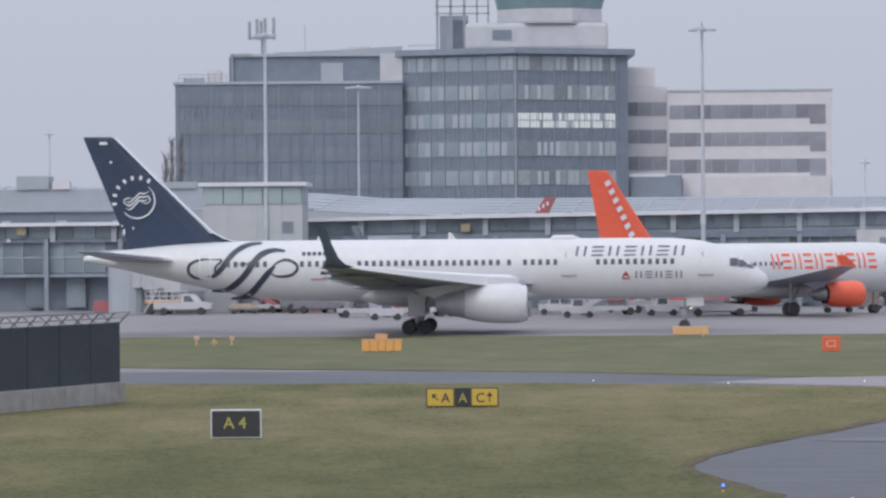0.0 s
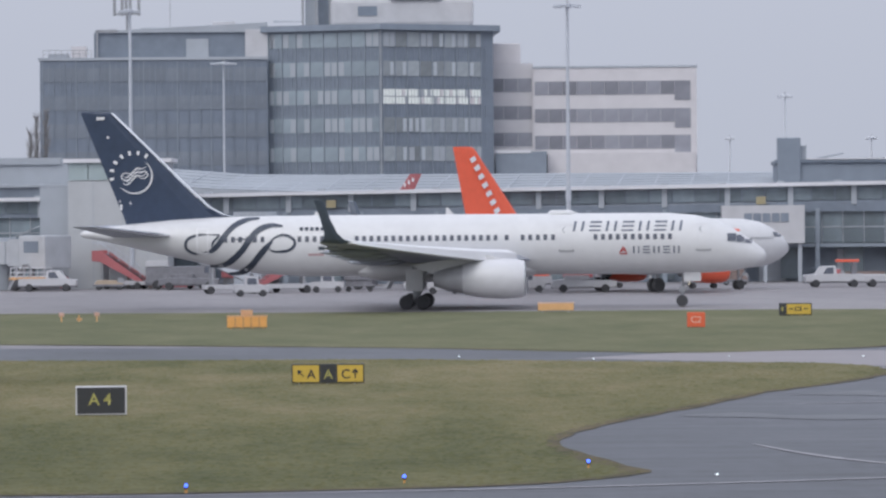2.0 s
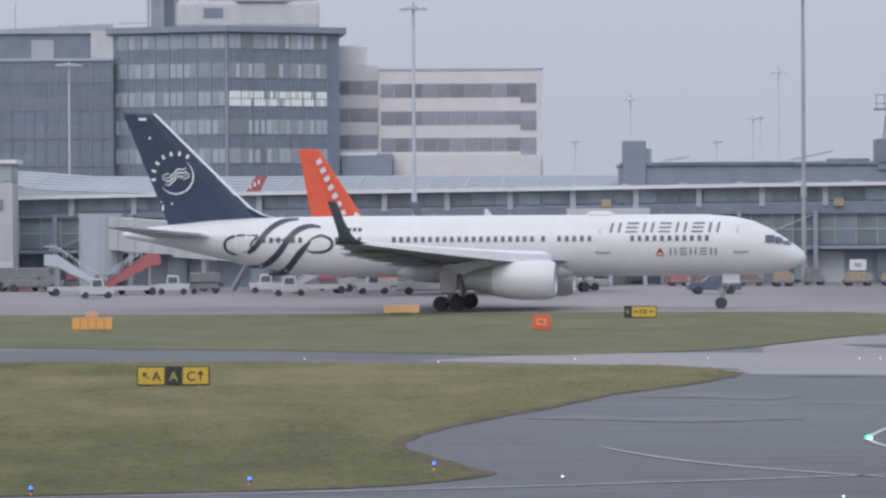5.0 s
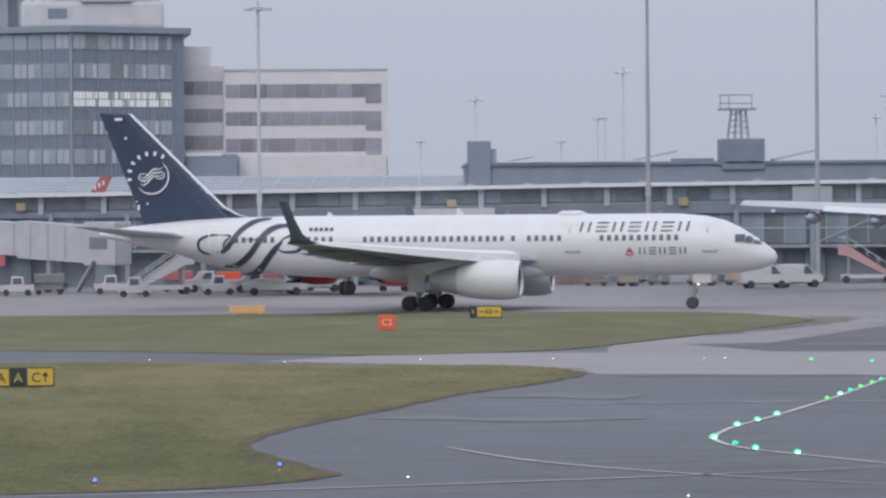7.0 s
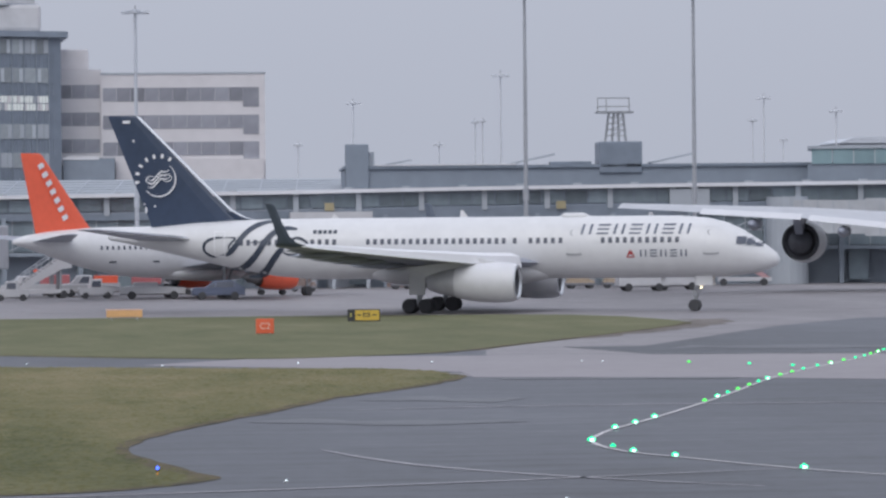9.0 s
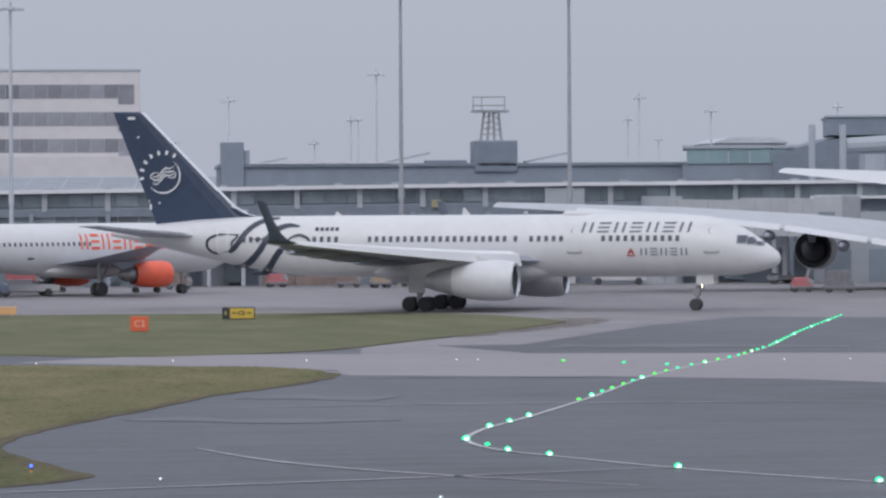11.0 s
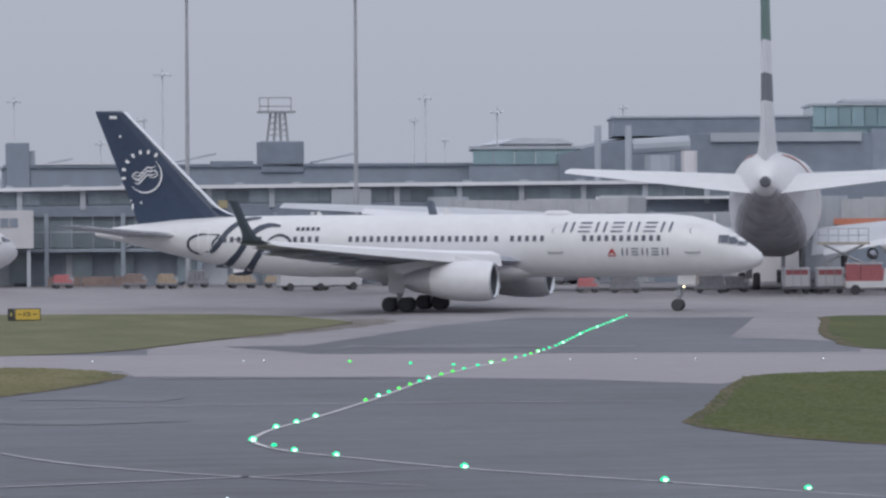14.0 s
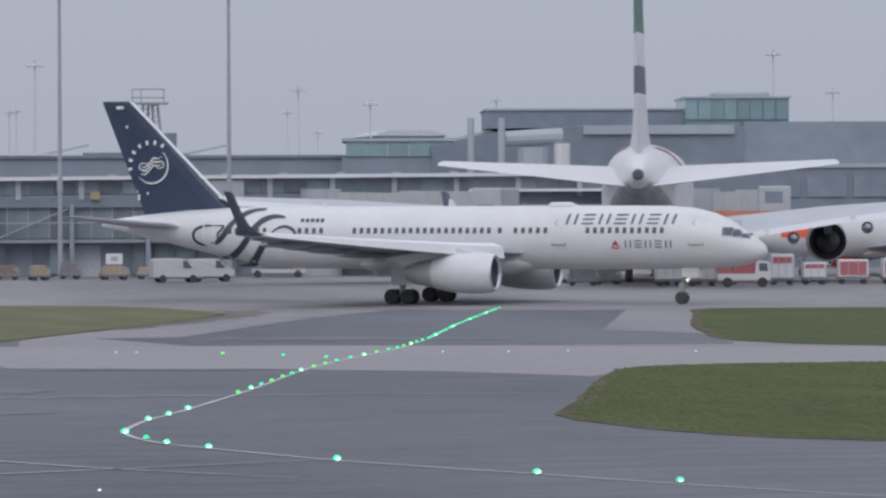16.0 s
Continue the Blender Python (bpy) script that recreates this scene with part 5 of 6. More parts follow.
for hand in (-1, 1):
    bm = aerofoil(bmesh.new(), [(hand * 1.0, 8.6, -1.5, 7.6, 1.8), (hand * 14.9, -1.0, -4.2, 9.45, .4), (hand * 15.2, -1.8, -4.2, 9.5, .15)])
    for v in bm.verts:
        v.co.z += max(0, v.co.x + 4.2) * .085
    part("tailplane", bm, WHITE, GIANT, "broad white tailplane half")
    secs = [(3.0, 46, 24.5, 2.8, 2.0), (10, 40, 24.0, 4.05, 1.6), (15, 36, 23.2, 4.9, 1.3), (25.7, 27, 19.0, 6.1, .8), (39.4, 17.2, 13.2, 7.0, .35)]
    bm = aerofoil(bmesh.new(), [(hand * y, a, c, z, t) for y, a, c, z, t in secs])
    for v in bm.verts:
        trail = float(np.interp(abs(v.co.y), [q[0] for q in secs], [q[2] for q in secs]))
        v.co.z += (v.co.x - trail) * .07
    gw = part("wing", bm, material("pale_wing_grey", (.48, .49, .52), .42, vary=.07, grain=.8), GIANT, "broad pale grey wing")
    # flap segments along the trailing edge, slightly drooped
    for y0, y1 in ((4, 9.6), (10.0, 16.6), (17.0, 24.6), (25.2, 33.0)):
        q = []
        for y in (y0, y1):
            te = float(np.interp(y, [k[0] for k in secs], [k[2] for k in secs]))
            z = float(np.interp(y, [k[0] for k in secs], [k[3] for k in secs]))
            q.append([(te + 1.6, hand * y, z + .34), (te - .1, hand * y, z + .06), (te - .5, hand * y, z - .12), (te + 1.4, hand * y, z - .05)])
        part("flap", loft(bmesh.new(), q), NACELLE, gw, "pale trailing-edge flap")
    for y in (8, 12, 18, 22, 29, 34):
        te = float(np.interp(y, [s[0] for s in secs], [s[2] for s in secs]))
        z = float(np.interp(y, [s[0] for s in secs], [s[3] for s in secs]))
        part("flap_fairing", lathe(bmesh.new(), [(-2.0, .02), (-1.0, .3), (1.5, .5), (4.5, .4), (6, .05)], (te, hand * y, z - .75), seg=12), WING_GREY, gw, "pale flap track fairing", smooth=True)
    for y, x, z in ((14.9, 32.5, 3.3), (25.7, 24.0, 4.1)):
        nacelle(GIANT, x, hand * y, z, [(0, 1.55), (1.5, 1.68), (3.5, 1.78), (5.2, 1.74), (6.2, 1.5)], WHITE, core=[(-2.2, .15), (-1.2, .5), (-.9, .85), (1.0, 1.25)], label="large white turbofan engine cowl", core_mat=DARK_HOLE)
        part("pylon", prism(bmesh.new(), [(x + 5.5, z + 1.5), (x + 3.5, z + 2.2), (x - 3.5, z + 1.95), (x - 1.5, z + .6), (x + 2, z + 1.5)], hand * y - .3, hand * y + .3), WING_GREY, GIANT)
    for gx, gy in ((33, 5.6), (28.5, 2.2)):
        gl = gear_leg(GIANT, gx, hand * gy, 3.6, .9, .3, "main_gear_leg")
        for dx in (-1.5, 0, 1.5):
            for dy in (-.6, .6):
                wheel(GIANT, gx + dx, hand * gy + dy, .7, .5)
gear_leg(GIANT, 57.5, 0, 3.2, .6, .2, "nose_gear_leg")
for hand in (-1, 1):
    wheel(GIANT, 57.5, hand * .4, .62, .4)


far_jet = copy_thing(ez, pose(131.5, 382, 0, 0, 0, 191.5))
for ob in [c for p in far_jet.children if p.name.startswith("fuselage") for c in p.children if c.name.startswith("lettering_bar")]:
    bpy.data.objects.remove(ob)
part("orange_panel", patch(bmesh.new(), 10.3, 14.2, 3.5, 5.0, EH.side(.04, 1), 4, 5), ORANGE, far_jet, "broad orange painted panel")


# ---- boarding bridges ----
def boarding_bridge(x, y, turn, length, z0, z1, drop, label, cab=True):
    """A tunnel on a column: local x runs from the rotunda to the cab, and the floor falls by drop."""
    b = thing("boarding_bridge", x, y, 0, turn, label, "boarding bridge", "passenger boarding bridges")
    def tunnel(a, c, grow, mat, name, lab=""):
        f = lambda u: -drop * u / length
        bm = loft(bmesh.new(), [[(u, -1.3 - grow, z0 + f(u) - grow), (u, 1.3 + grow, z0 + f(u) - grow), (u, 1.3 + grow, z1 + f(u) + grow), (u, -1.3 - grow, z1 + f(u) + grow)] for u in (a, c)])
        return part(name, bm, mat, b, lab)
    tunnel(0, length * .55, 0, BRIDGE_GREY, "tunnel", "weathered pale inner tunnel")
    tunnel(length * .5, length, .18, BRIDGE_GREY, "tunnel", "weathered pale outer tunnel")
    for u in np.arange(1, length - .5, 1.6):
        g = .02 if u < length * .5 else .2
        part("tunnel_rib", boxed(u, u + .1, -1.34 - g, -1.3 - g, z0 - drop * u / length, z1 - drop * u / length), CLAD_GREY, b)
    part("rotunda", rodded((-1.2, 0, 0), (-1.2, 0, z1 + .3), 1.9, seg=20), CLAD_GREY, b, "grey rotunda drum")
    if cab:
        zc = z0 - drop
        part("cab", boxed(length, length + 2.9, -1.9, 1.9, zc - .4, zc + (z1 - z0) + .5, bevel=.15), BRIDGE_GREY, b, "weathered pale bridge cab")
        part("cab_window", boxed(length + .6, length + 2.2, -1.94, -1.88, zc + 1.0, zc + 2.0), WINDOW_DARK, b)
    u = length * .72
    for s in (-1.0, 1.0):
        part("lift_column", boxed(u - .2, u + .2, s - .2, s + .2, .5, z0 - drop * .7), STRUT, b)
    part("bogie", boxed(u - .6, u + .6, -1.5, 1.5, .35, .75), VEHICLE_GREY, b)
    for s in (-1.3, 1.3):
        wheel(b, u, s, .5, .35)
    part("stair", loft(bmesh.new(), [[(length - .5, s, .1), (length + 1.2, s, z0 - drop), (length + 1.2, s, z0 - drop - .25), (length - .2, s, .1)] for s in (-2.9, -2.0)]), STRUT, b, "steel access stair")
    return b


boarding_bridge(-3.5, 391, -24, 12.5, 3.6, 6.4, .9, "off-white passenger boarding bridge with ribbed tunnel")
boarding_bridge(-26.6, 397.5, -35, 3.0, 2.3, 4.3, 0, "short off-white boarding bridge beside a grey building")
boarding_bridge(83, 402, -40, 15, 4.6, 7.6, .2, "large grey boarding bridge beside a double-deck airliner")
b = boarding_bridge(116.2, 393.2, -17, 4.2, 5.5, 7.5, 0, "off-white boarding bridge with orange band at the far stand")
part("orange_band", boxed(-.5, 6.9, -1.98, -1.92, 5.2, 5.75), material("faded_orange_panel", (.60, .22, .14), .5, vary=.2), b, "orange painted side band")

b = building("gate_house", 37, 404, -4, "white gate house with a row of dark windows on stilts")
part("wall", boxed(0, 7.4, 0, 6, 3.5, 6.9), PLANT_PALE, b, "white panelled wall")
for k in range(5):
    part("window", boxed(2.0 + .82 * k, 2.7 + .82 * k, -.06, .1, 5.4, 6.2), WINDOW_DARK, b)
for x in (.4, 3.7, 6.8):
    part("stilt", boxed(x, x + .35, .3, .65, 0, 3.5), CLAD_GREY, b)
b = building("equipment_store", 96, 402, -14, "grey equipment store with service doors")
part("wall", boxed(0, 12, 0, 6, 0, 6.4), CLAD_GREY, b)
part("wall", boxed(12, 20, 1, 6, 0, 7.6), CLAD_WHITE, b)
part("door", boxed(1, 3.4, -.06, .1, 0, 3), WINDOW_DARK, b)
part("door", boxed(5, 7.0, -.06, .1, 0, 3), CLAD_DARK, b)
part("pipe", rodded((10.5, -.3, 0), (10.5, -.3, 6.2), .18), FASCIA, b)
part("roof", boxed(-.3, 20.3, -.3, 6.2, 7.6, 7.85), FASCIA, b)


# ---- ground vehicles ----
def vehicle(name, x, y, turn, outline, width, mat, wheels, glass, label, category, r=.34, group="", raised=()):
    """A side outline in x and z with rounded shoulders, side windows and wheels; nose towards +x."""
    v = thing(name, x, y, 0, turn, label, category, group)
    w = width / 2
    bm = bmesh.new()
    cz = sum(z for _, z in outline) / len(outline)
    top = max(z for _, z in outline)
    rings = []
    for s, shrink in ((-1, .10), (-.93, 0), (.93, 0), (1, .10)):
        rings.append([(px - (0 if z < cz else shrink * .4 * (1 if px > 0 else -1)), s * w * (1 - .12 * max(0, (z - 1.0) / max(top - 1.0, .4)) * (top > 1.3)), z - (shrink * .5 if z > cz else -shrink * .5)) for px, z in outline])
    body = part("body", loft(bm, rings), mat, v)
    for (a, c, z0, z1, lean) in glass:
        for s in (-1, 1):
            bm = bmesh.new()
            yw = lambda z: s * (w * (1 - .12 * max(0, (z - 1.0) / max(top - 1.0, .4)) * (top > 1.3)) + .012)
            bm.faces.new([bm.verts.new(q) for q in ((a, yw(z0), z0), (c, yw(z0), z0), (c - lean, yw(z1), z1), (a, yw(z1), z1))])
            part("side_window", bm, PANE, body)
    for px in wheels:
        for s in (-1, 1):
            wheel(v, px, s * (w - .1), r, .24)
    for args, m2, nm in raised:
        part(nm, boxed(*args, bevel=.04), m2, v)
    for s in (-1, 1):
        xm = max(px for px, _ in outline)
        part("headlamp", boxed(xm - .1, xm - .02, s * w * .7 - .14, s * w * .7 + .14, .72, .9), DECAL_WHITE, body)
    part("bumper", boxed(min(px for px, _ in outline) - .04, max(px for px, _ in outline) + .05, -w * .9, w * .9, .34, .46), VEHICLE_GREY, body)
    return v


VAN = [(-2.5, .42), (2.5, .42), (2.55, .95), (2.3, 1.1), (1.55, 1.25), (.85, 1.95), (.5, 2.02), (-2.4, 2.02), (-2.52, 1.8)]
CAR = [(-2.1, .35), (2.05, .35), (2.1, .75), (1.85, .92), (.95, 1.0), (.3, 1.5), (-1.1, 1.55), (-1.95, 1.05), (-2.15, .9)]
PICKUP = [(-2.5, .45), (2.45, .45), (2.5, .95), (1.6, 1.1), (1.1, 1.75), (-.1, 1.78), (-.15, 1.05), (-2.5, 1.05)]
TUG = [(-1.35, .3), (1.35, .3), (1.4, .82), (.6, .9), (.5, 1.55), (-.45, 1.6), (-.5, .85), (-1.38, .8)]
LOW = [(-2.6, .4), (2.6, .4), (2.65, .95), (1.8, 1.05), (-1.2, 1.0), (-2.65, .9)]
vehicle("van", 64.1, 376, 2, [(x * .84, z) for x, z in VAN], 1.95, VAN_WHITE, (-1.3, 1.3), [(.45, 1.26, 1.2, 1.85, .5)], "plain white panel van parked on the apron", "van", group="vans")
vehicle("van", 67.6, 379, 0, [(x * .76, z * .96) for x, z in VAN], 1.9, VAN_WHITE, (-1.2, 1.2), [(.3, 1.15, 1.15, 1.8, .5)], "white short van parked behind another", "van", group="vans")
moving_car = vehicle("car", 70, 360, 180, CAR, 1.8, VEHICLE_BLUE, (-1.3, 1.3), [(-1.2, .2, 1.0, 1.42, .1), (.3, .85, 1.0, 1.36, .4)], "dark blue hatchback car driving along the apron", "car")
vehicle("pickup", 18.0, 382, 180, PICKUP, 1.85, VAN_WHITE, (-1.6, 1.6), [(.1, 1.0, 1.12, 1.65, .35)], "white pickup with orange load", "pickup truck", raised=[((-2.3, -.3, -.7, .7, 1.0, 1.7), ORANGE, "load")])
moving_pickup = vehicle("pickup", 52.5, 379, 180, PICKUP, 1.85, VAN_WHITE, (-1.6, 1.6), [(.1, 1.0, 1.12, 1.65, .35)], "white service pickup with orange beacon bar, driving", "pickup truck", raised=[((-1.9, -1.5, -.5, .5, 1.05, 2.1), VEHICLE_GREY, "rack"), ((-2.1, -.2, -.5, .5, 2.1, 2.3), ORANGE, "beacon_bar")])
moving_tug = vehicle("tug", 57.2, 379, 180, LOW, 1.7, VAN_WHITE, (-1.5, 1.5), [], "low white tractor following a pickup", "airport tug", group="airport tugs")
tug_group = "airport tugs"
for x, y, turn, lab in ((9.3, 377, 178, "white baggage tractor with open cab"), (17.9, 370, 182, "white aircraft tug beside mobile stairs"), (-4.6, 360.5, 5, "small white tractor on the apron"), (1.5, 374, 0, "grey-white baggage tractor on the apron"), (10.9, 364.5, 176, "white tractor with low bonnet")):
    vehicle("tug", x, y, turn, TUG, 1.4, VAN_WHITE, (-.9, .9), [(-.35, .42, .95, 1.45, .06)], lab, "airport tug", group=tug_group, r=.28)
for x, y, mat, lab in ((22.3, 366.2, VAN_WHITE, "low white flatbed loader"), (-10.4, 393.5, VEHICLE_GREY, "low grey equipment trailer")):
    vehicle("flatbed", x, y, 178, LOW, 2.0, mat, (-1.7, 1.7), [], lab, "flatbed", raised=[((-.4, 1.6, -.8, .8, 1.0, 1.35), mat, "deck")])
# white service truck with a lattice platform
v = vehicle("service_truck", -22.5, 391, 0, PICKUP, 2.2, VAN_WHITE, (-1.6, 1.6), [(.1, 1.0, 1.12, 1.65, .35)], "white service truck carrying a folded lattice platform", "truck")
for z in (1.25, 1.6, 2.0):
    part("platform_rail", boxed(-3.2, .4, -1.0, -.94, z, z + .08), FASCIA, v)
for k in range(7):
    part("platform_post", boxed(-3.2 + .58 * k, -3.13 + .58 * k, -1.0, -.94, 1.0, 2.06), FASCIA, v)
part("platform", boxed(-3.3, .5, -1.0, 1.0, 1.0, 1.2), PALE_ORANGE, v)
v = vehicle("box_truck", -11.2, 395, 0, [(-3, .5), (3, .5), (3.05, 1.2), (2.9, 2.1), (1.9, 2.3), (1.85, 2.0), (-3, 2.0)], 2.3, VEHICLE_GREY, (-2, 2.0), [(2.1, 2.75, 1.4, 2.0, .1)], "dark truck with white cab parked by the terminal", "truck", r=.42, raised=[((-3, -1.0, -1.1, 1.1, 2.0, 2.5), VAN_WHITE, "load_box")])


def mobile_stairs(x, y, turn, mat, label):
    s = thing("mobile_stairs", x, y, 0, turn, label, "boarding stairs", "mobile stairs")
    part("chassis", boxed(-2.6, 2.2, -.9, .9, .4, .75), VAN_WHITE, s)
    for side_y in (-.85, .85):
        part("side_panel", prism(bmesh.new(), [(-2.5, .7), (1.6, 3.4), (2.4, 3.4), (2.4, 2.5), (1.6, 2.4), (-1.8, .7)], side_y - .05, side_y + .05), mat, s, "sloping side panel")
        part("handrail", prism(bmesh.new(), [(-2.5, 1.4), (1.6, 4.1), (2.4, 4.1), (2.4, 4.02), (1.6, 4.02), (-2.4, 1.4)], side_y - .03, side_y + .03), GALVANISED, s)
        for k in range(5):
            u = -2.2 + k
            part("rail_post", boxed(u, u + .06, side_y - .03, side_y + .03, .9 + .66 * (u + 2.5), 1.45 + .66 * (u + 2.5)), GALVANISED, s)
    for k in range(12):
        part("step", boxed(-2.3 + .32 * k, -1.95 + .32 * k, -.8, .8, .72 + .21 * k, .78 + .21 * k), VEHICLE_GREY, s)
    part("strut", boxed(1.4, 1.6, -.7, .7, .7, 2.4), STRUT, s)
    for px in (-1.9, 1.7):
        for sy in (-.8, .8):
            wheel(s, px, sy, .34, .22)
    return s


mobile_stairs(13.6, 374, 10, VAN_WHITE, "white mobile boarding stairs on the apron")
mobile_stairs(-6.5, 372, 190, material("pale_blue_panel", (.52, .55, .59), .45), "pale blue mobile boarding stairs")
mobile_stairs(-2.0, 374, 12, RED_DULL, "red mobile conveyor stairs parked")
mobile_stairs(-16.5, 398, 160, RED_DULL, "red mobile steps under the pier")
mobile_stairs(76.9, 397.5, 170, material("faded_pink_panel", (.50, .30, .31), .5), "faded red mobile steps beside a grey boarding bridge")


def baggage_cart(x, y, turn, mat, label):
    c = thing("baggage_cart", x, y, 0, turn, label, "baggage cart", "baggage carts")
    part("deck", boxed(-1.3, 1.3, -.75, .75, .45, .6), VEHICLE_GREY, c)
    part("cover", boxed(-1.25, 1.25, -.72, .72, .95, 1.75, bevel=.08), mat, c, "fabric cover")
    part("load", boxed(-1.1, 1.1, -.6, .6, .6, .95), VEHICLE_GREY, c)
    part("tow_bar", boxed(1.3, 2.1, -.05, .05, .4, .5), STRUT, c)
    for px in (-.9, .9):
        for sy in (-.62, .62):
            wheel(c, px, sy, .22, .16)
    return c


for x, y, mat, lab in ((-9.5, 396, VAN_WHITE, "white covered baggage cart"), (-6.4, 396.5, RED_DULL, "red covered baggage cart"), (-3.6, 376, VEHICLE_GREY, "grey baggage cart on the apron"), (4.2, 376.5, VEHICLE_GREY, "empty grey baggage cart"), (15.2, 386, RED_DULL, "red baggage cart behind mobile stairs"),
                       (22.8, 383, RED_DULL, "red covered baggage cart"), (25.5, 384, VAN_WHITE, "pale covered baggage cart"), (33, 378, RED_DULL, "red baggage cart by a parked airliner"), (106.5, 352, RED_DULL, "red cargo cart under a wing"), (99.5, 347, VEHICLE_GREY, "dark cargo dolly by a bogie")):
    baggage_cart(x, y, (x * 7) % 13 - 6, mat, lab)


def container_dolly(x, y, turn, w, h, red, label):
    """A closed cargo container with ribbed sides on a low four-wheeled dolly."""
    c = thing("container_dolly", x, y, 0, turn, label, "cargo dolly", "cargo container dollies")
    part("deck", boxed(-w / 2, w / 2, -.85, .85, .38, .55), VEHICLE_GREY, c)
    box_part = part("container", boxed(-w / 2 + .05, w / 2 - .05, -.8, .8, .58, .58 + h, bevel=.06), WHITE, c, "white cargo container")
    part("red_panel", boxed(-w / 2 + .25, w / 2 - .25, -.83, -.79, .58 + h * (.62 if red < 1 else .1), .58 + h * .88), RED_DULL, box_part, "faded red painted panel")
    for k in range(4):
        part("rib", boxed(-w / 2 + .1 + k * (w - .25) / 3, -w / 2 + .15 + k * (w - .25) / 3, -.84, -.79, .6, .55 + h), CLAD_GREY, box_part)
    part("tow_bar", boxed(w / 2, w / 2 + .6, -.05, .05, .4, .48), STRUT, c)
    for px in (-w * .33, w * .33):
        for sy in (-.7, .7):
            wheel(c, px, sy, .22, .16)
    return c


for x, y, w, h, red, lab in ((97.8, 343.0, 2.2, 1.5, 0, "white cargo container with red panel on dolly"), (100.3, 342.2, 2.3, 1.5, 0, "white cargo container with red panel on dolly"), (107.4, 344, 2.0, 1.9, 0, "tall white cargo container on dolly"), (110.4, 345, 2.0, 1.2, 0, "low white cargo container on dolly"), (114.0, 346, 2.6, 1.4, 1, "red-sided cargo container on dolly"), (117.4, 345, 2.6, 1.5, 1, "red-sided cargo container on dolly")):
    container_dolly(x, y, -18 + (x * 5) % 7, w, h, red, lab)
vehicle("box_truck", 102.6, 338.2, -16, [(-2.1, .5), (2.0, .5), (2.05, 1.1), (1.9, 1.95), (.95, 2.05), (.8, 1.0), (-2.1, 1.0)], 2.0, WHITE, (-1.35, 1.35), [(1.1, 1.8, 1.25, 1.85, .08)], "white cab truck with red load box", "truck", r=.4,
        raised=[((-2.1, -1.0, -.95, .95, 1.0, 2.35), RED_DULL, "load_box"), ((-.96, .7, -.95, .95, 1.0, 2.3), RED_DULL, "load_box"), ((-2.15, .75, -.9, .9, 2.36, 2.46), CLAD_WHITE, "load_roof")])


def high_loader(x, y, turn, label):
    """A scissor-lift cargo loader, raised."""
    c = thing("high_loader", x, y, 0, turn, label, "cargo loader")
    part("chassis", boxed(-2.0, 2.0, -.95, .95, .35, .8, bevel=.05), LOADER, c)
    for s in (-.8, .8):
        for a, d in ((-1.6, 1.6), (1.6, -1.6)):
            part("scissor_arm", rodded((a, s, .8), (d, s, 2.3), .09, seg=8), STRUT, c)
            part("scissor_arm", rodded((a, s, 2.3), (d, s, 3.8), .09, seg=8), STRUT, c)
    part("platform", boxed(-2.1, 2.1, -1.0, 1.0, 3.8, 4.0), LOADER, c, "steel platform")
    for s in (-.95, .95):
        for k in range(6):
            part("rail_post", boxed(-2.05 + .8 * k, -1.98 + .8 * k, s - .03, s + .03, 4.0, 5.1), GALVANISED, c)
        for z in (4.5, 5.05):
            part("rail", boxed(-2.05, 2.05, s - .03, s + .03, z, z + .07), GALVANISED, c)
    for px in (-1.4, 1.4):
        for sy in (-.85, .85):
            wheel(c, px, sy, .34, .25)
    return c


LOADER = material("beige_loader_paint", (.50, .45, .38), .5, vary=.15)
high_loader(103.1, 347.8, -16, "beige scissor-lift cargo loader raised beside a fuselage")
b = thing("barrier", 45.5, 402.6, 0, -5, "low brown barrier along the terminal", "barrier")
for k in range(3):
    part("panel", boxed(3.0 * k, 3.0 * k + 2.9, -.15, .15, .1, .95), BROWN, b, "brown barrier panel")
    part("foot", boxed(3.0 * k + .3, 3.0 * k + .6, -.4, .4, 0, .12), VEHICLE_GREY, b)


def stored_equipment(x, y, turn, w, h, mat, label, board=False):
    """A low wheeled chassis with a hopper, side ribs and a hose drum, some with a pale board on posts."""
    e = thing("ground_equipment", x, y, 0, turn, label, "ground equipment", "stored ground equipment")
    part("chassis", boxed(-w / 2, w / 2, -.7, .7, .3, .5, bevel=.03), VEHICLE_GREY, e)
    part("hopper", loft(bmesh.new(), [[(-w * .46, -.66, .5), (w * .46, -.66, .5), (w * .46, .66, .5), (-w * .46, .66, .5)], [(-w * .38, -.5, .5 + h), (w * .3, -.5, .5 + h), (w * .3, .5, .5 + h), (-w * .38, .5, .5 + h)]]), mat, e)
    part("hose_drum", rodded((w * .36, -.6, .8), (w * .36, .6, .8), .3, seg=14), STRUT, e, "grey hose drum")
    for k in range(4):
        part("rib", boxed(-w * .36 + k * w * .2, -w * .36 + k * w * .2 + .06, -.70, -.62, .5, .5 + h * .8), mat, e)
    for px in (-w * .32, w * .32):
        for sy in (-.6, .6):
            wheel(e, px, sy, .26, .18)
    if board:
        for px in (-.5, .5):
            part("board_post", boxed(px - .04, px + .04, -.04, .04, .5, 2.2), STRUT, e)
        part("board", boxed(-.75, .75, -.09, -.03, 1.35, 2.3, bevel=.02), FASCIA, e, "plain white board on posts")
        part("board_mark", boxed(-.3, .3, -.11, -.085, 1.65, 2.0), CLAD_GREY, e)
    return e


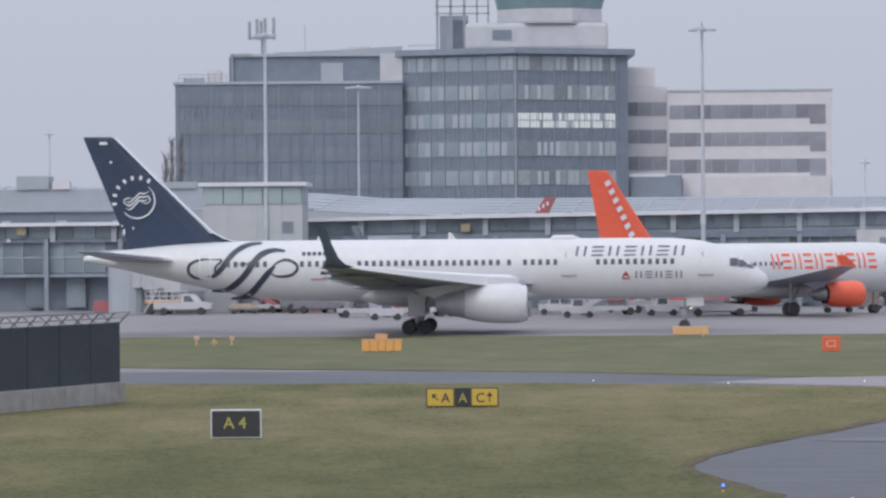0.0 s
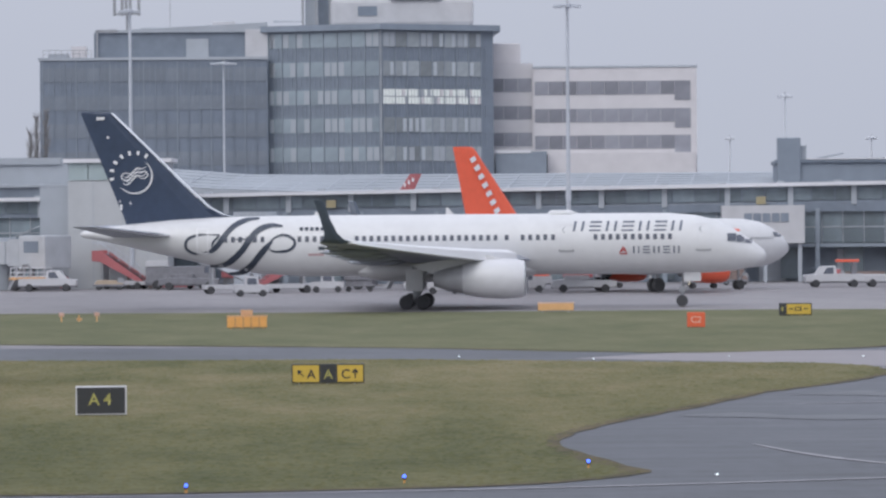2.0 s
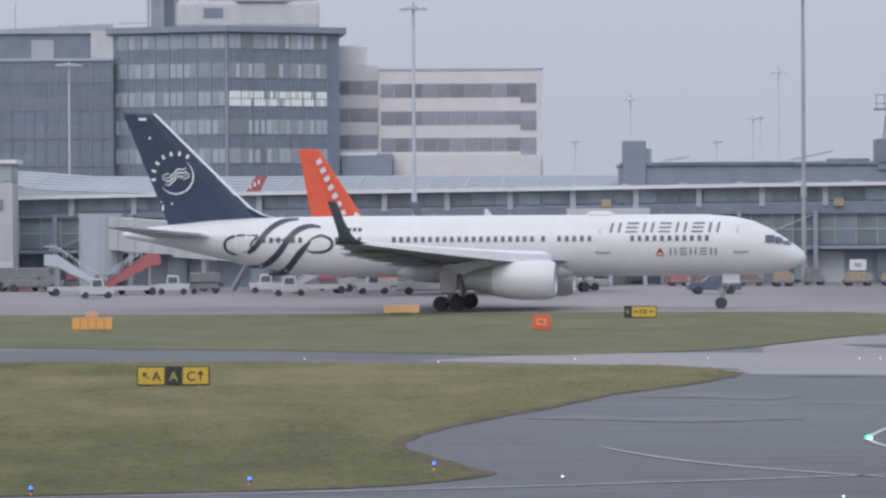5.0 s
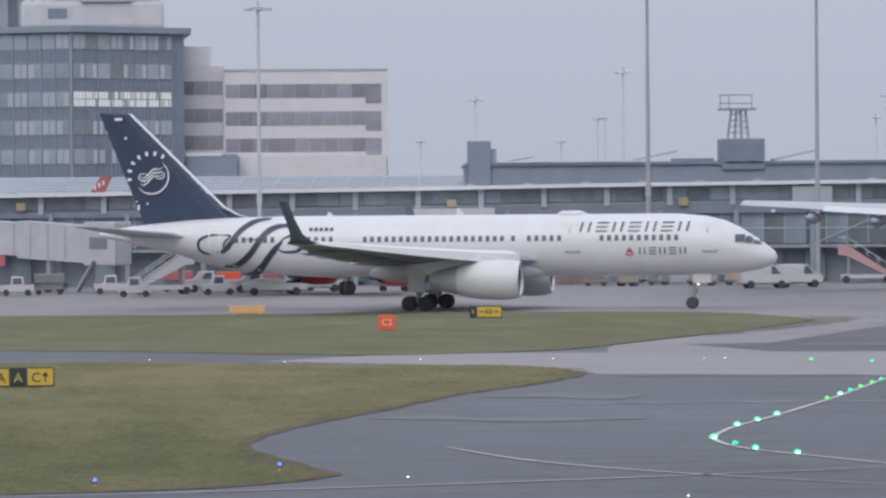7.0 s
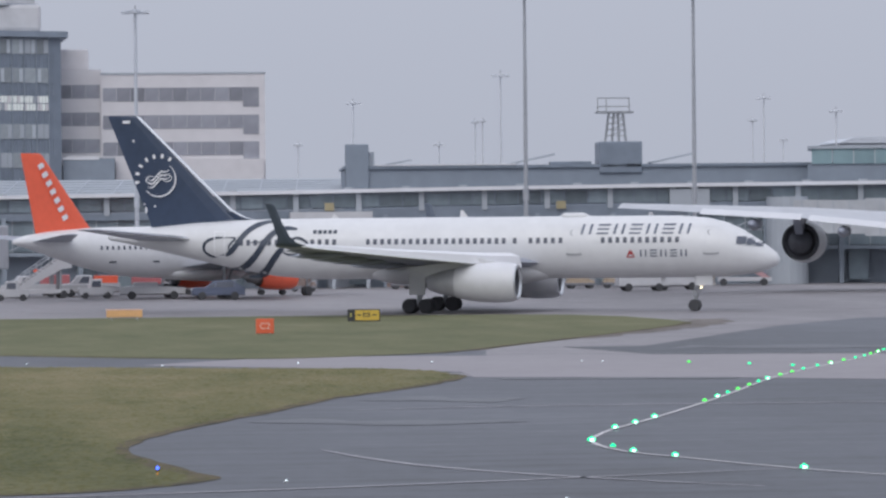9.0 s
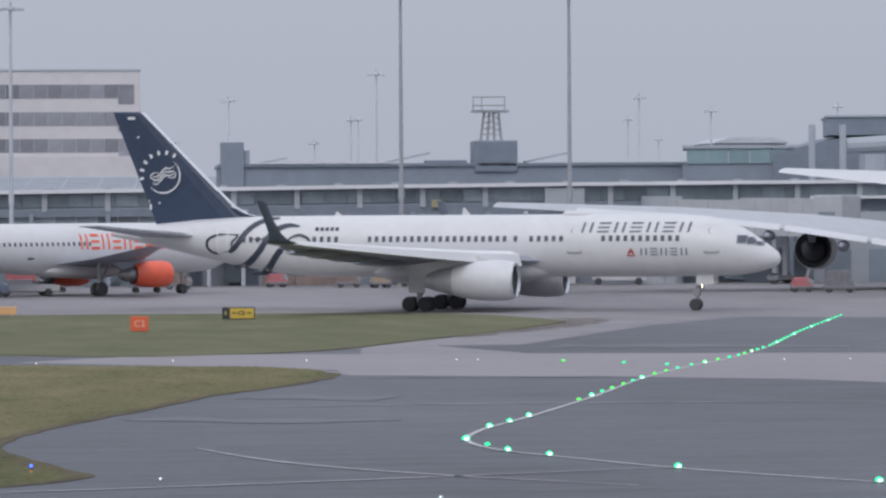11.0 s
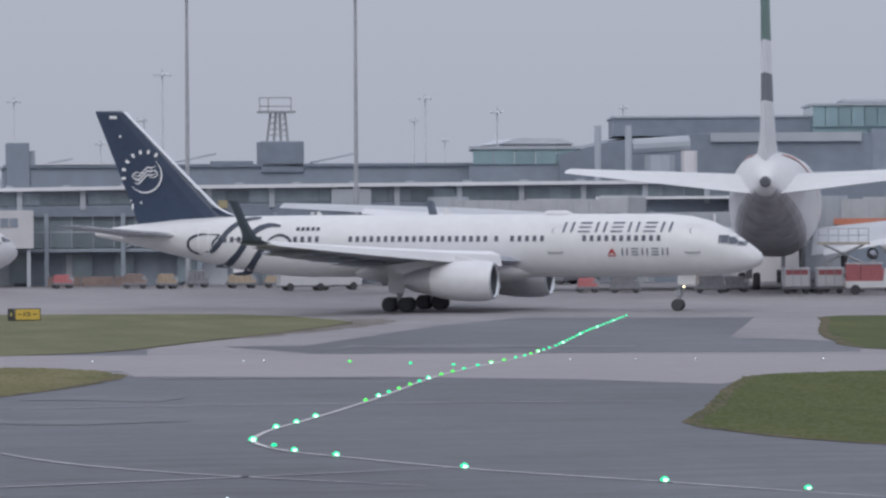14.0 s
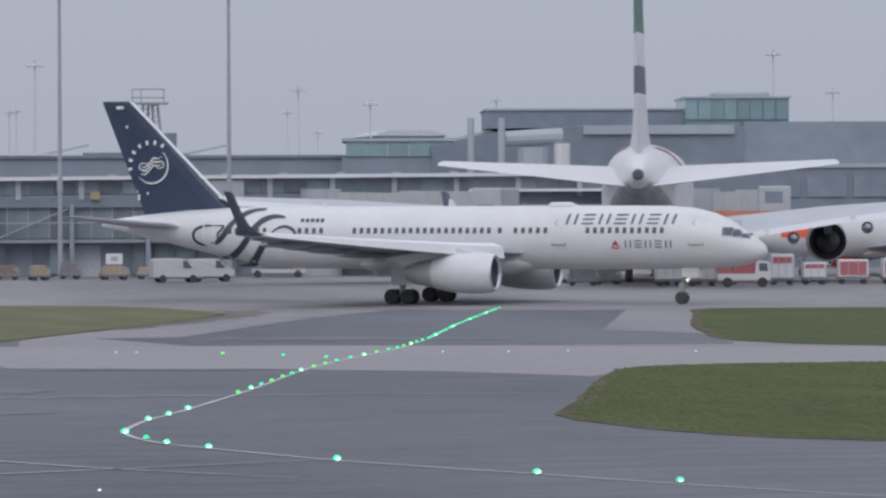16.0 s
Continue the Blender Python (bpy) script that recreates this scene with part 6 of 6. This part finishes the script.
stored_equipment(61.2, 391, 4, 2.6, .7, OCHRE, "ochre equipment trailer with white board on posts", True)
stored_equipment(64.6, 392, -3, 2.6, .55, OCHRE, "ochre equipment trailer beside the terminal")
stored_equipment(54.6, 391, 6, 1.7, .8, OCHRE, "ochre hose cart under the pier")
stored_equipment(52.2, 394, -5, 2.2, .8, BROWN, "brown equipment trailer under the pier")
stored_equipment(58.0, 396, 0, 2.0, 1.0, VEHICLE_GREY, "grey power cart under the pier")
stored_equipment(70.6, 394, -6, 3.0, .6, BROWN, "brown equipment trailer beside a boarding bridge")
stored_equipment(46.3, 398, 3, 1.8, .7, RED_DULL, "red hose cart beside a dark doorway")
stored_equipment(-17.4, 394.5, 2, 2.8, .35, OCHRE, "low ochre equipment trailer by a grey building")
stored_equipment(86.4, 353, -12, 2.6, 1.3, VEHICLE_GREY, "dark ground power unit beside a parked airliner")
stored_equipment(95.2, 352, -8, 2.4, .8, VEHICLE_GREY, "dark low equipment cart beside a parked airliner")
stored_equipment(92.4, 349, -15, 2.6, 1.6, VEHICLE_GREY, "tall dark service cart under a tail")
stored_equipment(84.0, 356, -10, 1.8, .7, RED_DULL, "red service cart near a parked airliner")
stored_equipment(37.0, 392, -3, 2.4, .9, BROWN, "brown equipment trailer below the gate house")
b = thing("barrier", -31, 401, 0, -4, "brown and red low barrier below the pier", "barrier")
for k in range(7):
    part("panel", boxed(3.0 * k, 3.0 * k + 2.9, -.15, .15, .1, 1.1), BROWN if k % 3 else RED_DULL, b)
    part("foot", boxed(3.0 * k + .3, 3.0 * k + .6, -.4, .4, 0, .12), VEHICLE_GREY, b)


# ---- signs ----
def words(parent, text, x, z, size, mat, proud=-.03, name="lettering"):
    cu = bpy.data.curves.new("lettering", "FONT")
    cu.body, cu.size, cu.align_x, cu.offset = text, size, "CENTER", size * .008
    tmp = bpy.data.objects.new("lettering", cu)
    me = bpy.data.meshes.new_from_object(tmp)
    bpy.data.objects.remove(tmp)
    me.materials.append(mat)
    me.transform(pose(x, proud, z, 90, 0, 0))
    ob = new(name, me)
    ob.parent = parent
    return ob


def arrow(parent, x, z, size, turn, mat, proud=-.03):
    bm = bmesh.new()
    pts = [(-.06, -.5), (.06, -.5), (.06, .12), (.28, .0), (.28, .16), (0, .5), (-.28, .16), (-.28, .0), (-.06, .12)]
    a = radians(turn)
    bm.faces.new([bm.verts.new((x + size * (p * math.cos(a) - q * math.sin(a)), proud, z + size * (p * math.sin(a) + q * math.cos(a)))) for p, q in pts])
    return part("arrow", bm, mat, parent, "black arrow")


def sign_box(parent, x0, x1, z0, z1, face, frame_mat, deep=.22, rim=.05):
    part("case", boxed(x0, x1, 0, deep, z0, z1, bevel=.02), frame_mat, parent)
    part("face", boxed(x0 + rim, x1 - rim, -.018, .01, z0 + rim, z1 - rim), face, parent)


def legs(parent, xs, z):
    for x in xs:
        part("leg", boxed(x - .04, x + .04, .07, .15, 0, z), GALVANISED, parent)


TEXT_YELLOW = material("sign_letter_yellow", (.42, .39, .12), .5, vary=.06)
s = thing("taxiway_sign", -7.93, 153.4, .024, 0, "black taxiway location sign with yellow A4 and pale rim", "airport sign", "taxiway signs")
sign_box(s, 0, 1.72, .024, 1.0, SIGN_BLACK, FASCIA, rim=.045)
legs(s, (.25, 1.45), .06)
words(s, "A", .62, .36, .56, TEXT_YELLOW)
words(s, "4", 1.08, .36, .56, TEXT_YELLOW)
s = thing("taxiway_sign", -.72, 179, .024, -1, "three-panel yellow and black taxiway direction sign", "airport sign", "taxiway signs")
for x0, x1, face in ((0, 1.14, SIGN_YELLOW), (1.15, 1.76, SIGN_BLACK), (1.77, 2.88, SIGN_YELLOW)):
    sign_box(s, x0, x1, .04, .80, face, SIGN_BLACK, rim=.05)
legs(s, (.3, 1.45, 2.5), .06)
words(s, "A", .78, .22, .52, SIGN_BLACK)
arrow(s, .36, .43, .36, 45, SIGN_BLACK)
words(s, "A", 1.455, .22, .52, TEXT_YELLOW)
words(s, "C", 2.15, .22, .52, SIGN_BLACK)
arrow(s, 2.52, .42, .4, 0, SIGN_BLACK)
s = thing("taxiway_sign", 21.5, 256.8, .024, -4, "small orange-red stand sign reading C2", "airport sign", "taxiway signs")
sign_box(s, 0, 1.02, .024, .86, SIGN_RED, SIGN_RED, rim=.03)
legs(s, (.2, .8), .06)
words(s, "C2", .51, .28, .52, material("sign_letter_pale", (.80, .50, .40), .5))
s = thing("taxiway_sign", 29.4, 282.3, .024, -6, "black and yellow taxiway sign with arrow marks", "airport sign", "taxiway signs")
sign_box(s, 0, .42, .024, .78, SIGN_BLACK, SIGN_BLACK, rim=.03)
sign_box(s, .43, 2.05, .024, .78, SIGN_YELLOW, SIGN_BLACK, rim=.06)
legs(s, (.2, 1.8), .06)
for x0, x1, z0, z1 in ((.62, .86, .38, .45), (.98, 1.06, .30, .54), (1.12, 1.36, .30, .36), (1.12, 1.36, .48, .54), (1.34, 1.4, .30, .54), (1.56, 1.82, .38, .45), (.16, .26, .3, .54)):
    part("mark_bar", boxed(x0, x1, -.03, -.02, z0, z1), SIGN_BLACK if x0 > .4 else TEXT_YELLOW, s)
RIM_PALE = material("faded_orange_rim", (.72, .40, .22), .5, vary=.1)
s = thing("marker_board", -4.75, 262, .024, -1, "amber marker board with a small upper box", "marker board", "marker boards")
sign_box(s, 0, 2.3, .08, .74, AMBER, AMBER, rim=.03)
for k in range(4):
    part("leg", boxed(.18 + .62 * k, .26 + .62 * k, .07, .15, 0, .1), AMBER, s)
    part("panel_joint", boxed(.45 + .46 * k, .48 + .46 * k, -.024, -.016, .1, .72), BROWN, s)
part("upper_box", boxed(.78, 1.48, .02, .2, .80, 1.10, bevel=.02), RIM_PALE, s, "small faded orange upper box")
part("cap", boxed(-.03, 2.33, -.03, .25, .70, .78), RIM_PALE, s)
part("mast", boxed(1.0, 1.25, .08, .14, .74, .82), AMBER, s)
s = thing("marker_board", 15.0, 296.2, .024, -3, "faded orange marker board beside the apron", "marker board", "marker boards")
sign_box(s, 0, 2.35, .12, .62, PALE_ORANGE, PALE_ORANGE, rim=.03)
part("cap", boxed(-.03, 2.38, -.03, .25, .58, .66), material("faded_pink_cap", (.75, .50, .40), .5), s)
legs(s, (.3, 2.0), .12)
for k, x in enumerate((-15.4, -14.3, -13.2)):
    m = thing("edge_marker", x, 282, .024, 0, "small faded orange edge marker in the grass", "edge marker", "edge markers")
    part("post", boxed(-.06, .024, -.05, .05, 0, .42), PALE_ORANGE, m)
    part("cap", boxed(-.16, .16, -.05, .05, .34 if k != 1 else .1, .58 if k != 1 else .24, bevel=.02), material("faded_pink", (.66, .42, .33), .5) if k != 1 else PALE_ORANGE, m)

# ---- security fence on a concrete plinth ----
fence = thing("security_fence", -13.45, 187.6, .024, 250, "dark mesh security fence with barbed outriggers on concrete", "fence")
for k in range(10):
    part("plinth", boxed(3.0 * k, 3.0 * k + 2.97, -.25, .25, 0, .85, bevel=.03), CONCRETE, fence, "weathered concrete plinth block")
    part("mesh_panel", boxed(3.0 * k + .04, 3.0 * k + 2.96, -.03, .03, .85, 3.3), FENCE_DARK, fence, "dark close-mesh panel")
    for j in range(9):
        part("rib", boxed(3.0 * k + .3 * j + .1, 3.0 * k + .3 * j + .14, -.06, .024, .85, 3.32), FENCE_DARK, fence)
    for j in range(2):
        u = 3.0 * k + 1.5 * j
        part("outrigger", rodded((u, 0, 3.3), (u + .1, .5, 3.75), .035, seg=6), VEHICLE_GREY, fence)
        part("outrigger", rodded((u + .75, 0, 3.3), (u + .85, -.5, 3.75), .035, seg=6), VEHICLE_GREY, fence)
for y, z in ((.5, 3.75), (.25, 3.52), (-.25, 3.52), (-.5, 3.75), (0, 3.32)):
    part("wire", rodded((0, y, z), (30, y, z), .022, seg=5), VEHICLE_GREY, fence)


# ---- taxiway lamps ----
def inset_lamp(x, y, r, mat, label):
    x, y = drawn_in(x, y)
    m = thing("taxiway_lamp", x, y, .02, 0, label, "taxiway lamp", "inset taxiway lamps")
    part("bezel", rodded((0, 0, 0), (0, 0, .03), r * 1.4, r * 1.3, seg=10), VEHICLE_GREY, m)
    bm = bmesh.new()
    bmesh.ops.create_icosphere(bm, subdivisions=1, radius=r)
    for v in bm.verts:
        v.co.z = max(.03, v.co.z * .9 + .04)
    lens = part("lens", bm, mat, m, "glowing lens")
    if r > .105:
        part("bulb", boxed(-r * .42, r * .42, -r * 1.04, -r * .55, r * .14, r * .72, bevel=r * .14), LAMP_CORE, lens, "pale lamp core")
    return m


for x, y, r in ((21.5, 135.4, .15), (21.6, 132.0, .10), (21.75, 129.3, .12), (22.5, 126.6, .12), (24.8, 119.7, .13), (28.5, 112.3, .13), (31.1, 108.1, .11), (23.5, 143.2, .13), (24.7, 146.4, .12), (26.0, 150.2, .13)):
    inset_lamp(x, y, r, GREEN_LAMP, "lit green inset taxiway lamp")
far_line = [(29.9, 162), (36.6, 183.3), (40.6, 194.4), (45.9, 207.6), (50.6, 221.4), (58, 246), (68, 277.5)]
ys = np.array([p[1] for p in far_line])
xs = np.array([p[0] for p in far_line])
y, k = 162.0, 0
while y < 277.6:
    inset_lamp(float(np.interp(y, ys, xs)), float(y), .12 if k % 5 == 1 else .095, LIME_LAMP if k % 4 in (0, 3) and y < 215 else GREEN_LAMP, "lit green inset taxiway lamp")
    y += (3.2 if y < 200 else 2.5) + (.5 if k % 3 == 0 else 0)
    k += 1
for x, y, mat in ((36.7, 202.7, LIME_LAMP), (38.9, 199.6, GREEN_LAMP), (40.3, 196.8, GREEN_LAMP)):
    inset_lamp(x, y, .1, mat, "lit green inset taxiway lamp")
for x, y in ((46.9, 202.3), (33.2, 205.6), (32.3, 206), (49.8, 201.5), (13.0, 207), (19.4, 208.5), (25.5, 207.5), (7, 212), (58, 199), (52.5, 201), (10.6, 117.6), (16.6, 108.5)):
    inset_lamp(x, y, .04, PALE_LAMP, "small pale inset taxiway lamp")


def edge_lamp(x, y):
    x, y = drawn_in(x, y)
    m = thing("edge_lamp", x, y, .024, 0, "blue taxiway edge lamp on a short stake", "taxiway lamp", "blue edge lamps")
    part("stake", rodded((0, 0, 0), (0, 0, .12), .03, seg=8), AMBER, m, "amber stake")
    part("collar", rodded((0, 0, .10), (0, 0, .14), .055, seg=10), SIGN_BLACK, m)
    bm = bmesh.new()
    bmesh.ops.create_icosphere(bm, subdivisions=2, radius=.045)
    for v in bm.verts:
        v.co.z = v.co.z * 1.2 + .18
    part("dome", bm, BLUE_LAMP, m, "glowing blue dome")


for x, y in ((-3.1, 112.7), (2.4, 115.7), (-8.4, 114.0), (7.5, 121.8)):
    edge_lamp(x, y)


# ---- bare poplars beyond the roofs ----
def poplar(x, y, h, seed):
    rng = random.Random(seed)
    t = thing("poplar_tree", x, y, 0, 0, "tall bare hazy poplar tree beyond the roofs", "tree", "bare poplars")
    part("trunk", rodded((0, 0, 0), (0, 0, h), .3, .03, seg=8), LEAF, t)
    bm = bmesh.new()
    for k in range(420):
        z = h * rng.uniform(.25, .97)
        a, l = rng.uniform(0, 6.28), rng.uniform(.6, 2.2) * (1.15 - .75 * z / h)
        rod(bm, (0, 0, z), (l * .55 * math.cos(a), l * .55 * math.sin(a), z + l * 1.3), .024, .015, seg=4)
    part("crown", bm, LEAF, t, "dense bare upright twigs")


for x, y, h, sd in ((-30.2, 505, 17.6, 1), (-29.2, 506, 18.2, 2), (-31.0, 507, 15.8, 3)):
    poplar(x, y, h, sd)


# ---- grass tufts ----
def tufts(name, count, zones, seed, label, mat):
    """Many small upright blades over rectangles, kept inside the verge outlines given."""
    rng = np.random.default_rng(seed)
    verts, faces = [], []
    for outline, (x0, x1, y0, y1) in zones:
        px, py = np.array([p[0] for p in outline]), np.array([p[1] for p in outline])
        qx, qy = np.roll(px, -1), np.roll(py, -1)
        n = count
        xs, ys = rng.uniform(x0, x1, n), rng.uniform(y0, y1, n)
        for x, y in zip(xs, ys):
            cut = ((py > y) != (qy > y)) & (x < (qx - px) * (y - py) / (qy - py + 1e-9) + px)
            if cut.sum() % 2 == 0:
                continue
            h, w, d = rng.uniform(.015, .045), rng.uniform(.05, .16), rng.uniform(.15, .4)
            k = len(verts)
            verts += [(x - w, y, .022), (x + w, y, .022), (x + rng.uniform(-.05, .05), y + d, .022 + h)]
            faces.append((k, k + 1, k + 2))
    me = bpy.data.meshes.new(name)
    me.from_pydata(verts, [], faces)
    me.materials.append(mat)
    return tagged(new(name, me), label, "grass", kind="stuff")


tufts("grass_tufts", 16000, [(NEAR_VERGE, (-15, 25, 108, 165)), (NEAR_VERGE, (-18, 26, 165, 211))], 4, "short uneven winter grass tufts over the verges", GRASS)
tufts("grass_tufts", 16000, [(ISLAND, (36, 62, 115, 183))], 5, "short green grass tufts over the island", GRASS_GREEN)


# ---- red-finned regional jet behind the boarding bridge ----
rj = thing("regional_jet", 2.7, 455, 0, 180, "small white regional jet with red-topped tail fin", "aircraft")
RH = Hull([(8.2, 2.7, 2.5, .05), (7.6, 3.2, 2.0, .55), (6, 3.75, 1.5, 1.05), (4.5, 3.9, 1.4, 1.2), (-3.5, 3.9, 1.4, 1.2), (-6, 3.85, 2.1, .8), (-8, 3.6, 2.9, .25)])
part("fuselage", RH.body(24, 2), WHITE, rj, "white fuselage", smooth=True)
part("fin", aerofoil(bmesh.new(), [(3.7, -5.6, -7.4, 0, .3), (8.4, -6.6, -7.7, 0, .2)], upright=True), WING_GREY, rj, "grey lower fin")
tip_fin = part("fin", aerofoil(bmesh.new(), [(8.4, -6.3, -7.8, 0, .22), (10.35, -7.55, -8.75, 0, .12)], upright=True), RED_DULL, rj, "red fin tip")
for k in range(3):
    part("lettering_bar", patch(bmesh.new(), -7.95 + .42 * k, -7.75 + .42 * k, 9.55 - .25 * k, 9.95 - .25 * k, lambda u, v: (u, .14, v), 1, 1), DECAL_WHITE, tip_fin)
for hand in (-1, 1):
    part("wing", aerofoil(bmesh.new(), [(hand * .9, 2.2, -1.2, 1.9, .4), (hand * 3.6, 0.6, -1.0, 2.2, .15)]), WING_GREY, rj)
    gear_leg(rj, -.4, hand * 1.2, 1.6, .35, .1, "main_gear_leg")
    wheel(rj, -.4, hand * 1.2, .35, .2)
gear_leg(rj, 5.6, 0, 1.6, .3, .08, "nose_gear_leg")
wheel(rj, 5.6, 0, .3, .16)
AIRLINER_ROWS = [
    (0, -1.65, 312.64, -2.07),
    (0.5, 0.60, 312.65, -2.06),
    (1, 2.95, 312.63, -2.32),
    (1.5, 5.15, 312.56, -2.83),
    (2, 7.47, 312.45, -3.55),
    (2.5, 9.70, 312.31, -4.46),
    (3, 11.96, 312.13, -5.51),
    (3.5, 14.16, 311.92, -6.70),
    (4, 16.37, 311.66, -7.98),
    (4.5, 18.57, 311.38, -9.33),
    (5, 20.75, 311.06, -10.74),
    (5.5, 22.89, 310.71, -12.16),
    (6, 25.10, 310.33, -13.60),
    (6.5, 27.22, 309.91, -15.01),
    (7, 29.40, 309.47, -16.40),
    (7.5, 31.49, 308.99, -17.74),
    (8, 33.65, 308.49, -19.02),
    (8.5, 35.74, 307.95, -20.23),
    (9, 37.88, 307.39, -21.37),
    (9.5, 39.98, 306.79, -22.42),
    (10, 42.08, 306.16, -23.40),
    (10.5, 44.19, 305.50, -24.29),
    (11, 46.29, 304.81, -25.10),
    (11.5, 48.39, 304.09, -25.85),
    (12, 50.51, 303.33, -26.54),
    (12.5, 52.57, 302.55, -27.19),
    (13, 54.69, 301.72, -27.81),
    (13.5, 56.74, 300.87, -28.43),
    (14, 58.88, 299.98, -29.08),
    (14.5, 60.90, 299.05, -29.79),
    (15, 63.01, 298.08, -30.60),
    (15.5, 65.03, 297.07, -31.53),
    (16, 67.12, 296.03, -32.65),
]


# ---- movement ----
def motions():
    walk(airliner, [(t, pose(x, y, 0, 0, 0, turn)) for t, x, y, turn in AIRLINER_ROWS])
    ts = [r[0] for r in AIRLINER_ROWS]
    run = [0.0]
    for a, b in zip(AIRLINER_ROWS, AIRLINER_ROWS[1:]):
        run.append(run[-1] + math.hypot(b[1] - a[1], b[2] - a[2]))
    steps = [k / 7.5 for k in range(121)]
    for ob, x0, y0, speed in ((moving_car, 66.7, 360, 4.4), (moving_pickup, 53.0, 379, 4.45), (moving_tug, 57.7, 379, 4.45)):
        walk(ob, [(t, pose(x0 - speed * t, y0, 0, 0, 0, 180)) for t in range(17)])
        for w in [c for c in ob.children if c.name.startswith("wheel")]:
            p = w.matrix_basis.translation.copy()
            walk(w, [(t, pose(p.x, p.y, p.z, 0, math.degrees(speed * t / .34), 0)) for t in [k / 10 for k in range(161)]])
    for ob, x, y, r in WHEELS:
        walk(ob, [(t, pose(x, y, r, 0, math.degrees(float(np.interp(t, ts, run)) / r), 0)) for t in steps])


motions()
